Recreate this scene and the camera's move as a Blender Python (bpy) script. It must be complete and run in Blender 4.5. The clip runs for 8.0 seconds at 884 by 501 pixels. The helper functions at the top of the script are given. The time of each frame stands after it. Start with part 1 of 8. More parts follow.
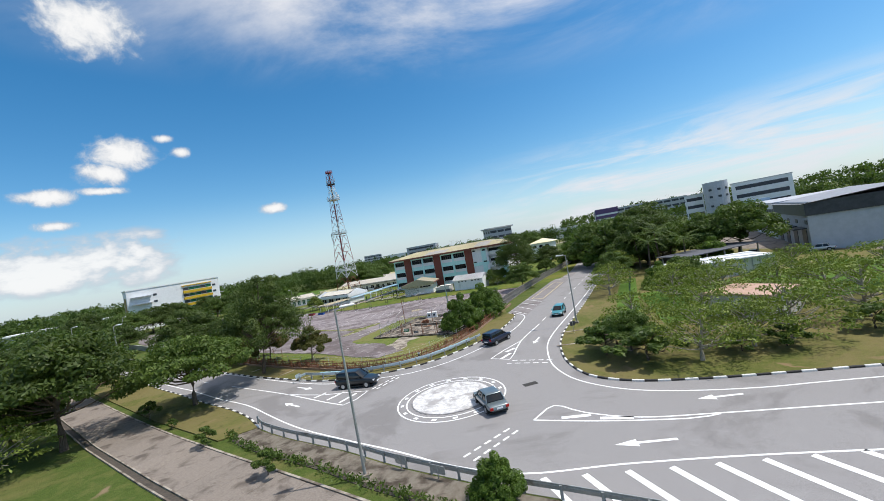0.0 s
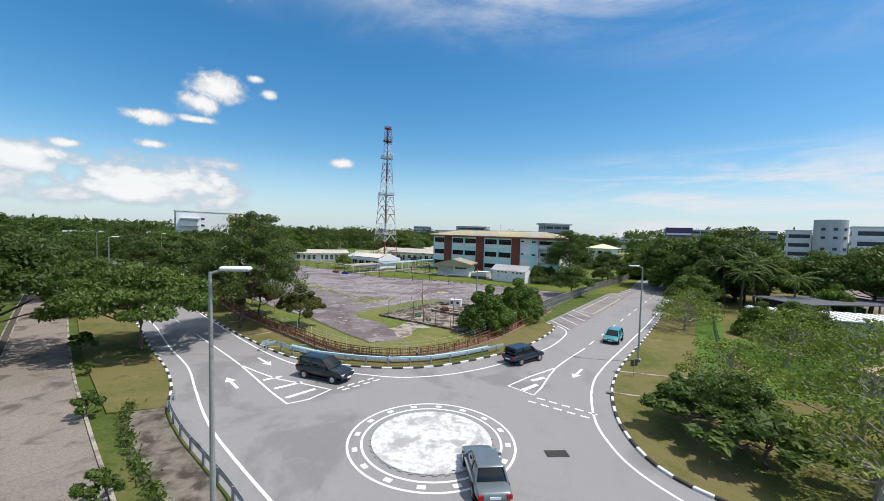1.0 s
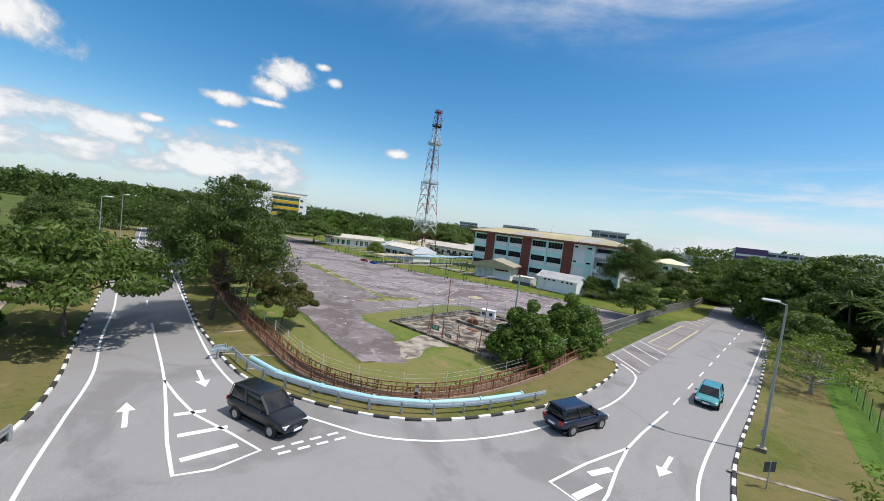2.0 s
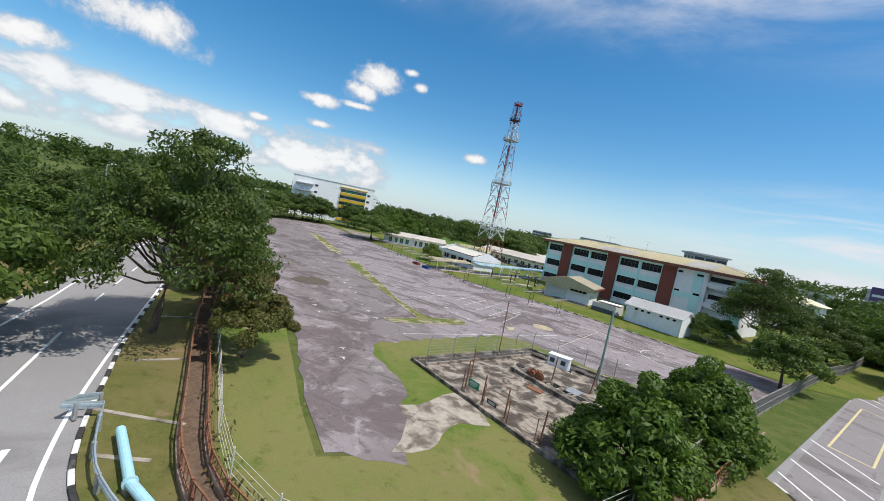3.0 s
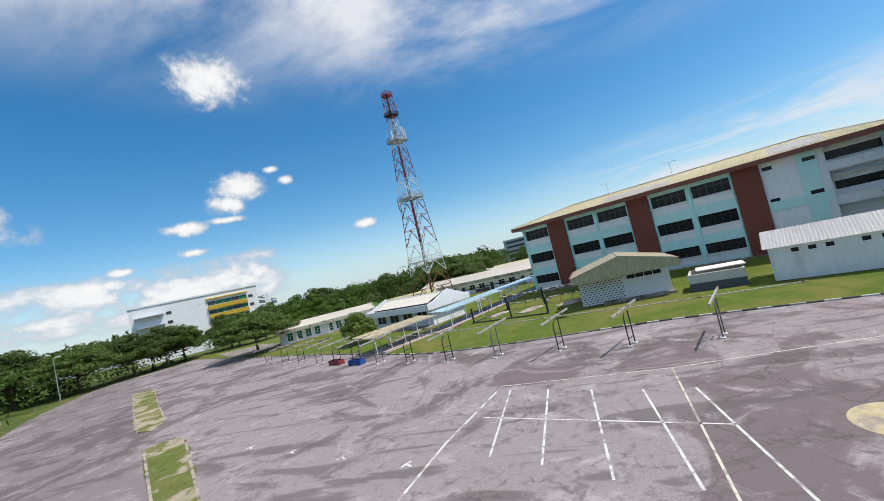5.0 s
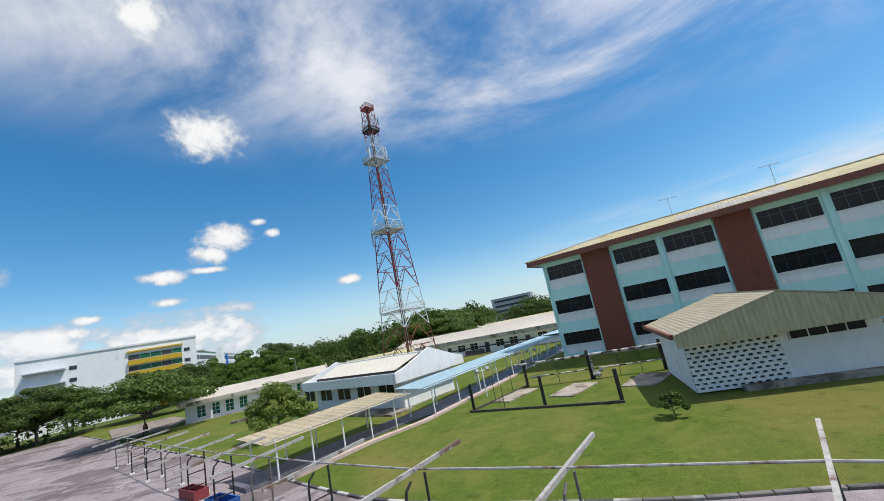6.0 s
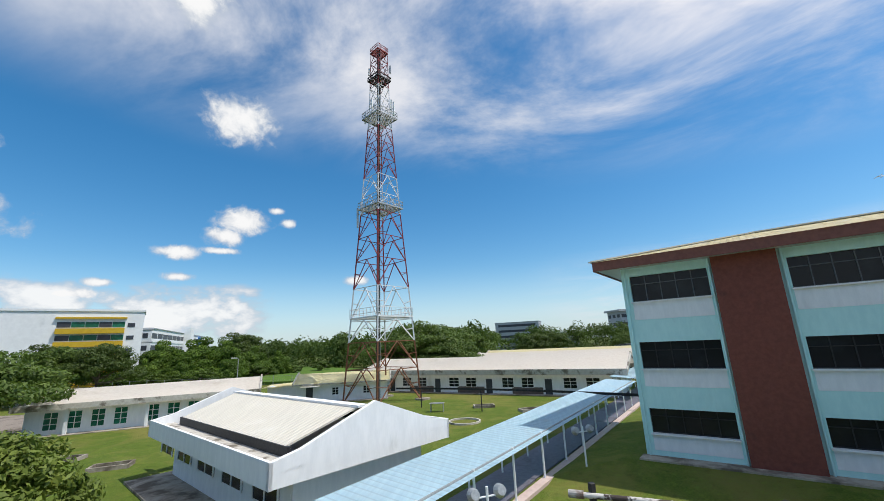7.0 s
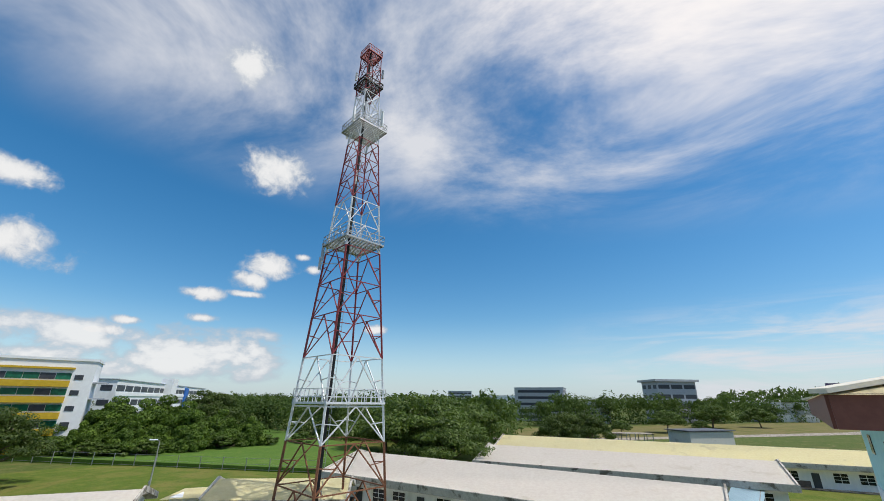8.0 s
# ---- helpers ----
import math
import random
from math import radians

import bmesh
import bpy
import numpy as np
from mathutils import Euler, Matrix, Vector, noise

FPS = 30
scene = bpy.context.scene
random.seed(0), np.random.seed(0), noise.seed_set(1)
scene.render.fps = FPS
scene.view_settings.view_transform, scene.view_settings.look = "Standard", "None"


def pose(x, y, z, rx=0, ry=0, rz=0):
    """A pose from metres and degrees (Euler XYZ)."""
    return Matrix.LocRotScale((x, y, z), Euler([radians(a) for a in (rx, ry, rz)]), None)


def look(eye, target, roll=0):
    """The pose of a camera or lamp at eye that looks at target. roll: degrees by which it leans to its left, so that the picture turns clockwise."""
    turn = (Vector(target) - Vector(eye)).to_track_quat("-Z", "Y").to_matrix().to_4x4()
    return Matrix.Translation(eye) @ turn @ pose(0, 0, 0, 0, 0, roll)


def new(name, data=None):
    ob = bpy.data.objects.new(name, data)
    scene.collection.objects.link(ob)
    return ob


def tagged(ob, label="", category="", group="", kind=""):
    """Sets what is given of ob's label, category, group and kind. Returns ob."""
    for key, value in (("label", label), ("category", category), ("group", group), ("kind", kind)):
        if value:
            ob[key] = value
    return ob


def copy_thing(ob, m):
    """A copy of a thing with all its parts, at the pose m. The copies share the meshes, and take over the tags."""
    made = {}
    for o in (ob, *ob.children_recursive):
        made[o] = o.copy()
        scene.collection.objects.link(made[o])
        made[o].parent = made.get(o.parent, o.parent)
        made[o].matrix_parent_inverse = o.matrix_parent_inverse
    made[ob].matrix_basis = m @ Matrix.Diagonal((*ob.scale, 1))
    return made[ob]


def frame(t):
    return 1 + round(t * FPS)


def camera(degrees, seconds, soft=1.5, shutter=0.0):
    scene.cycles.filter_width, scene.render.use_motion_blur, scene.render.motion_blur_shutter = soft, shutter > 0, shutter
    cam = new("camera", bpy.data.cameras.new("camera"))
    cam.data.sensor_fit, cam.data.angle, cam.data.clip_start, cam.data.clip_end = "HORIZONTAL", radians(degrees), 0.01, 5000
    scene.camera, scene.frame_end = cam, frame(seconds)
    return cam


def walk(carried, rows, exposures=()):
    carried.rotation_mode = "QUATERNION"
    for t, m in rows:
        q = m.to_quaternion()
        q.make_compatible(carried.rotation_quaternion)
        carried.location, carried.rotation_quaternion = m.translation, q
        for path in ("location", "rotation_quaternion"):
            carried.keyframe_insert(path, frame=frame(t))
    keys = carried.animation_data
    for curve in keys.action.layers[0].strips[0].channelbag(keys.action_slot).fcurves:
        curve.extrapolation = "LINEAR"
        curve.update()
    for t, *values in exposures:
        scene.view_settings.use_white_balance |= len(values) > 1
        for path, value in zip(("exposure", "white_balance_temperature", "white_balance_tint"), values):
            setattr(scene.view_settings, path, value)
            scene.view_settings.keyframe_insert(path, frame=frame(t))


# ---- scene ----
# camera and its flight: seconds, x, y, z, yaw (left), pitch (up), roll
cam = camera(96.20, 8.0, 0.8)
ROWS = [
    (0, 0.00, -0.03, 13.37, 0.22, -0.25, -10.03),
    (0.5, 1.08, 6.32, 12.78, 3.35, -1.07, -2.13),
    (1, 1.70, 12.95, 12.25, 7.55, -2.44, 1.77),
    (1.5, 1.86, 19.97, 11.50, 11.05, -2.72, 4.48),
    (2.8, -0.68, 36.57, 12.21, 20.93, -4.82, 11.52),
    (3, -1.34, 40.60, 11.46, 24.04, -4.39, 11.30),
    (3.5, -6.10, 49.78, 10.82, 24.81, -2.08, -1.37),
    (4, -11.25, 59.04, 10.05, 19.54, -0.69, -10.17),
    (4.5, -15.35, 68.86, 9.55, 14.69, -0.29, -14.29),
    (4.7, -16.67, 72.89, 8.80, 13.62, 1.00, -14.09),
    (5.8, -22.86, 96.14, 6.83, 8.96, 8.18, -12.05),
    (6, -23.49, 100.53, 6.62, 8.15, 10.86, -11.45),
    (6.5, -25.02, 111.22, 6.46, 8.08, 14.91, -2.92),
    (7, -25.96, 121.50, 7.49, 9.47, 13.20, -2.60),
    (7.5, -26.94, 131.96, 8.67, 10.20, 14.90, 0.00),
    (8, -25.70, 138.40, 11.75, 12.60, 20.75, 0.60),
]
walk(cam, [(t, pose(x, y, z, 90 + pitch, 0, yaw) @ pose(0, 0, 0, 0, 0, roll)) for t, x, y, z, yaw, pitch, roll in ROWS],
     exposures=[(0.0, 0.0), (7.0, 0.0), (7.5, -0.05), (8.0, -0.15)])

# ---- world and sun ----
SUN_AZ, SUN_EL = 91.0, 61.5      # degrees to the right of +y, and up
world = bpy.data.worlds.new("sky")
scene.world = world
world.use_nodes = True
wt = world.node_tree
wt.nodes.clear()


def wn(kind, **values):
    n = wt.nodes.new(kind)
    for k, v in values.items():
        n.inputs[int(k[1:])].default_value = v
    return n


def wmath(op, a, b=None, c=None, clamp=False):
    n = wt.nodes.new("ShaderNodeMath")
    n.operation, n.use_clamp = op, clamp
    for i, v in enumerate((a, b, c)):
        if v is None:
            continue
        if isinstance(v, (int, float)):
            n.inputs[i].default_value = v
        else:
            wt.links.new(v, n.inputs[i])
    return n.outputs[0]


def wramp(v, lo, hi):
    n = wt.nodes.new("ShaderNodeMapRange")
    n.interpolation_type = "SMOOTHSTEP"
    n.inputs[1].default_value, n.inputs[2].default_value = lo, hi
    wt.links.new(v, n.inputs[0])
    return n.outputs[0]


def wmix(f, a, b):
    n = wt.nodes.new("ShaderNodeMix")
    n.data_type = "RGBA"
    if isinstance(f, float):
        n.inputs[0].default_value = f
    else:
        wt.links.new(f, n.inputs[0])
    for i, v in ((6, a), (7, b)):
        if isinstance(v, tuple):
            n.inputs[i].default_value = v
        else:
            wt.links.new(v, n.inputs[i])
    return n.outputs[2]


sky = wt.nodes.new("ShaderNodeTexSky")
sky.sky_type, sky.sun_disc = "NISHITA", False
sky.sun_elevation, sky.sun_rotation = radians(SUN_EL), radians(SUN_AZ)
sky.air_density, sky.dust_density, sky.ozone_density = 1.0, 0.6, 2.0
tc = wt.nodes.new("ShaderNodeTexCoord")
direction = tc.outputs["Generated"]
sep = wt.nodes.new("ShaderNodeSeparateXYZ")
wt.links.new(direction, sep.inputs[0])
up_z = wmath("MAXIMUM", sep.outputs[2], 0.02)


def wvec(x, y, z):
    n = wt.nodes.new("ShaderNodeCombineXYZ")
    for i, v in enumerate((x, y, z)):
        if isinstance(v, (int, float)):
            n.inputs[i].default_value = v
        else:
            wt.links.new(v, n.inputs[i])
    return n.outputs[0]


def wnoise(vec, scale, detail, rough=0.55, distort=0.0):
    n = wt.nodes.new("ShaderNodeTexNoise")
    n.inputs["Scale"].default_value, n.inputs["Detail"].default_value = scale, detail
    n.inputs["Roughness"].default_value, n.inputs["Distortion"].default_value = rough, distort
    wt.links.new(vec, n.inputs["Vector"])
    return n.outputs[0]


# high thin cloud on a plane over the place, drawn out along one way
plane_u = wmath("DIVIDE", sep.outputs[0], up_z)
plane_v = wmath("DIVIDE", sep.outputs[1], up_z)
cirrus = wnoise(wvec(wmath("MULTIPLY", plane_u, 0.75), wmath("MULTIPLY", plane_v, 1.0), 3.7), 0.9, 7.0, 0.62, 0.6)
sheet = wnoise(wvec(plane_u, plane_v, 9.1), 0.38, 3.0, 0.5, 0.3)
veil = wmath("MULTIPLY", wramp(cirrus, 0.42, 0.78), wramp(sheet, 0.40, 0.62))
# thick overhead and to the sunward side, low streaks in the east, clear between
overhead = wramp(wmath("ADD", sep.outputs[2], wmath("MULTIPLY", sep.outputs[0], 0.10)), 0.35, 0.58)
low_east = wmath("MULTIPLY", wramp(sep.outputs[0], 0.0, 0.45), wramp(sep.outputs[2], 0.22, 0.10))
streak = wramp(wnoise(wvec(wmath("MULTIPLY", sep.outputs[0], 2.2), wmath("MULTIPLY", sep.outputs[1], 2.2), wmath("MULTIPLY", sep.outputs[2], 16.0)), 1.5, 6.0, 0.6, 0.4), 0.42, 0.68)
veil = wmath("ADD", wmath("MULTIPLY", wmath("ADD", wmath("MULTIPLY", veil, 0.75), wmath("MULTIPLY", wramp(cirrus, 0.34, 0.7), 0.58)), overhead), wmath("MULTIPLY", low_east, streak), clamp=True)
# the veil thickens and brightens where it drifts before the sun
bright_way = wt.nodes.new("ShaderNodeVectorMath")
bright_way.operation = "DOT_PRODUCT"
wt.links.new(direction, bright_way.inputs[0])
bright_way.inputs[1].default_value = (0.33, 0.55, 0.77)
thick = wramp(wmath("ADD", bright_way.outputs["Value"], wmath("MULTIPLY", wmath("SUBTRACT", cirrus, 0.5), 0.35)), 0.90, 1.02)
veil = wmath("MAXIMUM", veil, thick)
# white haze low over the horizon, to the sunward side mostly
haze = wmath("MULTIPLY", wramp(wmath("SUBTRACT", 0.20, sep.outputs[2]), 0.0, 0.20), 0.58)
# fair-weather cumulus: azimuth, elevation, half-width, half-height in degrees
CUMULUS = [
    (-37.2, 16.6, 3.6, 2.2), (-39.0, 14.6, 2.6, 1.5), (-44.1, 12.2, 2.9, 0.95), (-39.4, 12.7, 2.4, 0.55), (-43.6, 9.3, 2.2, 0.65),
    (-31.4, 16.9, 1.2, 0.8), (-38.1, 29.3, 4.6, 3.3), (-63.8, 14.2, 6.5, 2.6), (-64.0, 21.0, 3.6, 1.5), (-21.8, 9.2, 2.0, 0.8),
    (-44.6, 40.8, 3.8, 3.0), (-53.4, 6.9, 3.0, 0.8), (-32.9, 18.4, 1.4, 0.6), (-73.0, 9.6, 4.0, 1.6), (-50.9, 8.2, 1.8, 0.6),
]
edge = wnoise(direction, 11.0, 7.0, 0.62, 0.4)
fluff = wnoise(direction, 34.0, 6.0, 0.65, 0.5)
azim = wmath("ARCTAN2", sep.outputs[0], sep.outputs[1])
elev = wmath("ARCSINE", sep.outputs[2])
body = None
for az, el, hw, hh in CUMULUS:
    dx = wmath("DIVIDE", wmath("MULTIPLY", wmath("SUBTRACT", azim, radians(az)), math.cos(radians(el))), radians(hw))
    dy = wmath("DIVIDE", wmath("SUBTRACT", elev, radians(el)), radians(hh))
    d = wmath("SUBTRACT", 1.0, wmath("SQRT", wmath("ADD", wmath("MULTIPLY", dx, dx), wmath("MULTIPLY", dy, dy))))
    body = d if body is None else wmath("MAXIMUM", body, d)
# a bank of small cumulus low in the west
bank = wnoise(wvec(wmath("MULTIPLY", azim, 8.0), wmath("MULTIPLY", elev, 13.0), 1.3), 1.5, 6.0, 0.56, 0.1)
in_bank = wmath("MULTIPLY", wramp(wmath("ABSOLUTE", wmath("SUBTRACT", elev, radians(5.2))), radians(5.4), radians(1.8)),
                wramp(azim, radians(-26.0), radians(-38.0)))
bank_body = wmath("SUBTRACT", wmath("MULTIPLY", in_bank, bank), 0.335)
cloud = wmath("ADD", body, wmath("ADD", wmath("MULTIPLY", wmath("SUBTRACT", edge, 0.5), 1.9), wmath("MULTIPLY", wmath("SUBTRACT", fluff, 0.5), 0.8)))
mass = wmath("MAXIMUM", wramp(cloud, -0.05, 0.6), wmath("MULTIPLY", wramp(bank_body, -0.05, 0.17), 0.92))
shade = wmath("MAXIMUM", wramp(wmath("ADD", cloud, wmath("MULTIPLY", fluff, 0.5)), 0.3, 1.15), wmath("MULTIPLY", wramp(bank_body, 0.03, 0.26), in_bank))
CLOUD_DARK, CLOUD_LIGHT = (5.6, 6.3, 7.3, 1.0), (10.5, 10.5, 10.5, 1.0)
cloud_tint = wmix(shade, CLOUD_DARK, CLOUD_LIGHT)
blue = wt.nodes.new("ShaderNodeHueSaturation")
blue.inputs["Hue"].default_value, blue.inputs["Saturation"].default_value, blue.inputs["Value"].default_value = 0.494, 1.39, 1.6
wt.links.new(sky.outputs[0], blue.inputs["Color"])
tinted = wmix(haze, blue.outputs[0], (5.7, 7.8, 9.9, 1.0))
tinted = wmix(veil, tinted, wmix(thick, (8.7, 8.9, 9.5, 1.0), (11.8, 11.3, 11.2, 1.0)))
tinted = wmix(mass, tinted, cloud_tint)
back = wt.nodes.new("ShaderNodeBackground")
back.inputs[1].default_value = 0.09
wt.links.new(tinted, back.inputs[0])
wout = wt.nodes.new("ShaderNodeOutputWorld")
wt.links.new(back.outputs[0], wout.inputs[0])

sun = new("sun", bpy.data.lights.new("sun", "SUN"))
sun.data.energy, sun.data.angle, sun.data.color = 4.2, radians(0.53), (1.0, 0.955, 0.88)
sun_way = Vector((math.sin(radians(SUN_AZ)) * math.cos(radians(SUN_EL)), math.cos(radians(SUN_AZ)) * math.cos(radians(SUN_EL)), math.sin(radians(SUN_EL))))
sun.matrix_world = look(sun_way * 400, (0, 0, 0))

# ---- materials ----
def material(name, rough=0.8, metal=0.0, spec=0.4):
    m = bpy.data.materials.new(name)
    m.use_nodes = True
    nt = m.node_tree
    b = nt.nodes["Principled BSDF"]
    b.inputs["Roughness"].default_value, b.inputs["Metallic"].default_value = rough, metal
    b.inputs["Specular IOR Level"].default_value = spec
    return m, nt, b


def link(nt, a, b):
    nt.links.new(a, b)


def coords(nt, local=False, stretch=(1, 1, 1), turn=0.0):
    """World position (or the mesh's own place), turned about z and scaled, as texture space in metres."""
    if local:
        src = nt.nodes.new("ShaderNodeTexCoord").outputs["Object"]
    else:
        src = nt.nodes.new("ShaderNodeNewGeometry").outputs["Position"]
    mp = nt.nodes.new("ShaderNodeMapping")
    mp.inputs["Scale"].default_value = stretch
    mp.inputs["Rotation"].default_value = (0, 0, radians(turn))
    link(nt, src, mp.inputs["Vector"])
    return mp.outputs[0]


def noise_tex(nt, vec, scale, detail=4.0, rough=0.55, distort=0.0):
    n = nt.nodes.new("ShaderNodeTexNoise")
    n.inputs["Scale"].default_value, n.inputs["Detail"].default_value = scale, detail
    n.inputs["Roughness"].default_value, n.inputs["Distortion"].default_value = rough, distort
    link(nt, vec, n.inputs["Vector"])
    return n.outputs[0]


def ramp(nt, v, lo, hi, a=0.0, b=1.0):
    n = nt.nodes.new("ShaderNodeMapRange")
    n.interpolation_type = "SMOOTHSTEP"
    for i, x in zip((1, 2, 3, 4), (lo, hi, a, b)):
        n.inputs[i].default_value = x
    link(nt, v, n.inputs[0])
    return n.outputs[0]


def calc(nt, op, a, b):
    n = nt.nodes.new("ShaderNodeMath")
    n.operation = op
    for i, v in enumerate((a, b)):
        if isinstance(v, (int, float)):
            n.inputs[i].default_value = v
        else:
            link(nt, v, n.inputs[i])
    return n.outputs[0]


def mix(nt, f, a, b, mode="MIX"):
    n = nt.nodes.new("ShaderNodeMix")
    n.data_type, n.blend_type = "RGBA", mode
    if isinstance(f, (int, float)):
        n.inputs[0].default_value = f
    else:
        link(nt, f, n.inputs[0])
    for i, v in ((6, a), (7, b)):
        if isinstance(v, tuple):
            n.inputs[i].default_value = (*v, 1.0) if len(v) == 3 else v
        else:
            link(nt, v, n.inputs[i])
    return n.outputs[2]


def bump(nt, b, height, strength=0.3, dist=0.02):
    n = nt.nodes.new("ShaderNodeBump")
    n.inputs["Strength"].default_value, n.inputs["Distance"].default_value = strength, dist
    link(nt, height, n.inputs["Height"])
    link(nt, n.outputs[0], b.inputs["Normal"])


def plain(name, c1, c2, stain=None, scale=6.0, coarse=0.5, rough=0.75, metal=0.0, bumps=0.15, stain_at=(0.58, 0.72), stretch=(1, 1, 1), spec=0.35, own=0.0):
    """Grain between c1 and c2, coarse stains of a third colour, a little relief; own: how much each piece differs."""
    m, nt, b = material(name, rough, metal, spec)
    v = coords(nt, stretch=stretch)
    fine, big = noise_tex(nt, v, scale, 6.0, 0.65), noise_tex(nt, v, coarse, 5.0, 0.6, 0.4)
    col = mix(nt, ramp(nt, fine, 0.3, 0.7), c1, c2)
    if stain:
        col = mix(nt, ramp(nt, big, *stain_at), col, stain)
    if own:
        info = nt.nodes.new("ShaderNodeObjectInfo")
        col = mix(nt, calc(nt, "MULTIPLY", info.outputs["Random"], own), col, (0.02, 0.02, 0.02))
    link(nt, col, b.inputs["Base Color"])
    if bumps:
        bump(nt, b, fine, bumps, 0.02)
    return m


def asphalt(name, c1, c2, dark, light, patch=0.12, coarse=0.09):
    m, nt, b = material(name, 0.9, 0.0, 0.25)
    v = coords(nt)
    grit = noise_tex(nt, v, 22.0, 3.0, 0.7)
    mid = noise_tex(nt, v, 0.55, 6.0, 0.65, 0.6)
    big = noise_tex(nt, v, coarse, 6.0, 0.62, 1.2)
    col = mix(nt, ramp(nt, grit, 0.3, 0.7), c1, c2)
    col = mix(nt, ramp(nt, big, 0.5, 0.62, 0.0, 0.75), col, dark)
    col = mix(nt, ramp(nt, mid, 0.55, 0.75, 0.0, 0.45), col, light)
    vor = nt.nodes.new("ShaderNodeTexVoronoi")
    vor.feature = "DISTANCE_TO_EDGE"
    vor.inputs["Scale"].default_value = 0.16
    warp = nt.nodes.new("ShaderNodeVectorMath")
    warp.operation = "ADD"
    wob = nt.nodes.new("ShaderNodeTexNoise")
    wob.inputs["Scale"].default_value, wob.inputs["Detail"].default_value = 0.7, 4.0
    link(nt, v, wob.inputs["Vector"])
    wsc = nt.nodes.new("ShaderNodeVectorMath")
    wsc.operation = "SCALE"
    wsc.inputs[3].default_value = 2.5
    link(nt, wob.outputs[1], wsc.inputs[0])
    link(nt, v, warp.inputs[0])
    link(nt, wsc.outputs[0], warp.inputs[1])
    link(nt, warp.outputs[0], vor.inputs["Vector"])
    crack = ramp(nt, vor.outputs["Distance"], 0.003, 0.011, patch * 4, 0.0)
    col = mix(nt, crack, col, tuple(0.35 * x for x in dark))
    link(nt, col, b.inputs["Base Color"])
    bump(nt, b, grit, 0.25, 0.01)
    return m


def grass(name, a, c, dry, bare=None, dry_at=(0.5, 0.68), scale=9.0, bare_at=(0.23, 0.62, 0.7)):
    m, nt, b = material(name, 0.95, 0.0, 0.15)
    v = coords(nt)
    blades = noise_tex(nt, v, scale, 5.0, 0.75)
    tuft = noise_tex(nt, v, 1.3, 5.0, 0.7)
    big = noise_tex(nt, v, 0.11, 6.0, 0.62, 0.8)
    col = mix(nt, ramp(nt, blades, 0.28, 0.72), a, c)
    col = mix(nt, ramp(nt, big, *dry_at, 0.0, 0.85), col, dry)
    col = mix(nt, ramp(nt, tuft, 0.52, 0.72, 0.0, 0.5), col, tuple(0.5 * x for x in a))
    col = mix(nt, ramp(nt, noise_tex(nt, v, 0.5, 6.0, 0.7, 0.6), 0.46, 0.66, 0.0, 0.75), col, tuple(0.4 * x + 0.6 * y for x, y in zip(c, dry)))
    col = mix(nt, ramp(nt, noise_tex(nt, v, 3.2, 4.0, 0.7), 0.5, 0.72, 0.0, 0.55), col, tuple(1.25 * x for x in c))
    if bare:
        col = mix(nt, ramp(nt, noise_tex(nt, v, bare_at[0], 5.0, 0.6, 0.5), bare_at[1], bare_at[2]), col, bare)
    link(nt, col, b.inputs["Base Color"])
    bump(nt, b, blades, 0.8, 0.06)
    return m


def corrugated(name, c1, c2, pitch, turn, stain=None, rough=0.5, depth=0.02, metal=0.0, stain_at=(0.55, 0.72)):
    """Sheet with ribs: turn is the angle in degrees at which the ribs follow one another."""
    m, nt, b = material(name, rough, metal, 0.4)
    v = coords(nt, turn=-turn)
    wave = nt.nodes.new("ShaderNodeTexWave")
    wave.bands_direction = "X"
    wave.inputs["Scale"].default_value = 1.0 / pitch / 3.18
    link(nt, v, wave.inputs["Vector"])
    big = noise_tex(nt, v, 0.35, 5.0, 0.65, 0.5)
    fine = noise_tex(nt, coords(nt, turn=-turn, stretch=(6.0, 0.5, 1.0)), 1.0, 4.0, 0.6)
    col = mix(nt, ramp(nt, fine, 0.35, 0.7), c1, c2)
    if stain:
        col = mix(nt, ramp(nt, big, *stain_at), col, stain)
    # groove shade painted into the colour: troughs of the rib wave go darker
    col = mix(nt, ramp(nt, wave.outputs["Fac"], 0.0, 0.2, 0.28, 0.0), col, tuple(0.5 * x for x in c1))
    link(nt, col, b.inputs["Base Color"])
    bump(nt, b, wave.outputs["Fac"], 0.8, depth)
    return m


def leafy(name, dark, light, tip, rough=0.55):
    dark, light, tip = (tuple(0.78 * x for x in c) for c in (dark, light, tip))
    m, nt, b = material(name, rough, 0.0, 0.3)
    geo = nt.nodes.new("ShaderNodeNewGeometry")
    info = nt.nodes.new("ShaderNodeObjectInfo")
    v = coords(nt)
    big = noise_tex(nt, v, 0.45, 3.0, 0.6)
    col = mix(nt, geo.outputs["Random Per Island"], dark, light)
    col = mix(nt, ramp(nt, big, 0.5, 0.72, 0.0, 0.8), col, tip)
    col = mix(nt, calc(nt, "MULTIPLY", info.outputs["Random"], 0.25), col, dark)
    link(nt, col, b.inputs["Base Color"])
    tr = nt.nodes.new("ShaderNodeBsdfTranslucent")
    link(nt, mix(nt, 0.5, col, (0.18, 0.30, 0.03)), tr.inputs["Color"])
    ms = nt.nodes.new("ShaderNodeMixShader")
    ms.inputs[0].default_value = 0.28
    link(nt, b.outputs[0], ms.inputs[1])
    link(nt, tr.outputs[0], ms.inputs[2])
    link(nt, ms.outputs[0], nt.nodes["Material Output"].inputs[0])
    return m


def bark(name, c1, c2):
    return plain(name, c1, c2, scale=14.0, coarse=2.0, rough=0.95, bumps=0.6, stretch=(1, 1, 0.25))


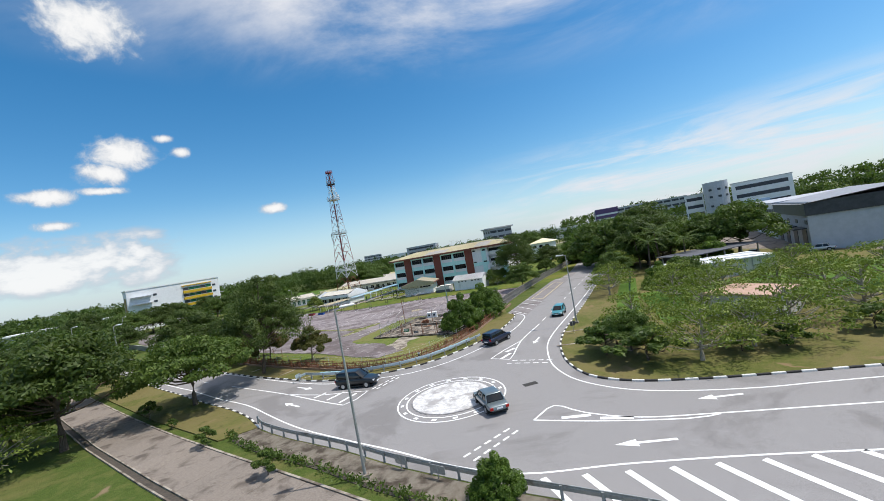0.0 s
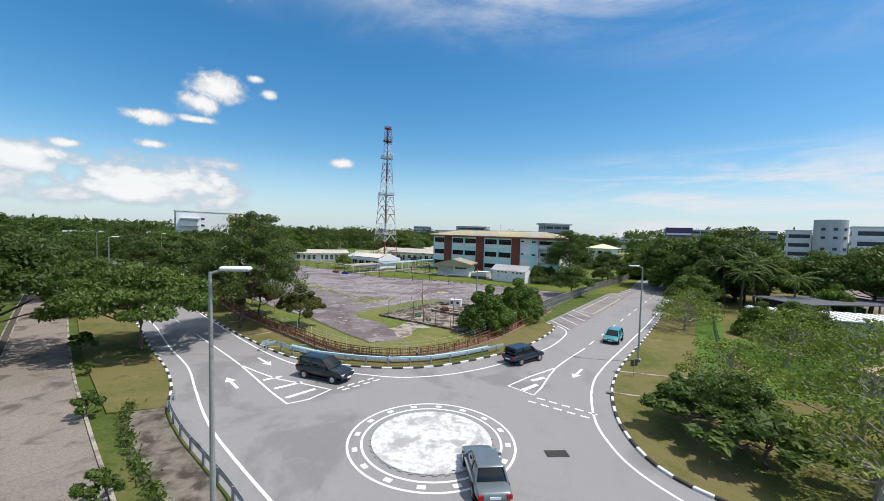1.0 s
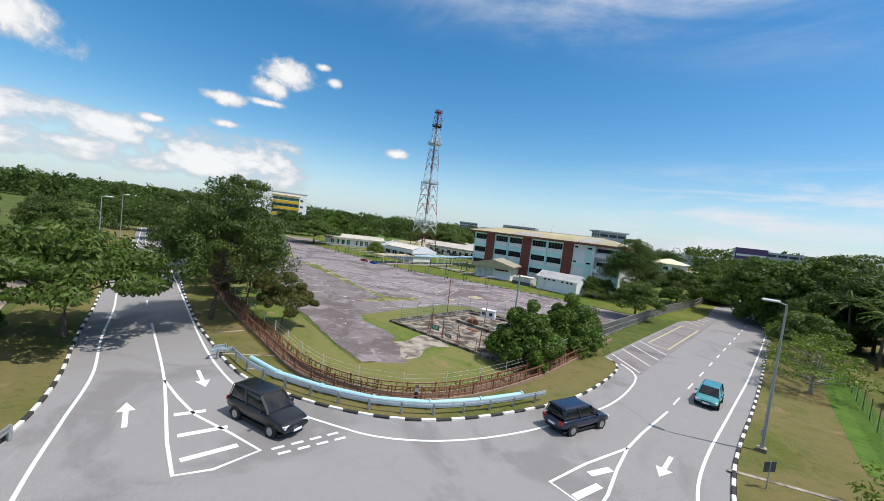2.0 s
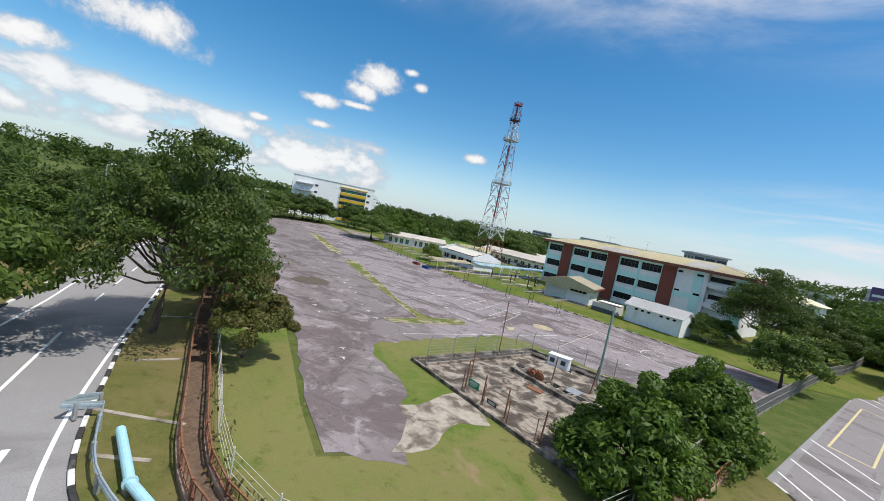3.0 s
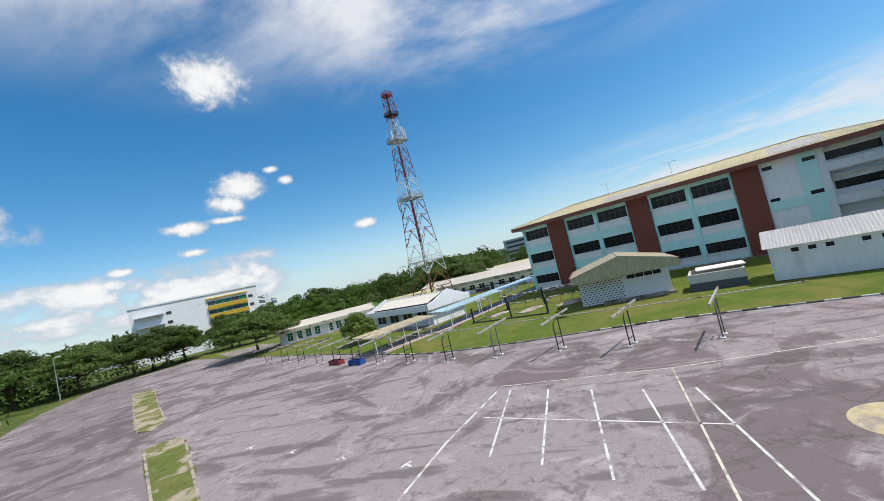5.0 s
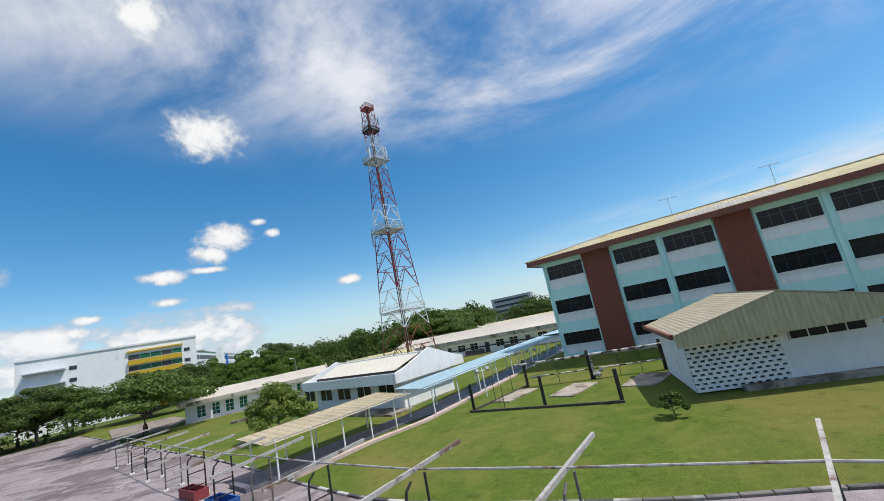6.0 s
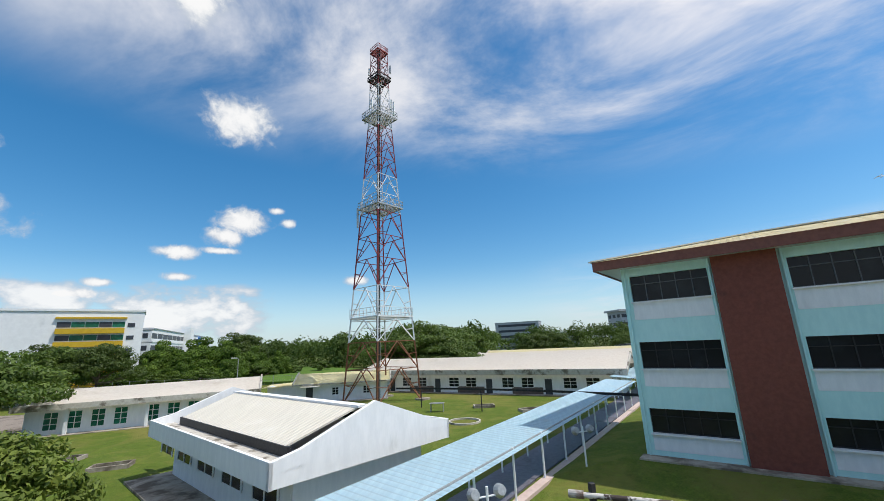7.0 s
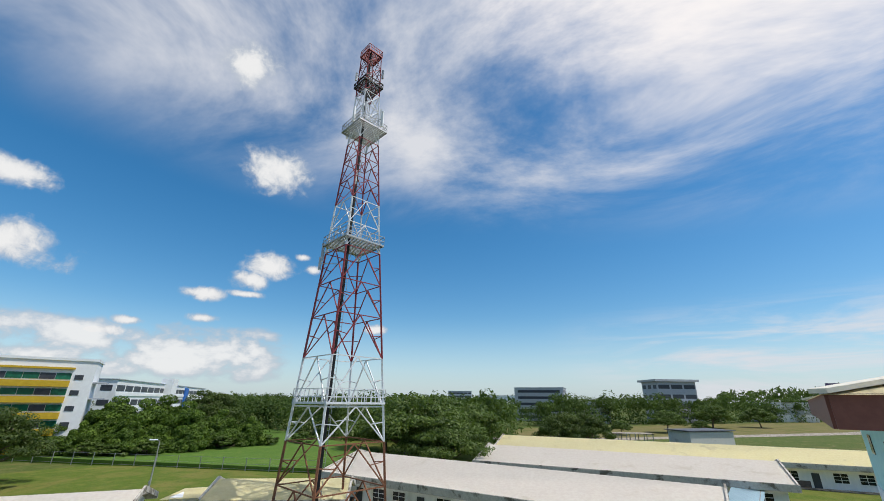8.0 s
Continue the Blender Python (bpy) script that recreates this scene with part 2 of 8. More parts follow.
def glass_dark(name, tint=(0.012, 0.014, 0.016)):
    m, nt, b = material(name, 0.15, 0.0, 0.22)
    v = coords(nt)
    big = noise_tex(nt, v, 0.7, 4.0, 0.6)
    link(nt, mix(nt, ramp(nt, big, 0.45, 0.75), tint, tuple(2 * x for x in tint)), b.inputs["Base Color"])
    return m


ROAD = asphalt("road asphalt", (0.235, 0.225, 0.225), (0.305, 0.295, 0.295), (0.195, 0.185, 0.183), (0.32, 0.31, 0.31), 0.02)


def old_lot(name):
    """Worn car park: pinkish grit, brown older rows west of the island, pale scours, damp patches and tide lines."""
    m, nt, b = material(name, 0.9, 0.0, 0.25)
    v = coords(nt)
    along = coords(nt, turn=-38.0, stretch=(0.35, 1.5, 1.0))
    grit = noise_tex(nt, v, 20.0, 4.0, 0.75)
    col = mix(nt, ramp(nt, grit, 0.3, 0.7), (0.215, 0.182, 0.188), (0.315, 0.275, 0.282))
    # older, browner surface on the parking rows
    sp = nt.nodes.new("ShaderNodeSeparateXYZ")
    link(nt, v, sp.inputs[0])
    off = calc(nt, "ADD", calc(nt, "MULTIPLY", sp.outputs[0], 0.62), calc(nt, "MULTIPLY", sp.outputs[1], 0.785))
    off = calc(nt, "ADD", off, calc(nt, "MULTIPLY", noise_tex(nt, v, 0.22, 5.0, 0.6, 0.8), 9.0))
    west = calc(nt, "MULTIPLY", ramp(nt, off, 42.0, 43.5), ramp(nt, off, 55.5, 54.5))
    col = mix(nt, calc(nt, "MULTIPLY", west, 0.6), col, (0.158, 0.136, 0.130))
    big = noise_tex(nt, v, 0.10, 7.0, 0.62, 1.4)
    col = mix(nt, ramp(nt, big, 0.50, 0.56, 0.0, 0.7), col, (0.108, 0.082, 0.082))
    col = mix(nt, ramp(nt, noise_tex(nt, along, 0.33, 6.0, 0.6, 0.7), 0.53, 0.60, 0.0, 0.72), col, (0.115, 0.096, 0.094))
    col = mix(nt, ramp(nt, noise_tex(nt, v, 0.42, 7.0, 0.68, 1.0), 0.53, 0.68, 0.0, 0.55), col, (0.43, 0.385, 0.39))
    mid = noise_tex(nt, v, 1.7, 6.0, 0.7)
    col = mix(nt, ramp(nt, mid, 0.52, 0.66, 0.0, 0.55), col, (0.14, 0.12, 0.118))
    tide = noise_tex(nt, v, 0.15, 5.0, 0.55, 0.6)
    ring = ramp(nt, calc(nt, "ABSOLUTE", calc(nt, "SUBTRACT", tide, 0.52), 0.0), 0.0, 0.010, 0.6, 0.0)
    col = mix(nt, calc(nt, "MULTIPLY", ring, ramp(nt, mid, 0.38, 0.55)), col, (0.09, 0.08, 0.075))
    vor = nt.nodes.new("ShaderNodeTexVoronoi")
    vor.feature = "DISTANCE_TO_EDGE"
    vor.inputs["Scale"].default_value = 0.22
    wob = nt.nodes.new("ShaderNodeTexNoise")
    wob.inputs["Scale"].default_value, wob.inputs["Detail"].default_value = 0.6, 5.0
    link(nt, v, wob.inputs["Vector"])
    warp = nt.nodes.new("ShaderNodeVectorMath")
    warp.operation = "MULTIPLY_ADD"
    warp.inputs[1].default_value = (3.0, 3.0, 0.0)
    link(nt, wob.outputs[1], warp.inputs[0])
    link(nt, v, warp.inputs[2])
    link(nt, warp.outputs[0], vor.inputs["Vector"])
    col = mix(nt, calc(nt, "MULTIPLY", ramp(nt, vor.outputs["Distance"], 0.002, 0.012, 0.55, 0.0), ramp(nt, big, 0.42, 0.6)), col, (0.07, 0.065, 0.05))
    link(nt, col, b.inputs["Base Color"])
    bump(nt, b, grit, 0.3, 0.012)
    return m


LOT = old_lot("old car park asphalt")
BAYS = asphalt("bay asphalt", (0.20, 0.18, 0.18), (0.27, 0.25, 0.25), (0.13, 0.115, 0.11), (0.33, 0.31, 0.31), 0.12)
GRASS = grass("rough grass", (0.045, 0.076, 0.013), (0.09, 0.122, 0.028), (0.15, 0.138, 0.05), (0.225, 0.17, 0.10))
VERGE = grass("dry verge grass", (0.072, 0.092, 0.019), (0.128, 0.136, 0.036), (0.185, 0.15, 0.066), (0.23, 0.165, 0.09), (0.37, 0.56))
LAWN = grass("mown lawn", (0.055, 0.092, 0.011), (0.112, 0.158, 0.023), (0.175, 0.16, 0.045), None, (0.44, 0.66), 14.0)
ISLAND = grass("weedy island grass", (0.08, 0.105, 0.022), (0.15, 0.17, 0.045), (0.21, 0.19, 0.08), (0.36, 0.31, 0.225), (0.45, 0.65), 9.0, (0.42, 0.49, 0.60))
LUSH = grass("lush field grass", (0.05, 0.105, 0.015), (0.095, 0.175, 0.028), (0.13, 0.18, 0.04), None, (0.55, 0.75), 5.0)
CONC = plain("weathered concrete", (0.31, 0.27, 0.22), (0.42, 0.375, 0.315), (0.135, 0.108, 0.085), 2.2, 0.75, 0.9, 0.0, 0.3, (0.43, 0.64))
SLABC = plain("stained compound concrete", (0.24, 0.20, 0.165), (0.40, 0.35, 0.29), (0.075, 0.06, 0.048), 3.4, 0.85, 0.9, 0.0, 0.3, (0.40, 0.58))
PATHC = plain("path concrete", (0.205, 0.172, 0.145), (0.285, 0.245, 0.21), (0.12, 0.098, 0.082), 9.0, 0.42, 0.9, 0.0, 0.3, (0.5, 0.66), own=0.12)
DRAIN = plain("dark wet drain", (0.05, 0.045, 0.04), (0.11, 0.09, 0.07), (0.03, 0.03, 0.025), 5.0, 0.5, 0.9, 0.0, 0.3)
EARTH = plain("brown earth", (0.22, 0.14, 0.08), (0.32, 0.21, 0.12), (0.12, 0.075, 0.05), 6.0, 0.7, 0.95, 0.0, 0.5)
PAINTW = plain("worn white road paint", (0.74, 0.74, 0.74), (0.84, 0.84, 0.84), (0.50, 0.49, 0.49), 7.0, 1.1, 0.7, 0.0, 0.05, (0.6, 0.8))
WORNW = plain("faded white lot paint", (0.52, 0.51, 0.50), (0.68, 0.67, 0.66), (0.27, 0.24, 0.23), 6.0, 1.4, 0.8, 0.0, 0.05, (0.48, 0.62))
CIRCLEY = plain("flaked yellow court paint", (0.40, 0.33, 0.18), (0.50, 0.43, 0.27), (0.26, 0.22, 0.20), 2.2, 1.1, 0.8, 0.0, 0.05, (0.44, 0.60))
COURTW = plain("faded pale court paint", (0.50, 0.46, 0.38), (0.62, 0.58, 0.50), (0.27, 0.24, 0.22), 6.0, 1.4, 0.8, 0.0, 0.05, (0.46, 0.60))
PAINTY = plain("worn yellow road paint", (0.55, 0.45, 0.20), (0.64, 0.55, 0.32), (0.36, 0.31, 0.25), 7.0, 1.0, 0.7, 0.0, 0.05, (0.55, 0.75))
DISC = plain("worn whitewash on asphalt", (0.46, 0.45, 0.45), (0.80, 0.79, 0.79), (0.36, 0.345, 0.34), 3.4, 0.7, 0.85, 0.0, 0.15, (0.47, 0.66))
KERBW = plain("white kerb paint", (0.62, 0.61, 0.58), (0.76, 0.75, 0.72), (0.36, 0.34, 0.30), 7.0, 1.2, 0.8, 0.0, 0.15, (0.58, 0.75))
KERBB = plain("black kerb paint", (0.025, 0.024, 0.023), (0.06, 0.057, 0.053), (0.14, 0.13, 0.12), 7.0, 1.2, 0.8, 0.0, 0.15, (0.6, 0.75))
MINT = plain("pale mint wall paint", (0.50, 0.78, 0.76), (0.57, 0.84, 0.81), (0.44, 0.66, 0.64), 3.0, 0.5, 0.8, 0.0, 0.06, (0.6, 0.78), (1, 1, 0.35))
WALLW = plain("white wall paint", (0.76, 0.77, 0.78), (0.84, 0.845, 0.85), (0.58, 0.585, 0.57), 3.0, 0.55, 0.8, 0.0, 0.06, (0.6, 0.8), (1, 1, 0.3))
BRICKR = plain("brick red cladding", (0.17, 0.05, 0.035), (0.22, 0.068, 0.046), (0.12, 0.042, 0.032), 5.0, 0.6, 0.75, 0.0, 0.1)
FASCIA = plain("brown fascia paint", (0.17, 0.062, 0.045), (0.22, 0.085, 0.06), (0.10, 0.05, 0.04), 4.0, 0.8, 0.6, 0.0, 0.05)
SOFFIT = plain("soffit board", (0.42, 0.46, 0.46), (0.5, 0.54, 0.53), None, 4.0, 0.8)
GLASS = glass_dark("dark window glass")
GLASSG = glass_dark("green window glass", (0.012, 0.10, 0.06))
FRAMEM = plain("window frame metal", (0.10, 0.10, 0.10), (0.15, 0.15, 0.15), None, 9.0, 1.0, 0.5, 0.4)
GALV = plain("galvanised steel", (0.36, 0.37, 0.37), (0.48, 0.49, 0.49), (0.25, 0.23, 0.20), 8.0, 1.0, 0.5, 0.6, 0.1)
GREYP = plain("grey lamp post paint", (0.30, 0.31, 0.31), (0.38, 0.39, 0.38), (0.24, 0.22, 0.2), 8.0, 1.2, 0.55, 0.3, 0.1)
RUST = plain("rusted steel", (0.17, 0.065, 0.035), (0.30, 0.14, 0.08), (0.08, 0.04, 0.03), 9.0, 1.3, 0.9, 0.1, 0.4)
TOWERR = plain("faded red tower paint", (0.20, 0.035, 0.04), (0.30, 0.06, 0.065), (0.12, 0.05, 0.06), 5.0, 0.6, 0.6, 0.2)
TOWERW = plain("white tower paint", (0.60, 0.62, 0.64), (0.74, 0.75, 0.76), (0.40, 0.40, 0.41), 5.0, 0.6, 0.6, 0.2)
BLACK = plain("black cable", (0.015, 0.015, 0.016), (0.03, 0.03, 0.03), None, 9.0, 1.0, 0.6)
PIPEB = plain("pale blue pipe paint", (0.33, 0.60, 0.68), (0.41, 0.67, 0.75), (0.42, 0.50, 0.52), 5.0, 0.9, 0.55)
BARK = bark("brown bark", (0.075, 0.055, 0.04), (0.15, 0.115, 0.085))
BARKP = bark("pale bark", (0.25, 0.22, 0.18), (0.38, 0.34, 0.28))
LEAF = leafy("deep green leaves", (0.04, 0.07, 0.014), (0.115, 0.165, 0.034), (0.15, 0.20, 0.042))
LEAFM = leafy("mid green leaves", (0.05, 0.092, 0.016), (0.15, 0.225, 0.04), (0.18, 0.25, 0.05))
LEAFB = leafy("bright green leaves", (0.05, 0.10, 0.012), (0.155, 0.26, 0.03), (0.25, 0.38, 0.04))
LEAFY = leafy("yellow green feathery leaves", (0.10, 0.145, 0.022), (0.235, 0.305, 0.055), (0.30, 0.36, 0.065))
LEAFF = leafy("light feathery leaves", (0.13, 0.18, 0.028), (0.29, 0.36, 0.062), (0.37, 0.42, 0.075))
LEAFR = leafy("reddish green leaves", (0.075, 0.078, 0.02), (0.175, 0.165, 0.04), (0.27, 0.135, 0.06))
WOODS = leafy("woodland leaves", (0.035, 0.07, 0.016), (0.105, 0.165, 0.036), (0.15, 0.20, 0.05), 0.8)
BLOCK = plain("pale block wall", (0.52, 0.51, 0.48), (0.6, 0.59, 0.56), (0.36, 0.35, 0.32), 3.0, 0.3, 0.85)
FARWHITE = plain("far white wall", (0.74, 0.75, 0.76), (0.80, 0.81, 0.82), (0.62, 0.63, 0.64), 1.0, 0.12, 0.8, 0.0, 0.0)
FARGREY = plain("far grey wall", (0.40, 0.42, 0.46), (0.46, 0.48, 0.52), (0.34, 0.36, 0.4), 1.0, 0.12, 0.8, 0.0, 0.0)
FARDARK = plain("far dark band", (0.035, 0.04, 0.05), (0.06, 0.065, 0.08), None, 1.0, 0.2, 0.4, 0.0, 0.0)
MUSTARD = plain("mustard wall paint", (0.50, 0.32, 0.02), (0.58, 0.38, 0.03), None, 1.0, 0.2, 0.8, 0.0, 0.0)
ROOFD = plain("dark grey roof sheet", (0.09, 0.095, 0.115), (0.13, 0.135, 0.155), (0.07, 0.07, 0.08), 1.5, 0.2, 0.6)
ROOFG = plain("mid grey roof sheet", (0.24, 0.25, 0.28), (0.32, 0.33, 0.36), (0.18, 0.18, 0.2), 1.5, 0.2, 0.6)

# ---- mesh tools ----
def mesh_of(bm, name, mat_):
    bm.normal_update()
    me = bpy.data.meshes.new(name)
    bm.to_mesh(me)
    bm.free()
    if mat_ is not None:
        me.materials.append(mat_)
    return me


def part(name, bm, mat_, parent=None, label="", m=None):
    ob = new(name, mesh_of(bm, name, mat_))
    if parent is not None:
        ob.parent = parent
    if m is not None:
        ob.matrix_basis = m
    if label:
        tagged(ob, label=label)
    return ob


def thing(name, m, label, category, group="", kind=""):
    ob = new(name)
    ob.empty_display_size = 0.3
    ob.matrix_basis = m
    return tagged(ob, label, category, group, kind)


def setting(name, bm, mat_, label="", category=""):
    ob = part(name, bm, mat_)
    return tagged(ob, label, category, kind="structure")


def box(bm, cx, cy, cz, sx, sy, sz, rz=0.0, bevel=0.0):
    r = bmesh.ops.create_cube(bm, size=1.0, matrix=pose(cx, cy, cz, 0, 0, rz) @ Matrix.Diagonal((sx, sy, sz, 1)))
    if bevel:
        es = list({e for v in r["verts"] for e in v.link_edges})
        bmesh.ops.bevel(bm, geom=es, offset=bevel, segments=1, affect="EDGES")
    return bm


def boxes(*rows):
    bm = bmesh.new()
    for r in rows:
        box(bm, *r)
    return bm


def beam(bm, p, q, w, h=None, seg=4):
    """A straight bar from p to q; seg 4: square section w by h, more: round with diameter w."""
    p, q = Vector(p), Vector(q)
    d = q - p
    m = Matrix.Translation((p + q) / 2) @ d.to_track_quat("Z", "Y").to_matrix().to_4x4()
    if seg == 4:
        bmesh.ops.create_cube(bm, size=1.0, matrix=m @ Matrix.Diagonal((w, h or w, d.length, 1)))
    else:
        bmesh.ops.create_cone(bm, cap_ends=True, segments=seg, radius1=w / 2, radius2=(h or w) / 2, depth=d.length, matrix=m)
    return bm


def rail(bm, pts, w, seg=6):
    for p, q in zip(pts[:-1], pts[1:]):
        beam(bm, p, q, w, None, seg)
    return bm


def tube(bm, pts, w, seg=6):
    """One continuous bent bar of diameter w along pts."""
    pts = [Vector(p) for p in pts]
    rings = []
    for i, p in enumerate(pts):
        t = (pts[min(i + 1, len(pts) - 1)] - pts[max(i - 1, 0)]).normalized()
        q = t.to_track_quat("Z", "Y").to_matrix()
        rings.append([bm.verts.new(p + q @ Vector((w / 2 * math.cos(6.2832 * k / seg), w / 2 * math.sin(6.2832 * k / seg), 0))) for k in range(seg)])
    for a, b in zip(rings[:-1], rings[1:]):
        for k in range(seg):
            bm.faces.new((a[k], a[(k + 1) % seg], b[(k + 1) % seg], b[k]))
    bm.faces.new(rings[0][::-1]), bm.faces.new(rings[-1])
    return bm


def slab(bm, pts, z0, z1):
    """An upright prism over the outline pts."""
    lo, hi = [bm.verts.new((x, y, z0)) for x, y in pts], [bm.verts.new((x, y, z1)) for x, y in pts]
    f = [bm.faces.new(hi), bm.faces.new(lo[::-1])]
    n = len(pts)
    for i in range(n):
        f.append(bm.faces.new((lo[i], lo[(i + 1) % n], hi[(i + 1) % n], hi[i])))
    bmesh.ops.recalc_face_normals(bm, faces=f)
    bmesh.ops.triangulate(bm, faces=f[:2])
    return bm


def smooth(pts, step=1.5):
    """A soft curve through the points, as points about step metres apart."""
    p = [Vector((*q, 0)[:3]) if len(q) == 2 else Vector(q) for q in pts]
    p = [2 * p[0] - p[1]] + p + [2 * p[-1] - p[-2]]
    out = []
    for a, b, c, d in zip(p, p[1:], p[2:], p[3:]):
        n = max(1, round((c - b).length / step))
        for i in range(n):
            t = i / n
            out.append(0.5 * (2 * b + (c - a) * t + (2 * a - 5 * b + 4 * c - d) * t * t + (3 * b - a - 3 * c + d) * t ** 3))
    return out + [p[-2]]


def even(pts, step):
    """Points at equal steps along a polyline."""
    out, left = [pts[0].copy()], step
    for a, b in zip(pts[:-1], pts[1:]):
        d, at = (b - a).length, 0.0
        while d - at >= left:
            at += left
            out.append(a + (b - a) * (at / d))
            left = step
        left -= d - at
    return out


def sides(pts, half, shift=0.0):
    """The two edges of a band of that half-width along pts (shift: to the left)."""
    left, right = [], []
    for i, p in enumerate(pts):
        t = (pts[min(i + 1, len(pts) - 1)] - pts[max(i - 1, 0)]).normalized()
        n = Vector((-t.y, t.x, 0))
        left.append(p + n * (shift + half))
        right.append(p + n * (shift - half))
    return left, right


def band(bm, pts, width, z0, z1, shift=0.0):
    """A band with thickness along pts."""
    l, r = sides(pts, width / 2, shift)
    rows = [[bm.verts.new((q.x, q.y, z)) for q, z in ((a, z0), (a, z1), (b, z1), (b, z0))] for a, b in zip(l, r)]
    fs = []
    for a, b in zip(rows[:-1], rows[1:]):
        for i in range(4):
            fs.append(bm.faces.new((a[i], b[i], b[(i + 1) % 4], a[(i + 1) % 4])))
    fs += [bm.faces.new(rows[0]), bm.faces.new(rows[-1][::-1])]
    bmesh.ops.recalc_face_normals(bm, faces=fs)
    return bm


def flat(bm, pts, z):
    """Flat paint on a surface: a thin prism."""
    return slab(bm, pts, z - 0.004, z)


def arc(cx, cy, r, a0, a1, n):
    return [Vector((cx + r * math.cos(radians(a0 + (a1 - a0) * i / n)), cy + r * math.sin(radians(a0 + (a1 - a0) * i / n)), 0)) for i in range(n + 1)]

# ---- ground, roads, kerbs ----
setting("ground", boxes((0, 0, -0.06, 7000, 7000, 0.10)), GRASS, "flat rough grassland reaching to the horizon", "ground")

EAST = Vector((0.46, 0.888, 0)).normalized()
WEST = Vector((-0.774, 0.633, 0)).normalized()
KERB_N = smooth([(-50.5, 73.4), (-39.9, 64.4), (-29.8, 56.4), (-23.5, 52.0), (-19.6, 49.4), (-16.2, 47.7), (-12.7, 47.1), (-9.6, 46.9), (-6.3, 47.3), (-3.2, 48.6), (0.0, 51.1), (3.4, 54.6), (6.0, 58.2), (9.0, 64.3), (10.1, 68.0), (9.2, 70.6)], 1.0)
KERB_R = smooth([(64.4, 151.2), (46, 114.5), (32.6, 88.2), (21.3, 66.0), (15.0, 54.2), (12.7, 49.3), (11.2, 45.0), (10.3, 39.6), (10.9, 35.0), (13.5, 32.3), (17.0, 30.8), (21.0, 29.6), (30, 27.4), (45, 24.0), (70, 18.5)], 1.0)
KERB_L = smooth([(-120, 121.5), (-80, 88.8), (-48.2, 61.4), (-39.2, 54.0), (-31.6, 47.6), (-25.8, 43.0), (-22.2, 39.6), (-19.6, 36.4)], 1.0)
GUARD = smooth([(-20.2, 37.6), (-18.9, 35.8), (-15.6, 33.1), (-12.7, 31.1), (-9.4, 28.8), (-5.9, 26.0), (-3.5, 24.3), (1.2, 21.2), (3.9, 19.6), (9.0, 16.5)], 1.0)
FAR_W_R = Vector((-120, 128.6, 0))
E_BAY = [Vector((9.2, 70.6, 0)) + EAST * s for s in (0, 40, 80, 120)]
outline = [*KERB_R[::-1], *[Vector((64.4, 151.2, 0)) + EAST * 60], E_BAY[3] + EAST * 70, *E_BAY[::-1], *KERB_N[::-1], Vector((-52.5, 80.0, 0)), Vector((-60.5, 86.8, 0)), Vector((-62.5, 83.0, 0)), FAR_W_R, *KERB_L, *GUARD[2:], Vector((20, 10, 0)), Vector((70, 0, 0))]
bm = bmesh.new()
slab(bm, [(p.x, p.y) for p in outline], -0.02, 0.012)
setting("road", bm, ROAD, "grey sun-bleached asphalt road with a painted mini roundabout", "road")
bm = bmesh.new()
slab(bm, [(p.x, p.y) for p in (E_BAY[0] + Vector((0.3, -0.6, 0)), E_BAY[0] + Vector((2.5, -4.6, 0)), E_BAY[0] + Vector((2.5, -4.6, 0)) + EAST * 54, E_BAY[0] + EAST * 54)], 0.012, 0.016)
setting("bay_pavement", bm, BAYS, "darker worn asphalt under the roadside bays", "pavement")

# verges behind the kerbs, a step above the road
def verge(name, pts, top=0.11, mat_=VERGE, label="dry patchy grass verge behind the kerb"):
    bm_ = bmesh.new()
    slab(bm_, [(p[0], p[1]) for p in pts], -0.02, top)
    return setting(name, bm_, mat_, label, "verge")


n_l, n_r = sides(KERB_N, 0.0, 0.12)
FENCE_N = smooth([(-81.5, 104.6), (-53.5, 82.2), (-40.5, 71.2), (-29.4, 62.3), (-18.6, 54.6), (-14.7, 51.9), (-11.6, 50.6), (-7.4, 50.6), (-3.4, 53.2), (1.2, 60.0), (4.8, 67.6), (8.9, 77.0), (15.6, 90.4), (26.4, 111.2), (38.8, 132.8), (64.0, 184.0)], 1.0)
fence_inner = [p for p in FENCE_N if p.y < 81 or p.x < -20]
cut = [p for p in FENCE_N if -53 < p.x and p.y < 81]
verge("verge_north", [(p.x, p.y) for p in n_r] + [(9.9, 79.0)] + [(p.x, p.y) for p in cut[::-1]])
r_l, r_r = sides(KERB_R, 0.0, 0.12)
verge("verge_east", [(p.x, p.y) for p in r_l] + [(75, 35), (75, 150)])
l_l, l_r = sides(KERB_L, 0.0, -0.12)
verge("verge_west", [(p.x, p.y) for p in l_r] + [(-22.6, 34.9), (-34.6, 43.6), (-60, 64.0), (-120, 112)])


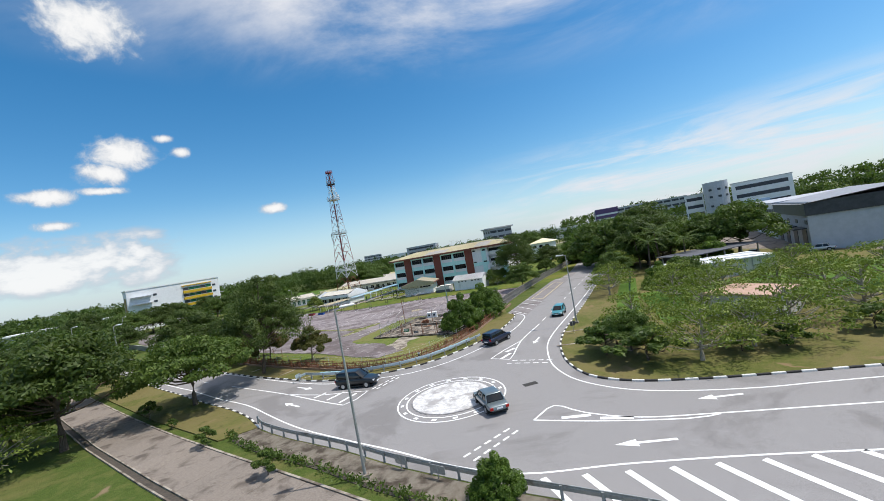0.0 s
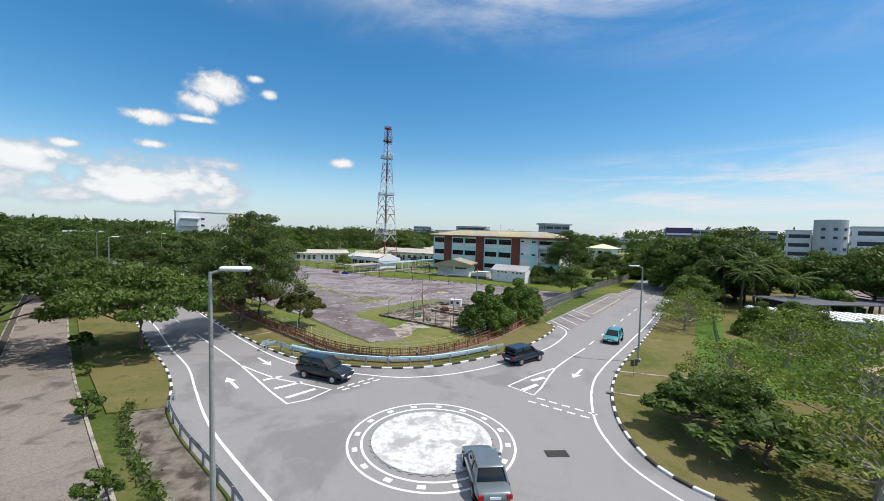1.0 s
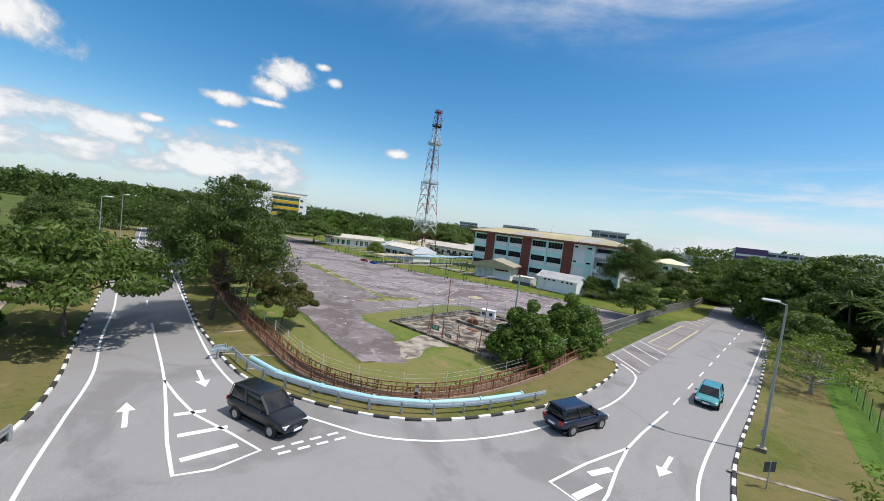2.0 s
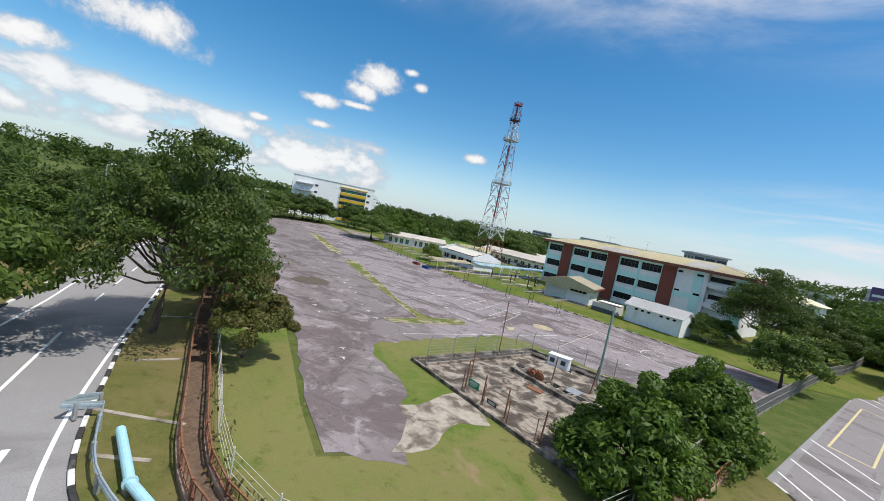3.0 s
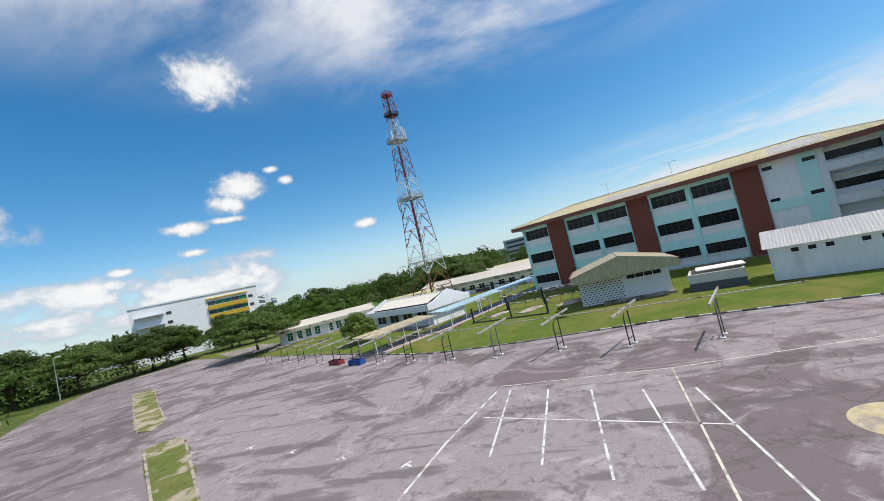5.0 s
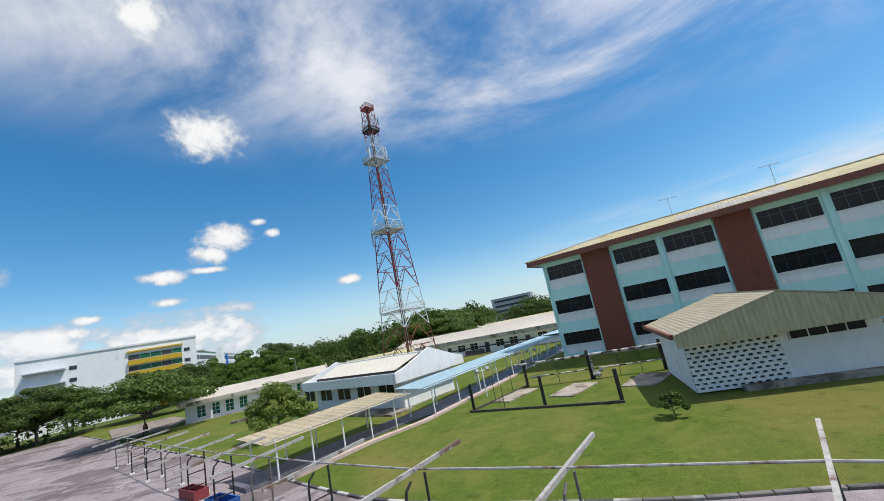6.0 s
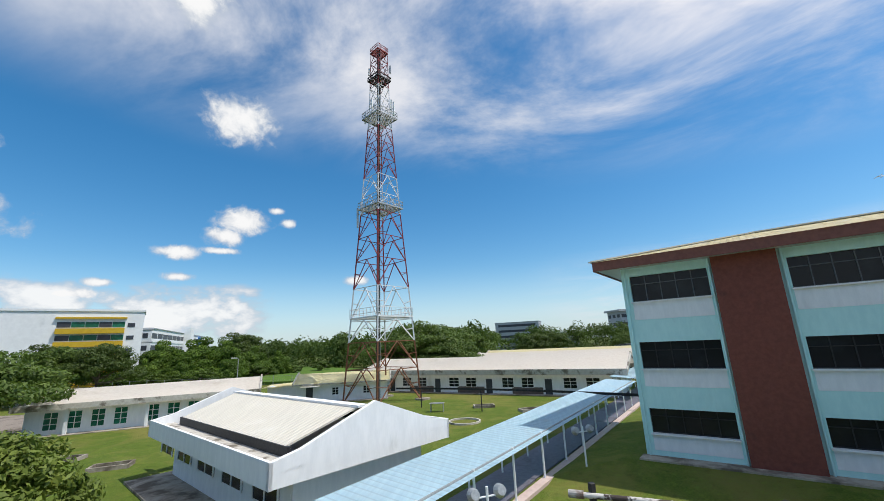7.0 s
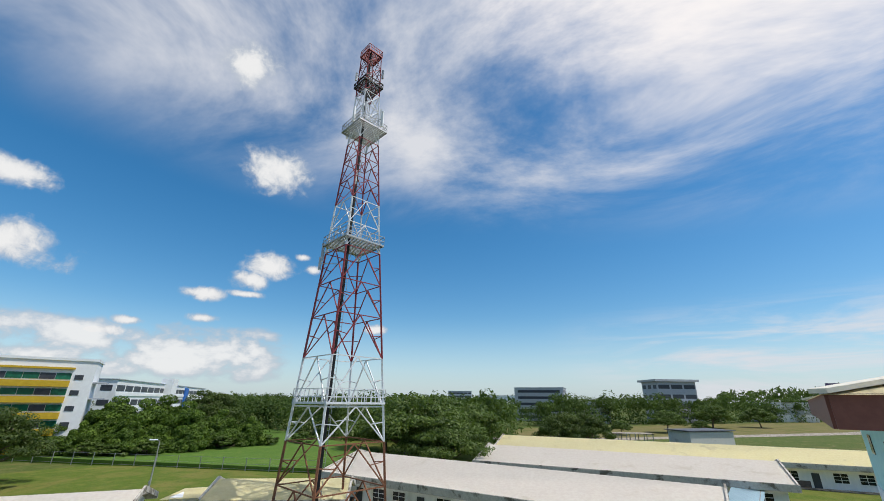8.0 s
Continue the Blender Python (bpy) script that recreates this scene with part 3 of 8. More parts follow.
def kerb_run(name, pts, label, piece=0.95, w=0.2, h=0.15, coats=(KERBW, KERBB)):
    """Kerb stones along pts, painted black and white in turn; each stone is an object of its own."""
    top = thing(name, pose(0, 0, 0), label, "kerb", kind="structure")
    marks = even(pts, piece)
    stone = {}
    for i, (a, b) in enumerate(zip(marks[:-1], marks[1:])):
        k = i % 2
        d = b - a
        if k not in stone:
            bm_ = bmesh.new()
            box(bm_, 0, 0, h / 2 - 0.02, piece - 0.025, w, h + 0.04, 0, 0.025)
            stone[k] = mesh_of(bm_, "kerb_stone", coats[k])
        ob = new("kerb_stone", stone[k])
        ob.parent = top
        c = (a + b) / 2
        ob.matrix_basis = pose(c.x, c.y, 0.0, 0, 0, math.degrees(math.atan2(d.y, d.x)))
    return top


kerb_run("kerb_north", KERB_N, "black and white painted kerb round the grass corner")
kerb_run("kerb_east", [p for p in KERB_R if p.y < 120 and p.x < 60], "black and white painted kerb beside the trees")
kerb_run("kerb_west", [p for p in KERB_L if p.x > -90], "black and white painted kerb along the west road")

# ---- road markings ----
Z = 0.018


def paint(name, bm_, mat_, label, category="road marking"):
    return tagged(part(name, bm_, mat_), label, category, kind="structure")


def line(name, pts, w=0.16, label="solid white edge line on the asphalt", mat_=None, z=Z, step=1.0):
    bm_ = bmesh.new()
    band(bm_, smooth(pts, step), w, z - 0.004, z)
    return paint(name, bm_, mat_ or PAINTW, label)


def dashes(name, a, b, length, gap, w=0.13, label="broken white centre line"):
    bm_ = bmesh.new()
    a, b = Vector((*a, 0)), Vector((*b, 0))
    d = (b - a).normalized()
    s = 0.0
    while s < (b - a).length:
        band(bm_, [a + d * s, a + d * (s + length)], w, Z - 0.004, Z)
        s += length + gap
    return paint(name, bm_, PAINTW, label)


RC = (-1.6, 35.8)
bm = bmesh.new()
bmesh.ops.create_circle(bm, cap_ends=True, segments=64, radius=3.55, matrix=pose(RC[0], RC[1], 0.022))
top = bmesh.ops.extrude_face_region(bm, geom=bm.faces[:])
bmesh.ops.translate(bm, verts=[v for v in top["geom"] if isinstance(v, bmesh.types.BMVert)], vec=(0, 0, 0.05))
bmesh.ops.recalc_face_normals(bm, faces=bm.faces)
disc = paint("roundabout_disc", bm, DISC, "worn whitewashed disc of a mini roundabout", "roundabout")
dark = bmesh.new()
for i in range(36):
    a0 = i * 10.0
    band(dark, arc(*RC, 3.60, a0, a0 + 4.0, 3), 0.14, 0.014, 0.058)
paint("roundabout_rim", dark, ROAD, "worn grey dashed rim round the roundabout disc", "roundabout")
for r in (4.1, 4.9):
    bm = bmesh.new()
    band(bm, arc(*RC, r, 0, 360, 96), 0.14, Z - 0.004, Z)
    paint("ring_line", bm, PAINTW, "white ring line round the roundabout")
ring_mark = bmesh.new()
for i in range(16):
    band(ring_mark, arc(*RC, 4.5, i * 22.5, i * 22.5 + 5.5, 3), 0.3, Z - 0.004, Z)
paint("ring_mark", ring_mark, PAINTW, "short white marks between the roundabout's ring lines")

EDGE_L = [(-120, 123.0), (-80, 89.9), (-47.3, 62.4), (-37.9, 54.9), (-30.5, 48.6), (-24.4, 43.8), (-20.2, 39.6), (-17.0, 36.4), (-14.2, 33.9), (-10.4, 31.0), (-5.6, 27.5), (-1.8, 24.5), (2.3, 22.4), (7.6, 21.7), (13.2, 20.7), (19.8, 19.2), (35, 15.5), (60, 9)]
line("edge_line", EDGE_L)
line("edge_line", [(-59.5, 80.6), (-57.2, 77.9), (-52, 73.5), (-37.3, 62.0), (-25.8, 53.0), (-19.2, 48.3), (-14.5, 46.0), (-8.2, 45.2), (-5.2, 45.4), (-1.8, 46.9), (1.9, 49.9), (5.8, 54.4), (8.6, 58.6), (11.0, 64.2), (11.3, 67.0), (10.6, 69.0)])
line("edge_line", [(84, 201.0), (66.5, 161.0), (42.9, 110.4), (25.9, 77.0), (17.5, 61.4), (12.3, 51.8), (10.1, 46.6), (8.9, 41.0), (8.9, 37.5), (9.7, 34.4), (12.0, 31.3), (15.2, 29.3), (20, 27.6), (26, 26.4), (45, 22.2), (68, 17.0)])
# west arm
dashes("centre_line", (-100, 108), (-35.0, 55.9), 2.2, 3.4)
line("hatch_outline", [(-31.3, 53.3), (-26, 49.4), (-20.4, 45.2), (-12.3, 38.6), (-11.2, 39.6), (-10.4, 41.6), (-15.5, 42.8), (-20.4, 45.2)], 0.16, "white outline of a hatched splitter area", step=3.0)
# east arm
a0 = Vector((11.8, 57.9, 0))
dashes("centre_line", (12.9, 60.0), (60.0, 149.0), 2.2, 3.4)
line("hatch_outline", [(12.0, 58.2), (7.8, 50.8), (5.1, 43.8), (3.2, 45.3), (7.8, 50.8)], 0.16, "white outline of a hatched splitter area", step=3.0)
# south-east arm
line("hatch_outline", [(4.3, 28.6), (6.3, 30.4), (8.0, 28.4), (11.0, 26.4), (15.5, 25.2), (22.5, 23.6), (40, 19.5), (66, 13.5)], 0.16, "white outline of a hatched splitter area")
line("hatch_outline", [(4.3, 28.6), (8.5, 26.8), (13.5, 25.2), (15.5, 25.1)], 0.16, "white outline of a hatched splitter area")


def hatch(name, bars, label="white diagonal hatch bars on the asphalt", w=0.34, mat_=None):
    bm_ = bmesh.new()
    for (x0, y0), (x1, y1) in bars:
        band(bm_, [Vector((x0, y0, 0)), Vector((x1, y1, 0))], w, Z - 0.004, Z)
    return paint(name, bm_, mat_ or PAINTW, label)


hatch("hatch_bars", [((-12.9, 39.5), (-11.6, 41.5)), ((-14.6, 40.9), (-13.2, 42.6)), ((-16.4, 42.3), (-15.4, 43.4))])
hatch("hatch_bars", [((4.3, 44.6), (5.6, 46.1)), ((5.2, 46.9), (6.4, 47.9))], w=0.4)
hatch("hatch_bars", [((6.2, 28.2), (8.2, 27.9)), ((8.6, 27.2), (10.6, 26.5))], w=0.4)
hatch("hatch_bars", [((3.2 + 2.2 * i, 21.7 - 0.32 * i), (4.3 + 2.25 * i, 18.2 - 0.42 * i)) for i in range(20)], "broad white diagonal bars of a no-stopping area", 0.4)


def arrow(x, y, heading, stem=2.6):
    """A straight-ahead lane arrow pointing along heading (degrees from +x)."""
    bm_ = bmesh.new()
    pts = [(-stem / 2, -0.12), (stem * 0.2, -0.12), (stem * 0.2, -0.42), (stem * 0.62, 0), (stem * 0.2, 0.42), (stem * 0.2, 0.12), (-stem / 2, 0.12)]
    m = pose(x, y, 0, 0, 0, heading)
    flat(bm_, [tuple((m @ Vector((px, py, 0)))[:2]) for px, py in pts], Z)
    return paint("lane_arrow", bm_, PAINTW, "white straight-ahead lane arrow")


arrow(-18.3, 41.2, 141)
arrow(-19.0, 46.6, -36)
arrow(9.6, 49.8, 243)
arrow(17.2, 27.3, 172)
arrow(10.0, 23.4, 172, 3.2)
# broken give-way lines
for pts in ([(5.3, 43.3), (9.0, 41.3)], [(4.6, 42.6), (8.7, 40.5)], [(-10.0, 41.9), (-8.0, 44.6)], [(-9.5, 41.7), (-7.4, 44.4)], [(2.4, 28.0), (-0.6, 25.6)], [(2.9, 27.5), (0.0, 25.0)]):
    dashes("give_way_line", *pts, 0.6, 0.35, 0.18, "broken white give-way line")
# roadside bays on the east arm
def east(s, n):
    p = Vector((12.1, 66.5, 0)) + EAST * s + Vector((-EAST.y, EAST.x, 0)) * n
    return (p.x, p.y)


hatch("bay_lines", [(east(s, 0.3), east(s + 4.0, 4.3)) for s in (0.4, 4.0, 7.5, 11.0)], "white diagonal bay lines beside the road", 0.13)
hatch("bay_lines", [(east(39.0 + s, 0.9), east(43.0 + s, 4.6)) for s in (0, 3.2, 6.4, 9.6, 12.8, 16.0)], "white diagonal bay lines beside the road", 0.13)
hatch("bay_outline", [(east(14.3, 0.8), east(34.7, 0.7)), (east(34.7, 0.7), east(36.0, 3.2)), (east(36.0, 3.2), east(15.2, 3.3)), (east(15.2, 3.3), east(14.3, 0.8))], "yellow outline of a reserved bay", 0.16, PAINTY)
# tarred patch and manhole by the roundabout
paint("tar_patch", boxes((5.6, 35.6, 0.016, 1.3, 0.7, 0.008, 12)), KERBB, "dark tar patch over a drain grate", "road patch")

# ---- concrete path, drain and strip on the west side ----
PATH_R = [Vector(p) for p in ((-4, 20.1, 0), (-11.8, 25.8, 0), (-22.0, 33.1, 0), (-34.4, 42.3, 0), (-57.3, 60.5, 0), (-110, 103, 0))]
pl, pr = sides(PATH_R, 2.15, 2.15)
path_top = thing("path", pose(0, 0, 0), "stained grey concrete footpath in cast slabs", "path", kind="structure")
mid = even([(a + b) / 2 for a, b in zip(pl, pr)], 3.0)
for a, b in zip(mid[:-1], mid[1:]):
    d = b - a
    bm = bmesh.new()
    box(bm, 0, 0, 0.0, d.length - 0.03, 4.28, 0.12, 0, 0.015)
    c = (a + b) / 2
    part("path_slab", bm, PATHC, path_top, m=pose(c.x, c.y, 0.02 + random.uniform(-0.008, 0.008), 0, 0, math.degrees(math.atan2(d.y, d.x))))
bm = bmesh.new()
band(bm, smooth([(p.x, p.y) for p in PATH_R], 2.0), 0.18, -0.02, 0.13, -0.12)
setting("path_edging", bm, CONC, "narrow concrete edging beside the footpath", "edging")
bm = bmesh.new()
band(bm, [p for p in pl], 0.5, -0.02, 0.006, 0.4)
setting("drain_west", bm, DRAIN, "open dark drain channel beside the footpath", "drain")
bm = bmesh.new()
band(bm, [p for p in pl], 0.12, -0.02, 0.12, 0.06)
band(bm, [p for p in pl], 0.12, -0.02, 0.12, 0.72)
setting("drain_lip", bm, CONC, "concrete lips of the drain channel", "drain")
# sloped concrete apron under the guard rail, with a weedy ditch
g = [p for p in GUARD if p.x < 8]
gl, gr = sides(g, 0.0, -0.25)
ol, orr = sides(g, 0.0, -2.15)
bm = bmesh.new()
va = [bm.verts.new((p.x, p.y, 0.10)) for p in gl]
vb = [bm.verts.new((p.x, p.y, 0.03)) for p in ol]
for i in range(len(va) - 1):
    bm.faces.new((va[i], va[i + 1], vb[i + 1], vb[i]))
bmesh.ops.solidify(bm, geom=bm.faces[:], thickness=0.08)
bmesh.ops.recalc_face_normals(bm, faces=bm.faces)
setting("apron", bm, CONC, "sloped stained concrete apron beside the guard rail", "apron")
bm = bmesh.new()
band(bm, g, 0.34, -0.02, 0.03, -2.35)
setting("ditch", bm, DRAIN, "narrow dark ditch below the concrete apron", "ditch")

# ---- the old car park ----
G = 0.15          # level of the lawns and houses north of the car park
LOT_N = [(-112, 170), (-100, 162.6), (-78, 148.6), (-60, 137.4), (-49.4, 130.8), (-41, 125.0), (-35.0, 120.7), (-29.4, 117.5), (-20.7, 115.1), (-15.1, 114.3), (-9.0, 113.1), (2.0, 109.3), (12.0, 105.3), (20.5, 101.8)]
LOT_W = [(-15.0, 57.4), (-19.5, 61.4), (-24.9, 66.0), (-32.5, 70.9), (-45.3, 80.6), (-52.2, 86.5), (-64.4, 96.8), (-88, 115), (-104, 130), (-119, 150)]
LOT_S = [(10.5, 80.2), (3.9, 80.8), (-4.8, 83.3), (-8.6, 84.6), (-10.6, 84.4), (-12.6, 82.0), (-14.9, 77.4), (-17.8, 70.8), (-18.2, 68.6), (-17.0, 66.6), (-13.4, 64.6), (-10.8, 61.4), (-8.6, 57.9), (-8.7, 56.4), (-11.5, 54.9)]
bm = bmesh.new()
ragged = [p + Vector((random.uniform(-0.18, 0.18), random.uniform(-0.18, 0.18), 0)) for p in smooth(LOT_W, 1.2) ] 
tongue = [p + Vector((random.uniform(-0.3, 0.3), random.uniform(-0.3, 0.3), 0)) for p in smooth(LOT_S, 0.8)]
slab(bm, [(p.x, p.y) for p in ragged] + LOT_N + [(p.x, p.y) for p in tongue], -0.02, 0.02)
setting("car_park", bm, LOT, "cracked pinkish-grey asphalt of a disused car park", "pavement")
bm = bmesh.new()
slab(bm, [(-54.5, 79.5), (-60.5, 85.5), (-66, 93), (-64.4, 97.2), (-59, 92.5)], -0.02, 0.016)
setting("lot_entrance", bm, LOT, "worn asphalt entrance of the car park", "pavement")
bm = bmesh.new()
slab(bm, [(p.x + random.uniform(-0.12, 0.12), p.y + random.uniform(-0.12, 0.12)) for p in smooth([(-9.2, 57.2), (-7.8, 58.6), (-8.0, 60.4), (-7.7, 62.2), (-6.2, 63.4), (-7.6, 64.8), (-9.7, 65.7), (-10.3, 63.6), (-10.6, 62.4), (-11.5, 61.4), (-10.2, 60.4), (-9.8, 59.2), (-9.2, 57.2)], 0.9)[:-1]], 0.0, 0.03)
setting("lot_threshold", bm, CONC, "broken pale concrete in front of the pump compound", "pavement")


def lot_paint(name, runs, w, mat_, label):
    bm_ = bmesh.new()
    for run in runs:
        band(bm_, [Vector((x, y, 0)) for x, y in run], w, 0.021, 0.026)
    return paint(name, bm_, mat_, label)


lot_paint("court_line", [[(-26.4, 89.2), (-15.6, 86.9), (-10.0, 86.5), (-4.8, 86.4), (3.5, 86.3), (9.5, 86.8)]], 0.10, COURTW, "faded pale yellow court boundary line")
lot_paint("court_line", [[(-15.6, 86.9), (-12.9, 102.4)], [(-5.6, 86.4), (-2.05, 102.0)], [(-22.4, 104.1), (-12.9, 102.4), (-2.05, 102.0), (3.5, 100.5), (8.5, 99.2)]], 0.09, COURTW, "faded pale yellow court line")
lot_paint("lot_line", [[(-18.4, 73.8), (-13.0, 82.2), (-10.0, 86.6), (-6.5, 92.0)], [(-26.2, 89.6), (-24.5, 97.2), (-22.5, 103.4)]], 0.12, WORNW, "long white line across the car park")
lot_paint("bay_lines", [[(-22.2, 95.4), (-21.7, 103.2)], [(-20.1, 94.1), (-19.5, 102.2)], [(-17.8, 92.8), (-17.3, 101.1)], [(-15.5, 91.8), (-15.0, 100.1)], [(-13.2, 90.6), (-12.9, 99.3)], [(-23.0, 99.6), (-13.0, 95.4)]], 0.1, WORNW, "white parking bay lines")
lot_paint("key_lines", [[(-4.4, 95.7), (2.0, 94.8), (9.5, 94.1)], [(-3.2, 97.9), (4.0, 97.1), (9.5, 96.7)], [(-4.4, 95.7), (-3.2, 97.9)]], 0.1, WORNW, "white key lines of a ball court")
bm = bmesh.new()
band(bm, arc(6.9, 96.4, 3.6, 100, 265, 24), 0.1, 0.021, 0.026)
paint("court_arc", bm, WORNW, "white arc of a ball court")
bm = bmesh.new()
slab(bm, [(p.x, p.y) for p in arc(-8.7, 94.3, 1.35, 0, 350, 28)], 0.02, 0.026)
paint("yellow_circle", bm, CIRCLEY, "faded yellow painted circle")
bm = bmesh.new()
slab(bm, [(-12.9, 89.2), (-12.0, 89.3), (-11.3, 89.6), (-11.2, 88.2), (-11.7, 87.6), (-12.1, 88.5)], 0.02, 0.026)
paint("yellow_mark", bm, CIRCLEY, "flaking yellow paint mark")
# small T marks where the bays met
tees = bmesh.new()
marks = [(-47.4, 95.5), (-43.6, 92.4), (-40.1, 89.7), (-38.0, 88.0), (-35.7, 86.3), (-33.4, 84.6), (-31.2, 82.9), (-29.1, 80.3), (-27.1, 78.8), (-25.0, 77.2), (-22.9, 75.7), (-31.2, 74.8), (-29.2, 73.3), (-27.3, 71.9), (-18.2, 64.5), (-19.5, 66.0)]
marks += [(-5.7 + 2.45 * i, 90.2 - 0.7 * i) for i in range(6)] + [(-23.0 + 2.1 * i, 90.7 - 1.3 * i) for i in range(4)] + [(-38.0 + 4 * i, 100.5 - 1.6 * i) for i in range(4)]
for x, y in marks:
    box(tees, x, y, 0.023, 0.55, 0.11, 0.007, 55)
    box(tees, x + 0.12, y - 0.09, 0.022, 0.11, 0.5, 0.007, 55)
paint("bay_tees", tees, WORNW, "small white T marks of old parking bays")

# grass islands in the car park
def island(name, pts, label="weedy grass strip between parking rows"):
    bm_ = bmesh.new()
    q = smooth(pts + pts[:1], 1.0)[:-1]
    q = [p + Vector((random.uniform(-0.12, 0.12), random.uniform(-0.12, 0.12), 0)) for p in q]
    slab(bm_, [(p.x, p.y) for p in q], 0.0, 0.07)
    edge_ = bmesh.new()
    ring = [Vector((x, y, 0)) for x, y in pts]
    for p, q in zip(ring, ring[1:] + ring[:1]):
        band(edge_, [p, p.lerp(q, 0.98)], 0.16, 0.0, 0.075)
    setting("island_edging", edge_, CONC, "low worn concrete edging round the grass strip", "edging")
    return setting(name, bm_, ISLAND, label, "verge")


island("island_long", [(-49.0, 104.4), (-46.6, 104.0), (-34.6, 93.4), (-26.1, 85.6), (-21.6, 82.9), (-19.3, 82.2), (-17.6, 84.8), (-16.4, 85.0), (-15.8, 83.8), (-17.4, 81.4), (-19.4, 78.2), (-21.4, 75.9), (-22.4, 76.4), (-21.2, 78.6), (-20.5, 80.4), (-24.4, 83.3), (-31.2, 88.6), (-39.0, 94.8), (-49.6, 103.2)])
island("island_far", [(-85.4, 131.2), (-81.5, 131.6), (-68.0, 120.4), (-55.6, 110.4), (-56.4, 108.2), (-70.0, 118.8)])
bm = bmesh.new()
slab(bm, [(p.x + random.uniform(-0.3, 0.3), p.y + random.uniform(-0.3, 0.3)) for p in smooth([(-40.0, 81.0), (-39.4, 83.6), (-37.3, 84.0), (-35.4, 82.6), (-36.8, 80.0), (-38.6, 79.6), (-40.0, 81.0)], 0.6)[:-1]], 0.0, 0.05)
setting("weed_patch", bm, plain("dark mould", (0.075, 0.062, 0.048), (0.13, 0.11, 0.075), (0.05, 0.045, 0.035), 5.0, 0.9, 0.95, 0.0, 0.5), "dark mouldering weed patch on the asphalt", "verge")

# lawn north of the car park: rises a little from the kerb, then runs level under the houses
bm = bmesh.new()
edge0 = smooth(LOT_N, 4.0)
rows = []
for off, z in ((0.25, 0.06), (4.0, 0.12), (9.0, G), (40.0, G), (95.0, G), (130.0, -0.05)):
    rows.append([bm.verts.new((p.x + 0.40 * off, p.y + 0.916 * off, z)) for p in edge0])
for a, b in zip(rows[:-1], rows[1:]):
    for i in range(len(a) - 1):
        bm.faces.new((a[i], a[i + 1], b[i + 1], b[i]))
for sgn, at in ((-1, 0), (1, -1)):
    ends = [r[at] for r in rows]
    low = [bm.verts.new((v.co.x + sgn * 14, v.co.y + sgn * 4, -0.05)) for v in ends]
    for i in range(len(ends) - 1):
        bm.faces.new((ends[i], ends[i + 1], low[i + 1], low[i]))
bmesh.ops.recalc_face_normals(bm, faces=bm.faces)
if sum(f.normal.z for f in bm.faces) < 0:
    bmesh.ops.reverse_faces(bm, faces=bm.faces)
setting("lawn", bm, LAWN, "mown green lawn round the school buildings", "lawn")
kerb_run("kerb_lot", smooth([(-100, 162.7), (-78, 148.7), (-60, 137.5), (-49.4, 130.9), (-41, 125.1), (-35.0, 120.8), (-29.4, 117.6), (-20.7, 115.2), (-15.1, 114.4), (-9.0, 113.2), (2.0, 109.4), (12.0, 105.4)], 1.0), "low kerb beside the lawn with worn black and white paint", 0.9, 0.18, 0.12, (plain("worn pale kerb paint", (0.36, 0.34, 0.32), (0.52, 0.50, 0.47), (0.18, 0.165, 0.15), 7.0, 0.25, 0.85, 0.0, 0.2, (0.45, 0.60)), plain("worn dark kerb paint", (0.05, 0.048, 0.045), (0.11, 0.10, 0.095), (0.2, 0.19, 0.18), 7.0, 0.25, 0.85, 0.0, 0.2, (0.5, 0.7))))

# pale concrete drive from the car park round the bungalow
bm = bmesh.new()
slab(bm, [(-84.0, 152.6), (-77.4, 154.0), (-77.6, 156.6), (-82.0, 164.2), (-92.5, 172.0), (-104.0, 169.0)], -0.02, G + 0.03)
setting("drive", bm, PATHC, "pale worn concrete drive beside the bungalow", "pavement")

# inner grass between the roadside fence and the car park
bm = bmesh.new()
inner = [p for p in FENCE_N if -66 < p.x and p.y < 104]
slab(bm, [(p.x, p.y) for p in inner] + [(20.0, 101), (14, 90), (10.5, 81.6), (3.9, 82.2), (-4.8, 84.8), (-8.8, 86.2), (-11.2, 85.9), (-16.2, 78.0), (-19.3, 71.2), (-19.6, 68.2), (-13.6, 63.4), (-9.4, 57.6), (-9.4, 56.6), (-11.6, 54.5), (-15.2, 57.2), (-19.9, 61.2), (-25.2, 65.6), (-32.8, 70.4), (-45.6, 80.1), (-52.5, 86.0), (-64.7, 96.3)], -0.02, 0.012)
setting("inner_grass", bm, grass("green edge grass", (0.075, 0.115, 0.018), (0.135, 0.185, 0.036), (0.20, 0.18, 0.07), (0.25, 0.19, 0.10), (0.40, 0.58)), "green and yellowed grass inside the fence", "grass")
# open earth drain outside the fence
drain = [p for p in FENCE_N if -62 < p.x and p.y < 80]
bm = bmesh.new()
band(bm, drain, 0.9, 0.10, 0.118, -0.85)
setting("earth_drain", bm, plain("drain earth", (0.095, 0.062, 0.042), (0.16, 0.11, 0.075), (0.05, 0.035, 0.028), 4.0, 0.5, 0.95, 0.0, 0.6), "open earth drain choked with dry weeds", "drain")
bm = bmesh.new()
band(bm, drain, 0.16, -0.02, 0.34, -1.38)
band(bm, drain, 0.16, -0.02, 0.34, -0.36)
setting("drain_wall", bm, plain("rust-stained concrete", (0.25, 0.16, 0.11), (0.34, 0.24, 0.17), (0.14, 0.075, 0.05), 5.0, 0.8, 0.9), "rust-stained low drain walls", "drain")

# ---- three-storey school block ----
BF = pose(-19.12, 147.4, 0, 0, 0, -27.5)


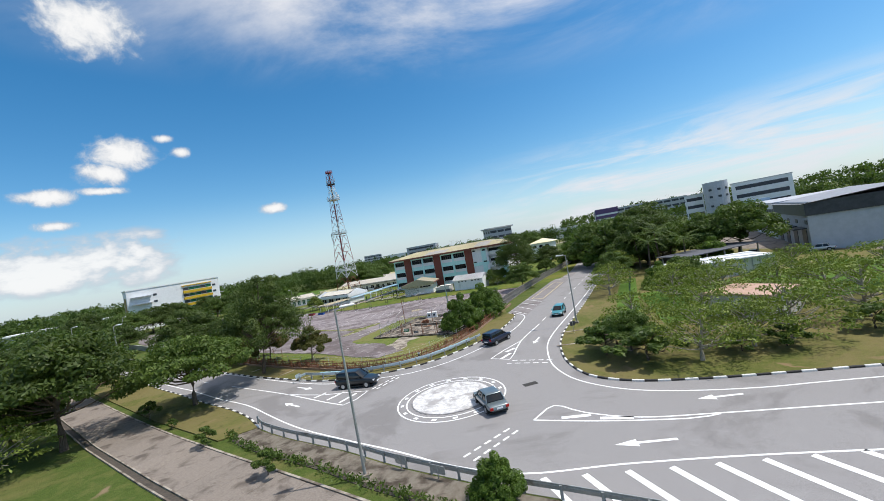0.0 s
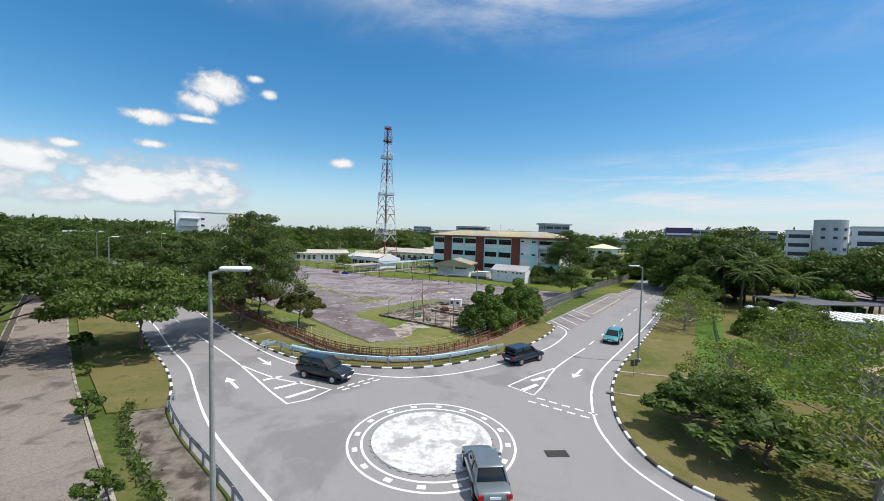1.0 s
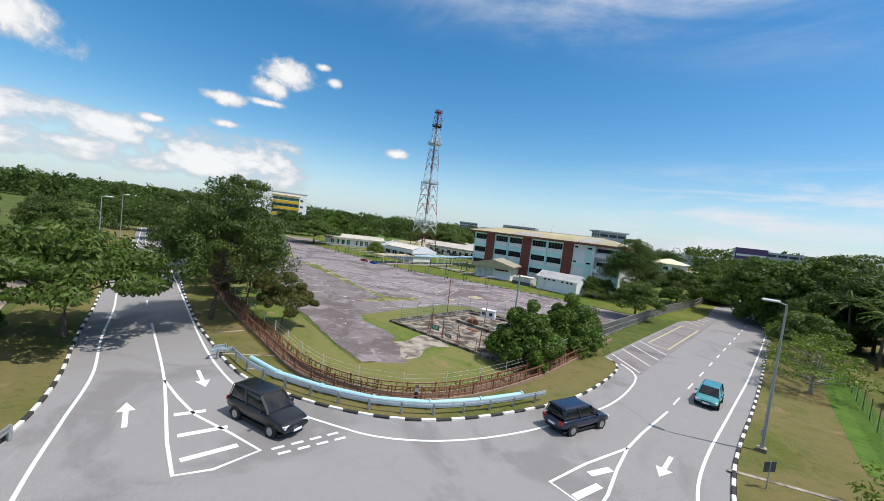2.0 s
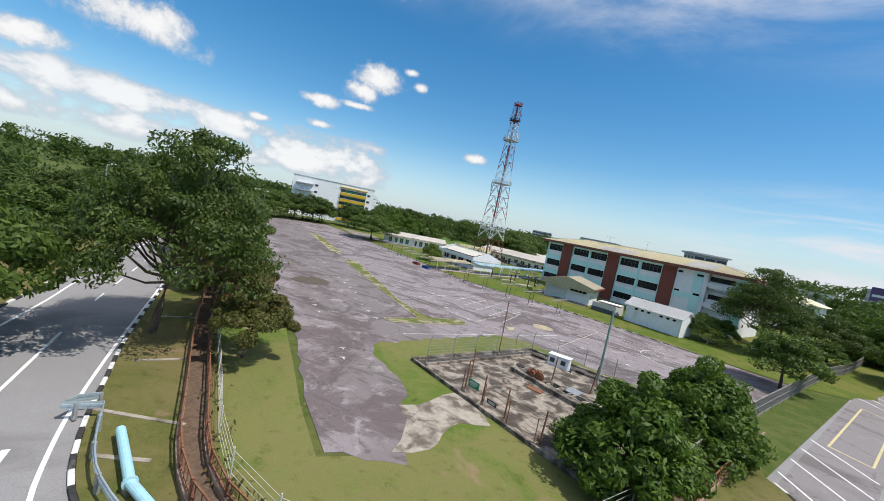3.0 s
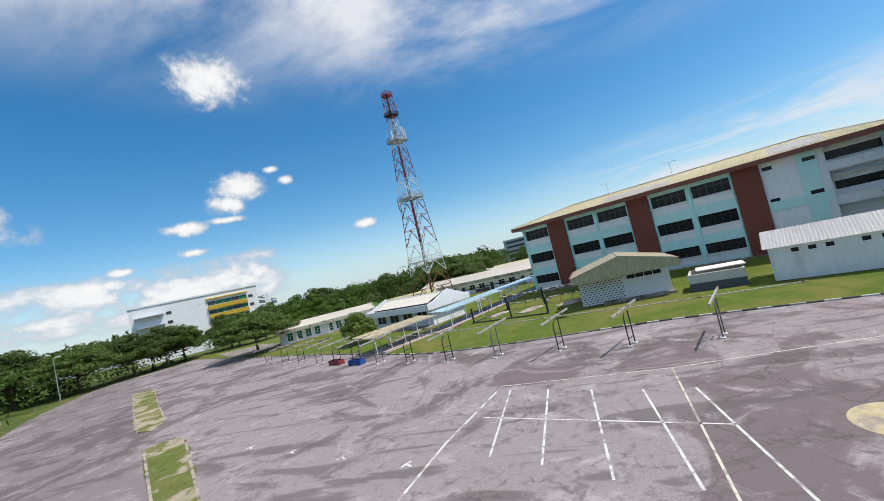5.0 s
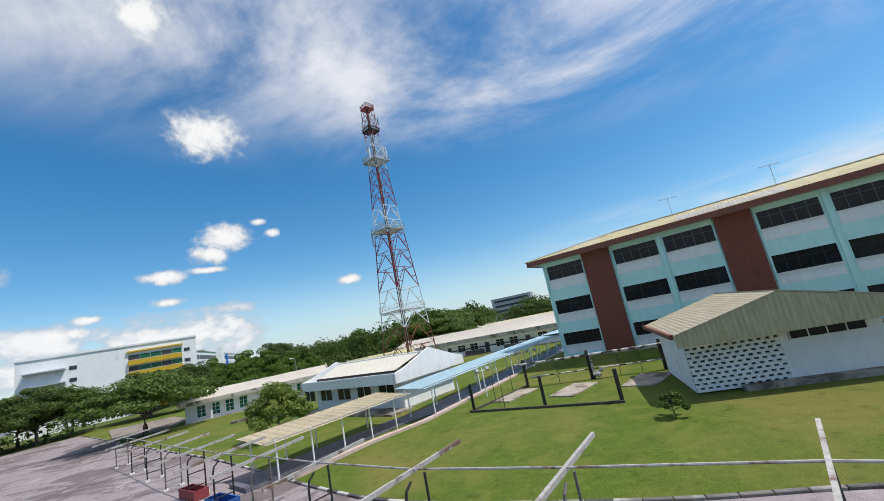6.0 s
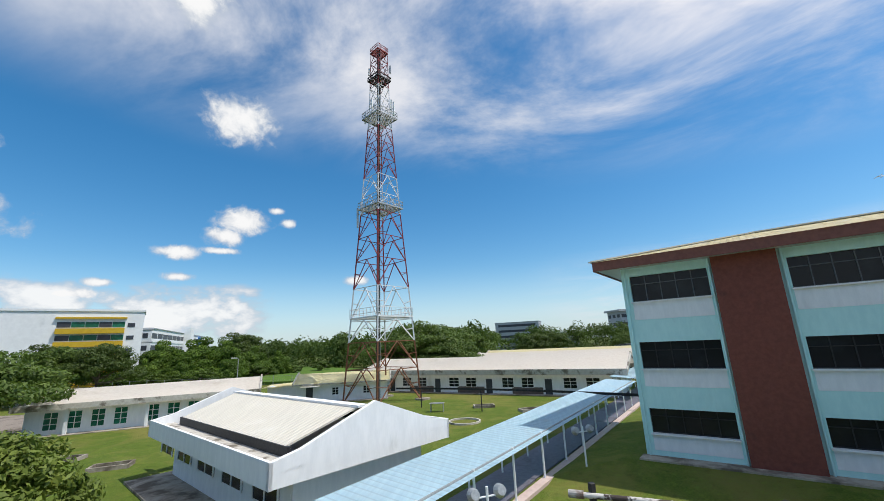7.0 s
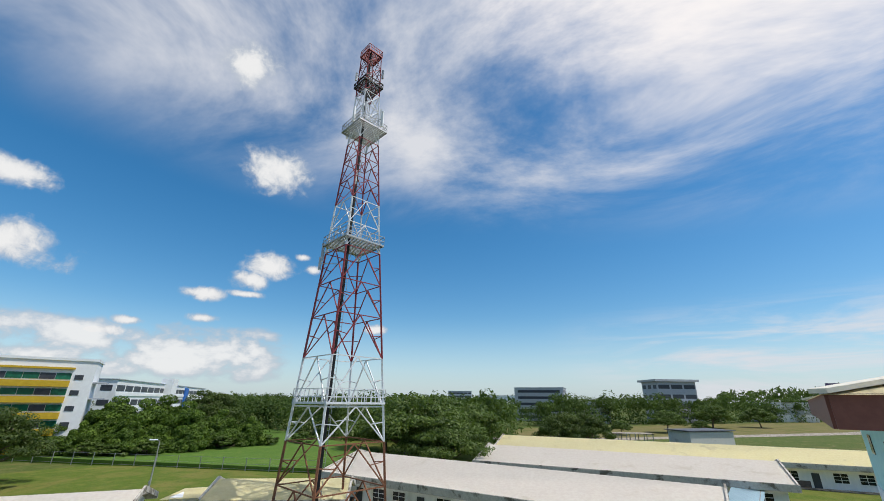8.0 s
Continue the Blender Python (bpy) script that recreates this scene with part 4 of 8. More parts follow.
def school_block():
    """Local x runs along the front, y to the back; the front wall stands at y = 0."""
    top = thing("school_building", BF, "three-storey mint and white school block with brick-red piers", "school building")
    L, D, H = 43.8, 13.0, 11.45
    TOPS, SILLS = (3.4, 7.05, 10.95), (2.1, 5.55, 9.4)
    piers = [(4.7, 7.5), (16.95, 19.7), (29.2, 31.9)]
    bays = [(0.45, 4.45), (7.85, 11.95), (12.6, 16.7), (20.0, 24.1), (24.8, 28.9)]
    # walls with real openings: panels between, over and under the windows
    xs = sorted({0.0, 31.9, *[x for b in bays for x in b]})
    for x0, x1 in zip(xs[:-1], xs[1:]):
        is_bay = any(abs(b[0] - x0) < 0.01 for b in bays)
        if not is_bay:
            part("front_wall", boxes(((x0 + x1) / 2, 0.15, (G + H) / 2, x1 - x0, 0.3, H - G)), MINT, top)
    for x0, x1 in bays:
        z = G
        for sill, head in zip(SILLS, TOPS):
            mint_top = z + 0.55 * (sill - z)
            part("spandrel", boxes(((x0 + x1) / 2, 0.15, (z + mint_top) / 2, x1 - x0, 0.3, mint_top - z)), MINT, top)
            part("sill_wall", boxes(((x0 + x1) / 2, 0.13, (mint_top + sill) / 2, x1 - x0, 0.30, sill - mint_top)), WALLW, top, "white painted sill wall")
            w = new("window")
            w.parent = top
            w.matrix_basis = pose((x0 + x1) / 2, 0.0, (sill + head) / 2)
            width, height = x1 - x0, head - sill
            part("pane", boxes((0, 0.24, 0, width, 0.02, height)), GLASS, w)
            fr = bmesh.new()
            for k in range(6):
                box(fr, -width / 2 + width * k / 5, 0.20, 0, 0.05, 0.06, height)
            box(fr, 0, 0.20, height * 0.18, width, 0.06, 0.045)
            box(fr, 0, 0.20, -height / 2 + 0.03, width, 0.06, 0.06)
            part("frame", fr, FRAMEM if sill > 9 else BLACK, w)
            part("sill", boxes((0, 0.02, -height / 2 - 0.03, width + 0.1, 0.42, 0.07)), WALLW, w)
            z = head
        part("spandrel", boxes(((x0 + x1) / 2, 0.15, (z + H) / 2, x1 - x0, 0.3, H - z)), MINT, top)
    for x0, x1 in piers:
        part("pier", boxes(((x0 + x1) / 2, 0.0, (G + H) / 2, x1 - x0, 0.62, H - G)), BRICKR, top, "brick-red tiled pier")
    for x in (12.27, 24.45):
        part("rib", boxes((x, -0.02, (G + H) / 2, 0.34, 0.34, H - G)), MINT, top, "slim mint rib between windows")
    for x in (0.2, 4.58, 7.68, 16.83, 19.85, 29.05):
        part("downpipe", beam(bmesh.new(), (x, -0.08, G), (x, -0.08, H), 0.11, None, 8), MINT, top)
    # stair and service end: white walls with slot openings
    part("stair_wall", boxes((34.6, 0.15, (G + H) / 2, 5.4, 0.3, H - G)), WALLW, top, "white service wall with slot windows")
    part("stair_wall", boxes((39.8, 1.3, (G + H) / 2, 4.8, 0.3, H - G)), WALLW, top, "white service wall with slot windows")
    part("stair_return", boxes((37.4, 0.7, (G + H) / 2, 0.25, 1.3, H - G)), WALLW, top)
    part("end_wall", boxes((43.0, 0.15, (G + H) / 2, 1.6, 0.3, H - G)), MINT, top)
    part("end_return", boxes((42.1, 0.7, (G + H) / 2, 0.25, 1.3, H - G)), MINT, top)
    for z in (6.2, 2.4):
        part("ledge", boxes((34.6, -0.04, z, 5.4, 0.12, 1.1)), MINT, top)
    for z in (5.4, 9.2):
        part("landing_rail", boxes((39.8, 0.35, z, 4.6, 0.16, 1.0)), WALLW, top, "white landing parapet")
    part("rib", boxes((36.0, -0.06, (G + H) / 2, 1.6, 0.2, H - G)), MINT, top, "broad mint rib between slot windows")
    for (x, z, w_) in ((32.6, 6.9, 0.9), (36.2, 6.85, 1.1), (32.6, 10.7, 0.9), (36.2, 10.6, 1.1), (39.8, 10.4, 4.4), (39.8, 7.0, 4.0), (43.0, 6.7, 1.0), (43.0, 10.4, 1.0)):
        y0 = -0.012 if x < 34 or x > 42 else -0.172 if x < 38 else 1.135
        part("slot_window", boxes((x, y0, z, w_, 0.03, 0.42 if x < 38 or x > 42 else 0.9)), GLASS, top)
    # gable ends and back
    for x in (0.15, L - 0.15):
        bm_ = bmesh.new()
        box(bm_, x, D / 2, (G + H) / 2, 0.3, D - 0.3, H - G)
        part("side_wall", bm_, MINT if x < 1 else WALLW, top)
        for z0, z1 in zip(SILLS, TOPS):
            for y0 in (2.6, 6.5, 10.4):
                part("side_window", boxes((x + (-0.16 if x < 1 else 0.16), y0, (z0 + z1) / 2 + 0.3, 0.03, 0.7, 0.6)), GLASS, top)
    for z in (4.9, 8.5):
        part("side_band", boxes((-0.02, D / 2, z, 0.06, D - 0.6, 0.9)), WALLW, top)
    part("back_wall", boxes((L / 2, D - 0.15, (G + H) / 2, L - 0.6, 0.3, H - G)), WALLW, top)
    for z in (G + 0.05, 4.55, 8.15):
        part("floor_slab", boxes((L / 2, D / 2, z, L - 0.7, D - 0.7, 0.16)), SOFFIT, top)
    part("plinth", boxes((L / 2, -0.5, 0.45, L + 0.4, 1.0, 1.0)), CONC, top, "stained concrete plinth and drain apron")
    # roof: wide eaves, fascia, hipped sheeting
    o = 1.25
    part("soffit", boxes((L / 2, D / 2, H + 0.03, L + 2 * o - 0.1, D + 2 * o - 0.1, 0.06)), SOFFIT, top)
    bm_ = bmesh.new()
    for cx, cy, sx, sy in ((L / 2, -o, L + 2 * o, 0.1), (L / 2, D + o, L + 2 * o, 0.1), (-o, D / 2, 0.1, D + 2 * o - 0.1), (L + o, D / 2, 0.1, D + 2 * o - 0.1)):
        box(bm_, cx, cy, H + 0.2, sx, sy, 0.56)
    part("fascia", bm_, FASCIA, top, "deep brown fascia board")
    e = o + 0.12
    z0, z1, y0 = H + 0.46, H + 2.2, D / 2
    quads = {"roof_front": ((-e, -e), (L + e, -e), (L - 7, y0), (7, y0)), "roof_back": ((L + e, D + e), (-e, D + e), (7, y0), (L - 7, y0)), "roof_hip": ((-e, D + e), (-e, -e), (7, y0)), "roof_hip_": ((L + e, -e), (L + e, D + e), (L - 7, y0))}
    for name, q in quads.items():
        bm_ = bmesh.new()
        vs = [bm_.verts.new((x, y, z1 if abs(y - y0) < 0.01 else z0)) for x, y in q]
        bm_.faces.new(vs)
        bmesh.ops.solidify(bm_, geom=bm_.faces[:], thickness=0.07)
        bmesh.ops.recalc_face_normals(bm_, faces=bm_.faces)
        part(name.rstrip("_"), bm_, ROOF_HIP if "hip" in name else ROOF_FRONT, top, "faded cream ribbed roof sheeting")
    bm_ = bmesh.new()
    for p, q in (((-e, -e, z0), (7, y0, z1)), ((7, y0, z1), (L - 7, y0, z1)), ((L - 7, y0, z1), (L + e, -e, z0)), ((-e, D + e, z0), (7, y0, z1)), ((L - 7, y0, z1), (L + e, D + e, z0))):
        beam(bm_, Vector(p) + Vector((0, 0, 0.06)), Vector(q) + Vector((0, 0, 0.06)), 0.35, 0.08)
    part("ridge_cap", bm_, ROOFCAP, top)
    # pale replaced sheets
    for x0, x1, t0, t1 in ((14.0, 22.5, 0.05, 0.55), (33.0, 38.0, 0.1, 0.8)):
        bm_ = bmesh.new()
        vs = []
        for x, t in ((x0, t0), (x1, t0), (x1, t1), (x0, t1)):
            vs.append(bm_.verts.new((x, -e + t * (y0 + e), z0 + t * (z1 - z0) + 0.03)))
        bm_.faces.new(vs)
        bmesh.ops.solidify(bm_, geom=bm_.faces[:], thickness=0.02)
        part("new_sheet", bm_, ROOF_PALE, top, "pale replaced roof sheets")
    return top


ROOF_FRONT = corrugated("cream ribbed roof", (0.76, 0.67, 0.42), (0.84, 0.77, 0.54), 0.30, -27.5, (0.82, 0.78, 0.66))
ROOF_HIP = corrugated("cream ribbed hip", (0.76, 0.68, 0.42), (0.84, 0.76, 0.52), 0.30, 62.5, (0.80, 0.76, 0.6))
ROOF_PALE = corrugated("pale ribbed roof", (0.66, 0.63, 0.60), (0.74, 0.71, 0.67), 0.30, -27.5)
ROOFCAP = plain("roof ridge cap", (0.62, 0.58, 0.48), (0.7, 0.66, 0.56), (0.42, 0.38, 0.32), 5.0, 0.8, 0.6)
school_block()
# low grass bank that carries the block
bm = bmesh.new()
rings = [[bm.verts.new(BF @ Vector(p)) for p in ((-a, -a, z), (43.8 + a, -a, z), (43.8 + a, 13.0 + a, z), (-a, 13.0 + a, z))] for a, z in ((5.2, G - 0.05), (3.4, 0.42), (1.0, 0.86))]
for a, b in zip(rings[:-1], rings[1:]):
    for i in range(4):
        bm.faces.new((a[i], a[(i + 1) % 4], b[(i + 1) % 4], b[i]))
bm.faces.new(rings[2])
setting("grass_bank", bm, LAWN, "low mown grass bank under the school block", "lawn")
# second wing far behind, past the big tree
wing = thing("school_wing", pose(38.2, 177.5, 0, 0, 0, -27.5), "white two-storey end wing with a cream hipped roof", "school building")
part("wall", boxes((5, 5, 4.6, 9, 10, 7.6)), WALLW, wing)
for z in (3.2, 6.8):
    for x in (2.2, 5.0, 7.8):
        part("window", boxes((x, -0.02, z, 1.6, 0.06, 1.1)), GLASS, wing)
bm = bmesh.new()
vs = [bm.verts.new(p) for p in ((-0.6, -1, 8.4), (10.6, -1, 8.4), (10.6, 11, 8.4), (-0.6, 11, 8.4), (5, 5, 10.2))]
for a, b in ((0, 1), (1, 2), (2, 3), (3, 0)):
    bm.faces.new((vs[a], vs[b], vs[4]))
bm.faces.new(vs[3::-1])
part("roof", bm, ROOF_FRONT, wing)
# television aerials on the roof
def aerial(x, y, z):
    top = thing("roof_aerial", BF @ pose(x, y, z, 0, 0, 20), "thin metal television aerial on the roof", "aerial", "roof aerials")
    part("mast", beam(bmesh.new(), (0, 0, -0.9), (0, 0, 2.2), 0.05, None, 6), GALV, top)
    part("boom", beam(bmesh.new(), (-0.9, 0, 2.15), (0.9, 0, 2.15), 0.04, None, 6), GALV, top)
    for i in range(7):
        part("rod", beam(bmesh.new(), (-0.85 + 0.28 * i, -0.32, 2.15), (-0.85 + 0.28 * i, 0.32, 2.15), 0.025, None, 5), GALV, top)


aerial(13.6, 5.0, 13.2)
aerial(22.5, 5.4, 13.4)

# ---- low buildings of the school ----
ROOF_W = plain("sun-bleached roof sheet", (0.78, 0.72, 0.65), (0.85, 0.80, 0.73), (0.72, 0.66, 0.57), 3.0, 0.35, 0.6)
ROOF_YELLOW = plain("yellowed roof sheet", (0.78, 0.71, 0.42), (0.85, 0.79, 0.52), (0.62, 0.56, 0.36), 3.0, 0.3, 0.6)
STAINED = plain("weather-stained concrete gutter", (0.44, 0.41, 0.36), (0.56, 0.53, 0.48), (0.16, 0.14, 0.11), 4.0, 0.8, 0.9, 0.0, 0.3, (0.5, 0.66))


def prism_roof(bm_, x0, x1, y0, y1, ze, zr, over=0.0, thick=0.12, yr=None):
    """Two slopes with the ridge along x, as thick plates."""
    ym = (y0 + y1) / 2 if yr is None else yr
    for ya in (y0 - over, y1 + over):
        vs = [bm_.verts.new(p) for p in ((x0 - over, ya, ze), (x1 + over, ya, ze), (x1 + over, ym, zr), (x0 - over, ym, zr))]
        f = bm_.faces.new(vs if ya < ym else vs[::-1])
        bmesh.ops.solidify(bm_, geom=[f], thickness=thick)
    return bm_


def gable(bm_, x, y0, y1, z0, ze, zr, t=0.25):
    ym = (y0 + y1) / 2
    lo = [bm_.verts.new((x - t / 2, y, z)) for y, z in ((y0, z0), (y1, z0), (y1, ze), (ym, zr), (y0, ze))]
    hi = [bm_.verts.new((x + t / 2, y, z)) for y, z in ((y0, z0), (y1, z0), (y1, ze), (ym, zr), (y0, ze))]
    bm_.faces.new(lo), bm_.faces.new(hi[::-1])
    for i in range(5):
        bm_.faces.new((lo[i], hi[i], hi[(i + 1) % 5], lo[(i + 1) % 5]))
    bmesh.ops.recalc_face_normals(bm_, faces=bm_.faces)
    return bm_


def long_house(name, m, L, D, eave, ridge, label, roof_mat, windows, door_at=(), over=0.9, front_posts=0, glass=None, beam_depth=0.55, yellow=False):
    """A low house; local x along its front, y to the back; gutter beam along the eaves, gable ends."""
    top = thing(name, m, label, "low building")
    part("front_wall", boxes((L / 2, 0.12, (G + eave) / 2, L, 0.24, eave - G)), WALLW, top)
    part("back_wall", boxes((L / 2, D - 0.12, (G + eave) / 2, L, 0.24, eave - G)), WALLW, top)
    for x in (0.0, L):
        part("gable_wall", gable(bmesh.new(), x, 0.0, D, G, eave, ridge - 0.2), WALLW, top)
    part("floor_slab", boxes((L / 2, -0.5, G - 0.04, L + 0.4, 1.4, 0.2)), CONC, top)
    bm_ = prism_roof(bmesh.new(), 0, L, 0, D, eave + 0.1, ridge, over)
    part("roof", bm_, roof_mat, top)
    for y in (-over - 0.06, D + over + 0.06):
        part("gutter_beam", boxes((L / 2, y, eave - 0.02, L + 2 * over + 0.1, 0.22, beam_depth)), STAINED, top, "stained pale gutter beam")
    for x in (-over, L + over):
        bm_ = bmesh.new()
        for y0_, y1_ in ((-over, D / 2), (D + over, D / 2)):
            beam(bm_, (x, y0_, eave + 0.05), (x, y1_, ridge + 0.05), 0.18, 0.42)
        part("verge_board", bm_, STAINED, top)
    for x, w_, z0, z1 in windows:
        wi = new("window")
        wi.parent = top
        wi.matrix_basis = pose(x, 0, (z0 + z1) / 2 + G)
        h = z1 - z0
        part("pane", boxes((0, -0.012, 0, w_, 0.02, h)), glass or GLASS, wi)
        fr = bmesh.new()
        for k in (-0.5, 0.0, 0.5):
            box(fr, k * w_, -0.03, 0, 0.06, 0.05, h + 0.06)
        for k in (-0.5, -0.17, 0.17, 0.5):
            box(fr, 0, -0.03, k * h, w_ + 0.06, 0.05, 0.05)
        part("frame", fr, WALLW, wi)
    for x in door_at:
        part("door", boxes((x, -0.02, G + 1.02, 0.95, 0.05, 2.04)), FARDARK, top, "dark painted door")
    for k in range(front_posts):
        x = L * (k + 0.5) / front_posts
        part("pier", boxes((x, -0.55, (G + eave) / 2, 0.28, 0.28, eave - G)), WALLW, top)
    return top


# bungalow with green louvred windows
long_house("bungalow", pose(-75.0, 156.2, 0, 0, 0, 33.0), 20.6, 8.5, 2.95, 4.35, "long white bungalow with green louvred windows", ROOF_W,
           [(2.0 + 1.95 * i + (0.9 if i > 3 else 0), 1.15, 0.5, 2.2) for i in range(9)], (), 0.9, 3, GLASSG)
DADO = plain("brown dado paint", (0.10, 0.075, 0.065), (0.15, 0.115, 0.10), None, 3.0, 0.5)
# long classroom rows, one behind the other
for k, (x, y, L, turn, lab, rm) in enumerate(((-51.0, 190.0, 40.0, -20.0, "long white classroom row with a pale ribbed roof", ROOF_W), (-34.0, 205.0, 36.0, -14.0, "second classroom row behind the first", ROOF_W), (-33.0, 226.0, 58.0, -12.0, "third classroom row with a yellowed roof", ROOF_YELLOW))):
    row = long_house("classroom_row", pose(x, y, 0, 0, 0, turn), L, 12.0, 3.2, 5.1, lab, rm,
               [(2.0 + 2.9 * i, 1.7, 0.9, 2.2) for i in range(int(L / 2.9)) if i % 3 != 1], [4.9 + 8.7 * i for i in range(int(L / 8.7))], 1.1, 0, None, 0.75)
    for i in range(int(L / 8.7)):
        part("dado", boxes((1.9 + 8.7 * i, -0.02, G + 0.5, 4.4, 0.05, 0.9)), DADO, row, "dark brown painted dado")
# small yellow-roofed house beside the mast
hm = pose(-56.8, 176.4, 0, 0, 0, 18.0)
long_house("caretaker_house", hm, 12.5, 6.5, 2.65, 3.95, "small white house with a lichen-stained yellow roof", ROOF_YELLOW, [(5.2, 0.9, 0.9, 1.9), (9.6, 0.9, 0.9, 1.9)], (1.6,), 0.6, 0, None, 0.16)
lean = thing("lean_to", pose(-62.6, 177.4, -0.65, 0, 0, 18.0), "low lean-to with a yellowed sloping roof", "shed")
part("wall", boxes((3.0, 2.2, 1.9, 5.4, 4.0, 2.2)), WALLW, lean)
bm = bmesh.new()
vs = [bm.verts.new(p) for p in ((-0.4, -0.4, 2.9), (6.2, -0.4, 3.2), (6.2, 4.8, 3.3), (-0.4, 4.8, 3.0))]
bm.faces.new(vs)
bmesh.ops.solidify(bm, geom=bm.faces[:], thickness=0.1)
part("roof", bm, ROOF_YELLOW, lean)
awn = thing("door_awning", hm @ pose(1.9, -0.9, G + 2.25), "pale sheet awning over a door", "awning")
part("sheet", boxes((0, 0, 0, 2.6, 1.6, 0.06)), ROOF_W, awn)

# hall with a broad gutter and pedimented end
HF = pose(-34.9, 135.9, 0, 0, 0, 57.5)          # local x across the end wall, y to the back
hall = thing("hall", HF, "white school hall with ribbed cream roof and broad stained gutter", "hall")
HW, HL, HE, HR = 9.4, 16.8, 3.05, 4.75
part("wall", boxes((HW / 2, 0.9, (G + HE) / 2, HW - 2.4, 0.24, HE - G), (1.3, HL / 2, (G + HE) / 2, 0.24, HL - 1.8, HE - G), (HW - 1.3, HL / 2, (G + HE) / 2, 0.24, HL - 1.8, HE - G), (HW / 2, HL - 0.9, (G + HE) / 2, HW - 2.4, 0.24, HE - G)), WALLW, hall)
part("terrace", boxes((0.2, HL / 2, G + 0.02, 2.6, HL, 0.24), (HW / 2, HL / 2, G + 0.02, HW - 2.6, HL - 1.4, 0.2)), CONC, hall, "concrete terrace step")
for i in range(5):
    y = 3.0 + 3.6 * i
    part("window", boxes((1.16, y, G + 1.75, 0.05, 2.4, 1.2)), GLASS, hall)
    part("mullion", boxes((1.12, y, G + 1.75, 0.06, 0.08, 1.2), (1.12, y - 1.2, G + 1.75, 0.06, 0.1, 1.3), (1.12, y + 1.2, G + 1.75, 0.06, 0.1, 1.3)), WALLW, hall)
ROOF_HALL = corrugated("cream hall roof sheeting", (0.66, 0.61, 0.51), (0.74, 0.69, 0.58), 0.32, 147.5, (0.76, 0.72, 0.63), 0.5, 0.03)
bm = bmesh.new()
for xa, zc in ((1.25, None), (HW - 1.25, None)):
    vs = [bm.verts.new(p) for p in ((xa, 1.6, HE + 0.55), (xa, HL - 1.6, HE + 0.55), (HW / 2, HL - 1.2, HR), (HW / 2, 1.2, HR))]
    bm.faces.new(vs)
bmesh.ops.recalc_face_normals(bm, faces=bm.faces)
bmesh.ops.solidify(bm, geom=bm.faces[:], thickness=0.08)
part("roof", bm, ROOF_HALL, hall)
part("ridge_cap", beam(bmesh.new(), (HW / 2, 1.0, HR + 0.05), (HW / 2, HL - 1.0, HR + 0.05), 0.55, 0.1), WALLW, hall)
bm = bmesh.new()
for x in (0.55, HW - 0.55):
    box(bm, x, HL / 2, HE + 0.14, 1.3, HL, 0.12)
part("gutter", bm, STAINED, hall, "broad lichen-stained concrete gutter")
bm = bmesh.new()
for x in (-0.08, HW + 0.08):
    box(bm, x, HL / 2, HE + 0.06, 0.14, HL, 0.95)
part("gutter_beam", bm, WALLW, hall)
# black bars stand in for the shade between gutter and roof edge
bm = bmesh.new()
for x in (1.25, HW - 1.25):
    box(bm, x, HL / 2, HE + 0.42, 0.16, HL - 2.6, 0.42)
part("upstand", bm, BLACK, hall, "black bar standing in for the shaded gap under the roof edge")
for y, out in ((0.0, -1), (HL, 1)):
    bm = bmesh.new()
    pts = [(-0.15, HE - 0.4), (HW + 0.15, HE - 0.4), (HW + 0.15, HE + 0.5), (HW - 1.1, HE + 0.75), (HW / 2, HR + 0.35), (1.1, HE + 0.75), (-0.15, HE + 0.5)]
    a = [bm.verts.new((x, y, z)) for x, z in pts]
    b = [bm.verts.new((x, y + 0.22 * -out, z)) for x, z in pts]
    bm.faces.new(a), bm.faces.new(b[::-1])
    for i in range(len(pts)):
        bm.faces.new((a[i], b[i], b[(i + 1) % 7], a[(i + 1) % 7]))
    bmesh.ops.recalc_face_normals(bm, faces=bm.faces)
    part("pediment", bm, WALLW, hall, "plain white pedimented parapet")

# covered walks: cream sheeting to the lot, blue sheeting between the buildings
def covered_walk(name, a, b, width, z, mat_, label, posts, zb=None):
    top = thing(name, pose(0, 0, 0), label, "covered walkway")
    a, b = Vector((*a, 0)), Vector((*b, 0))
    d = (b - a).normalized()
    n = Vector((-d.y, d.x, 0))
    zb = z if zb is None else zb
    bm_ = bmesh.new()
    vs = [bm_.verts.new(tuple(p.to_2d()) + (h,)) for p, h in ((a - n * width / 2, z - 0.12), (b - n * width / 2, zb - 0.12), (b + n * width / 2, zb + 0.1), (a + n * width / 2, z + 0.1))]
    bm_.faces.new(vs)
    bmesh.ops.solidify(bm_, geom=bm_.faces[:], thickness=0.06)
    bmesh.ops.recalc_face_normals(bm_, faces=bm_.faces)
    part("roof", bm_, mat_, top)
    for side in (-1, 1):
        for k in range(posts):
            t = (k + 0.3) / posts
            p = a.lerp(b, t) + n * side * (width / 2 - 0.35)
            part("post", beam(bmesh.new(), (p.x, p.y, 0.15), (p.x, p.y, z + (zb - z) * t), 0.11, None, 8), WALLW, top)
        p, q = a + n * side * (width / 2 - 0.35), b + n * side * (width / 2 - 0.35)
        part("purlin", beam(bmesh.new(), (p.x, p.y, z - 0.1), (q.x, q.y, zb - 0.1), 0.08, 0.12), GALV, top)
    return top


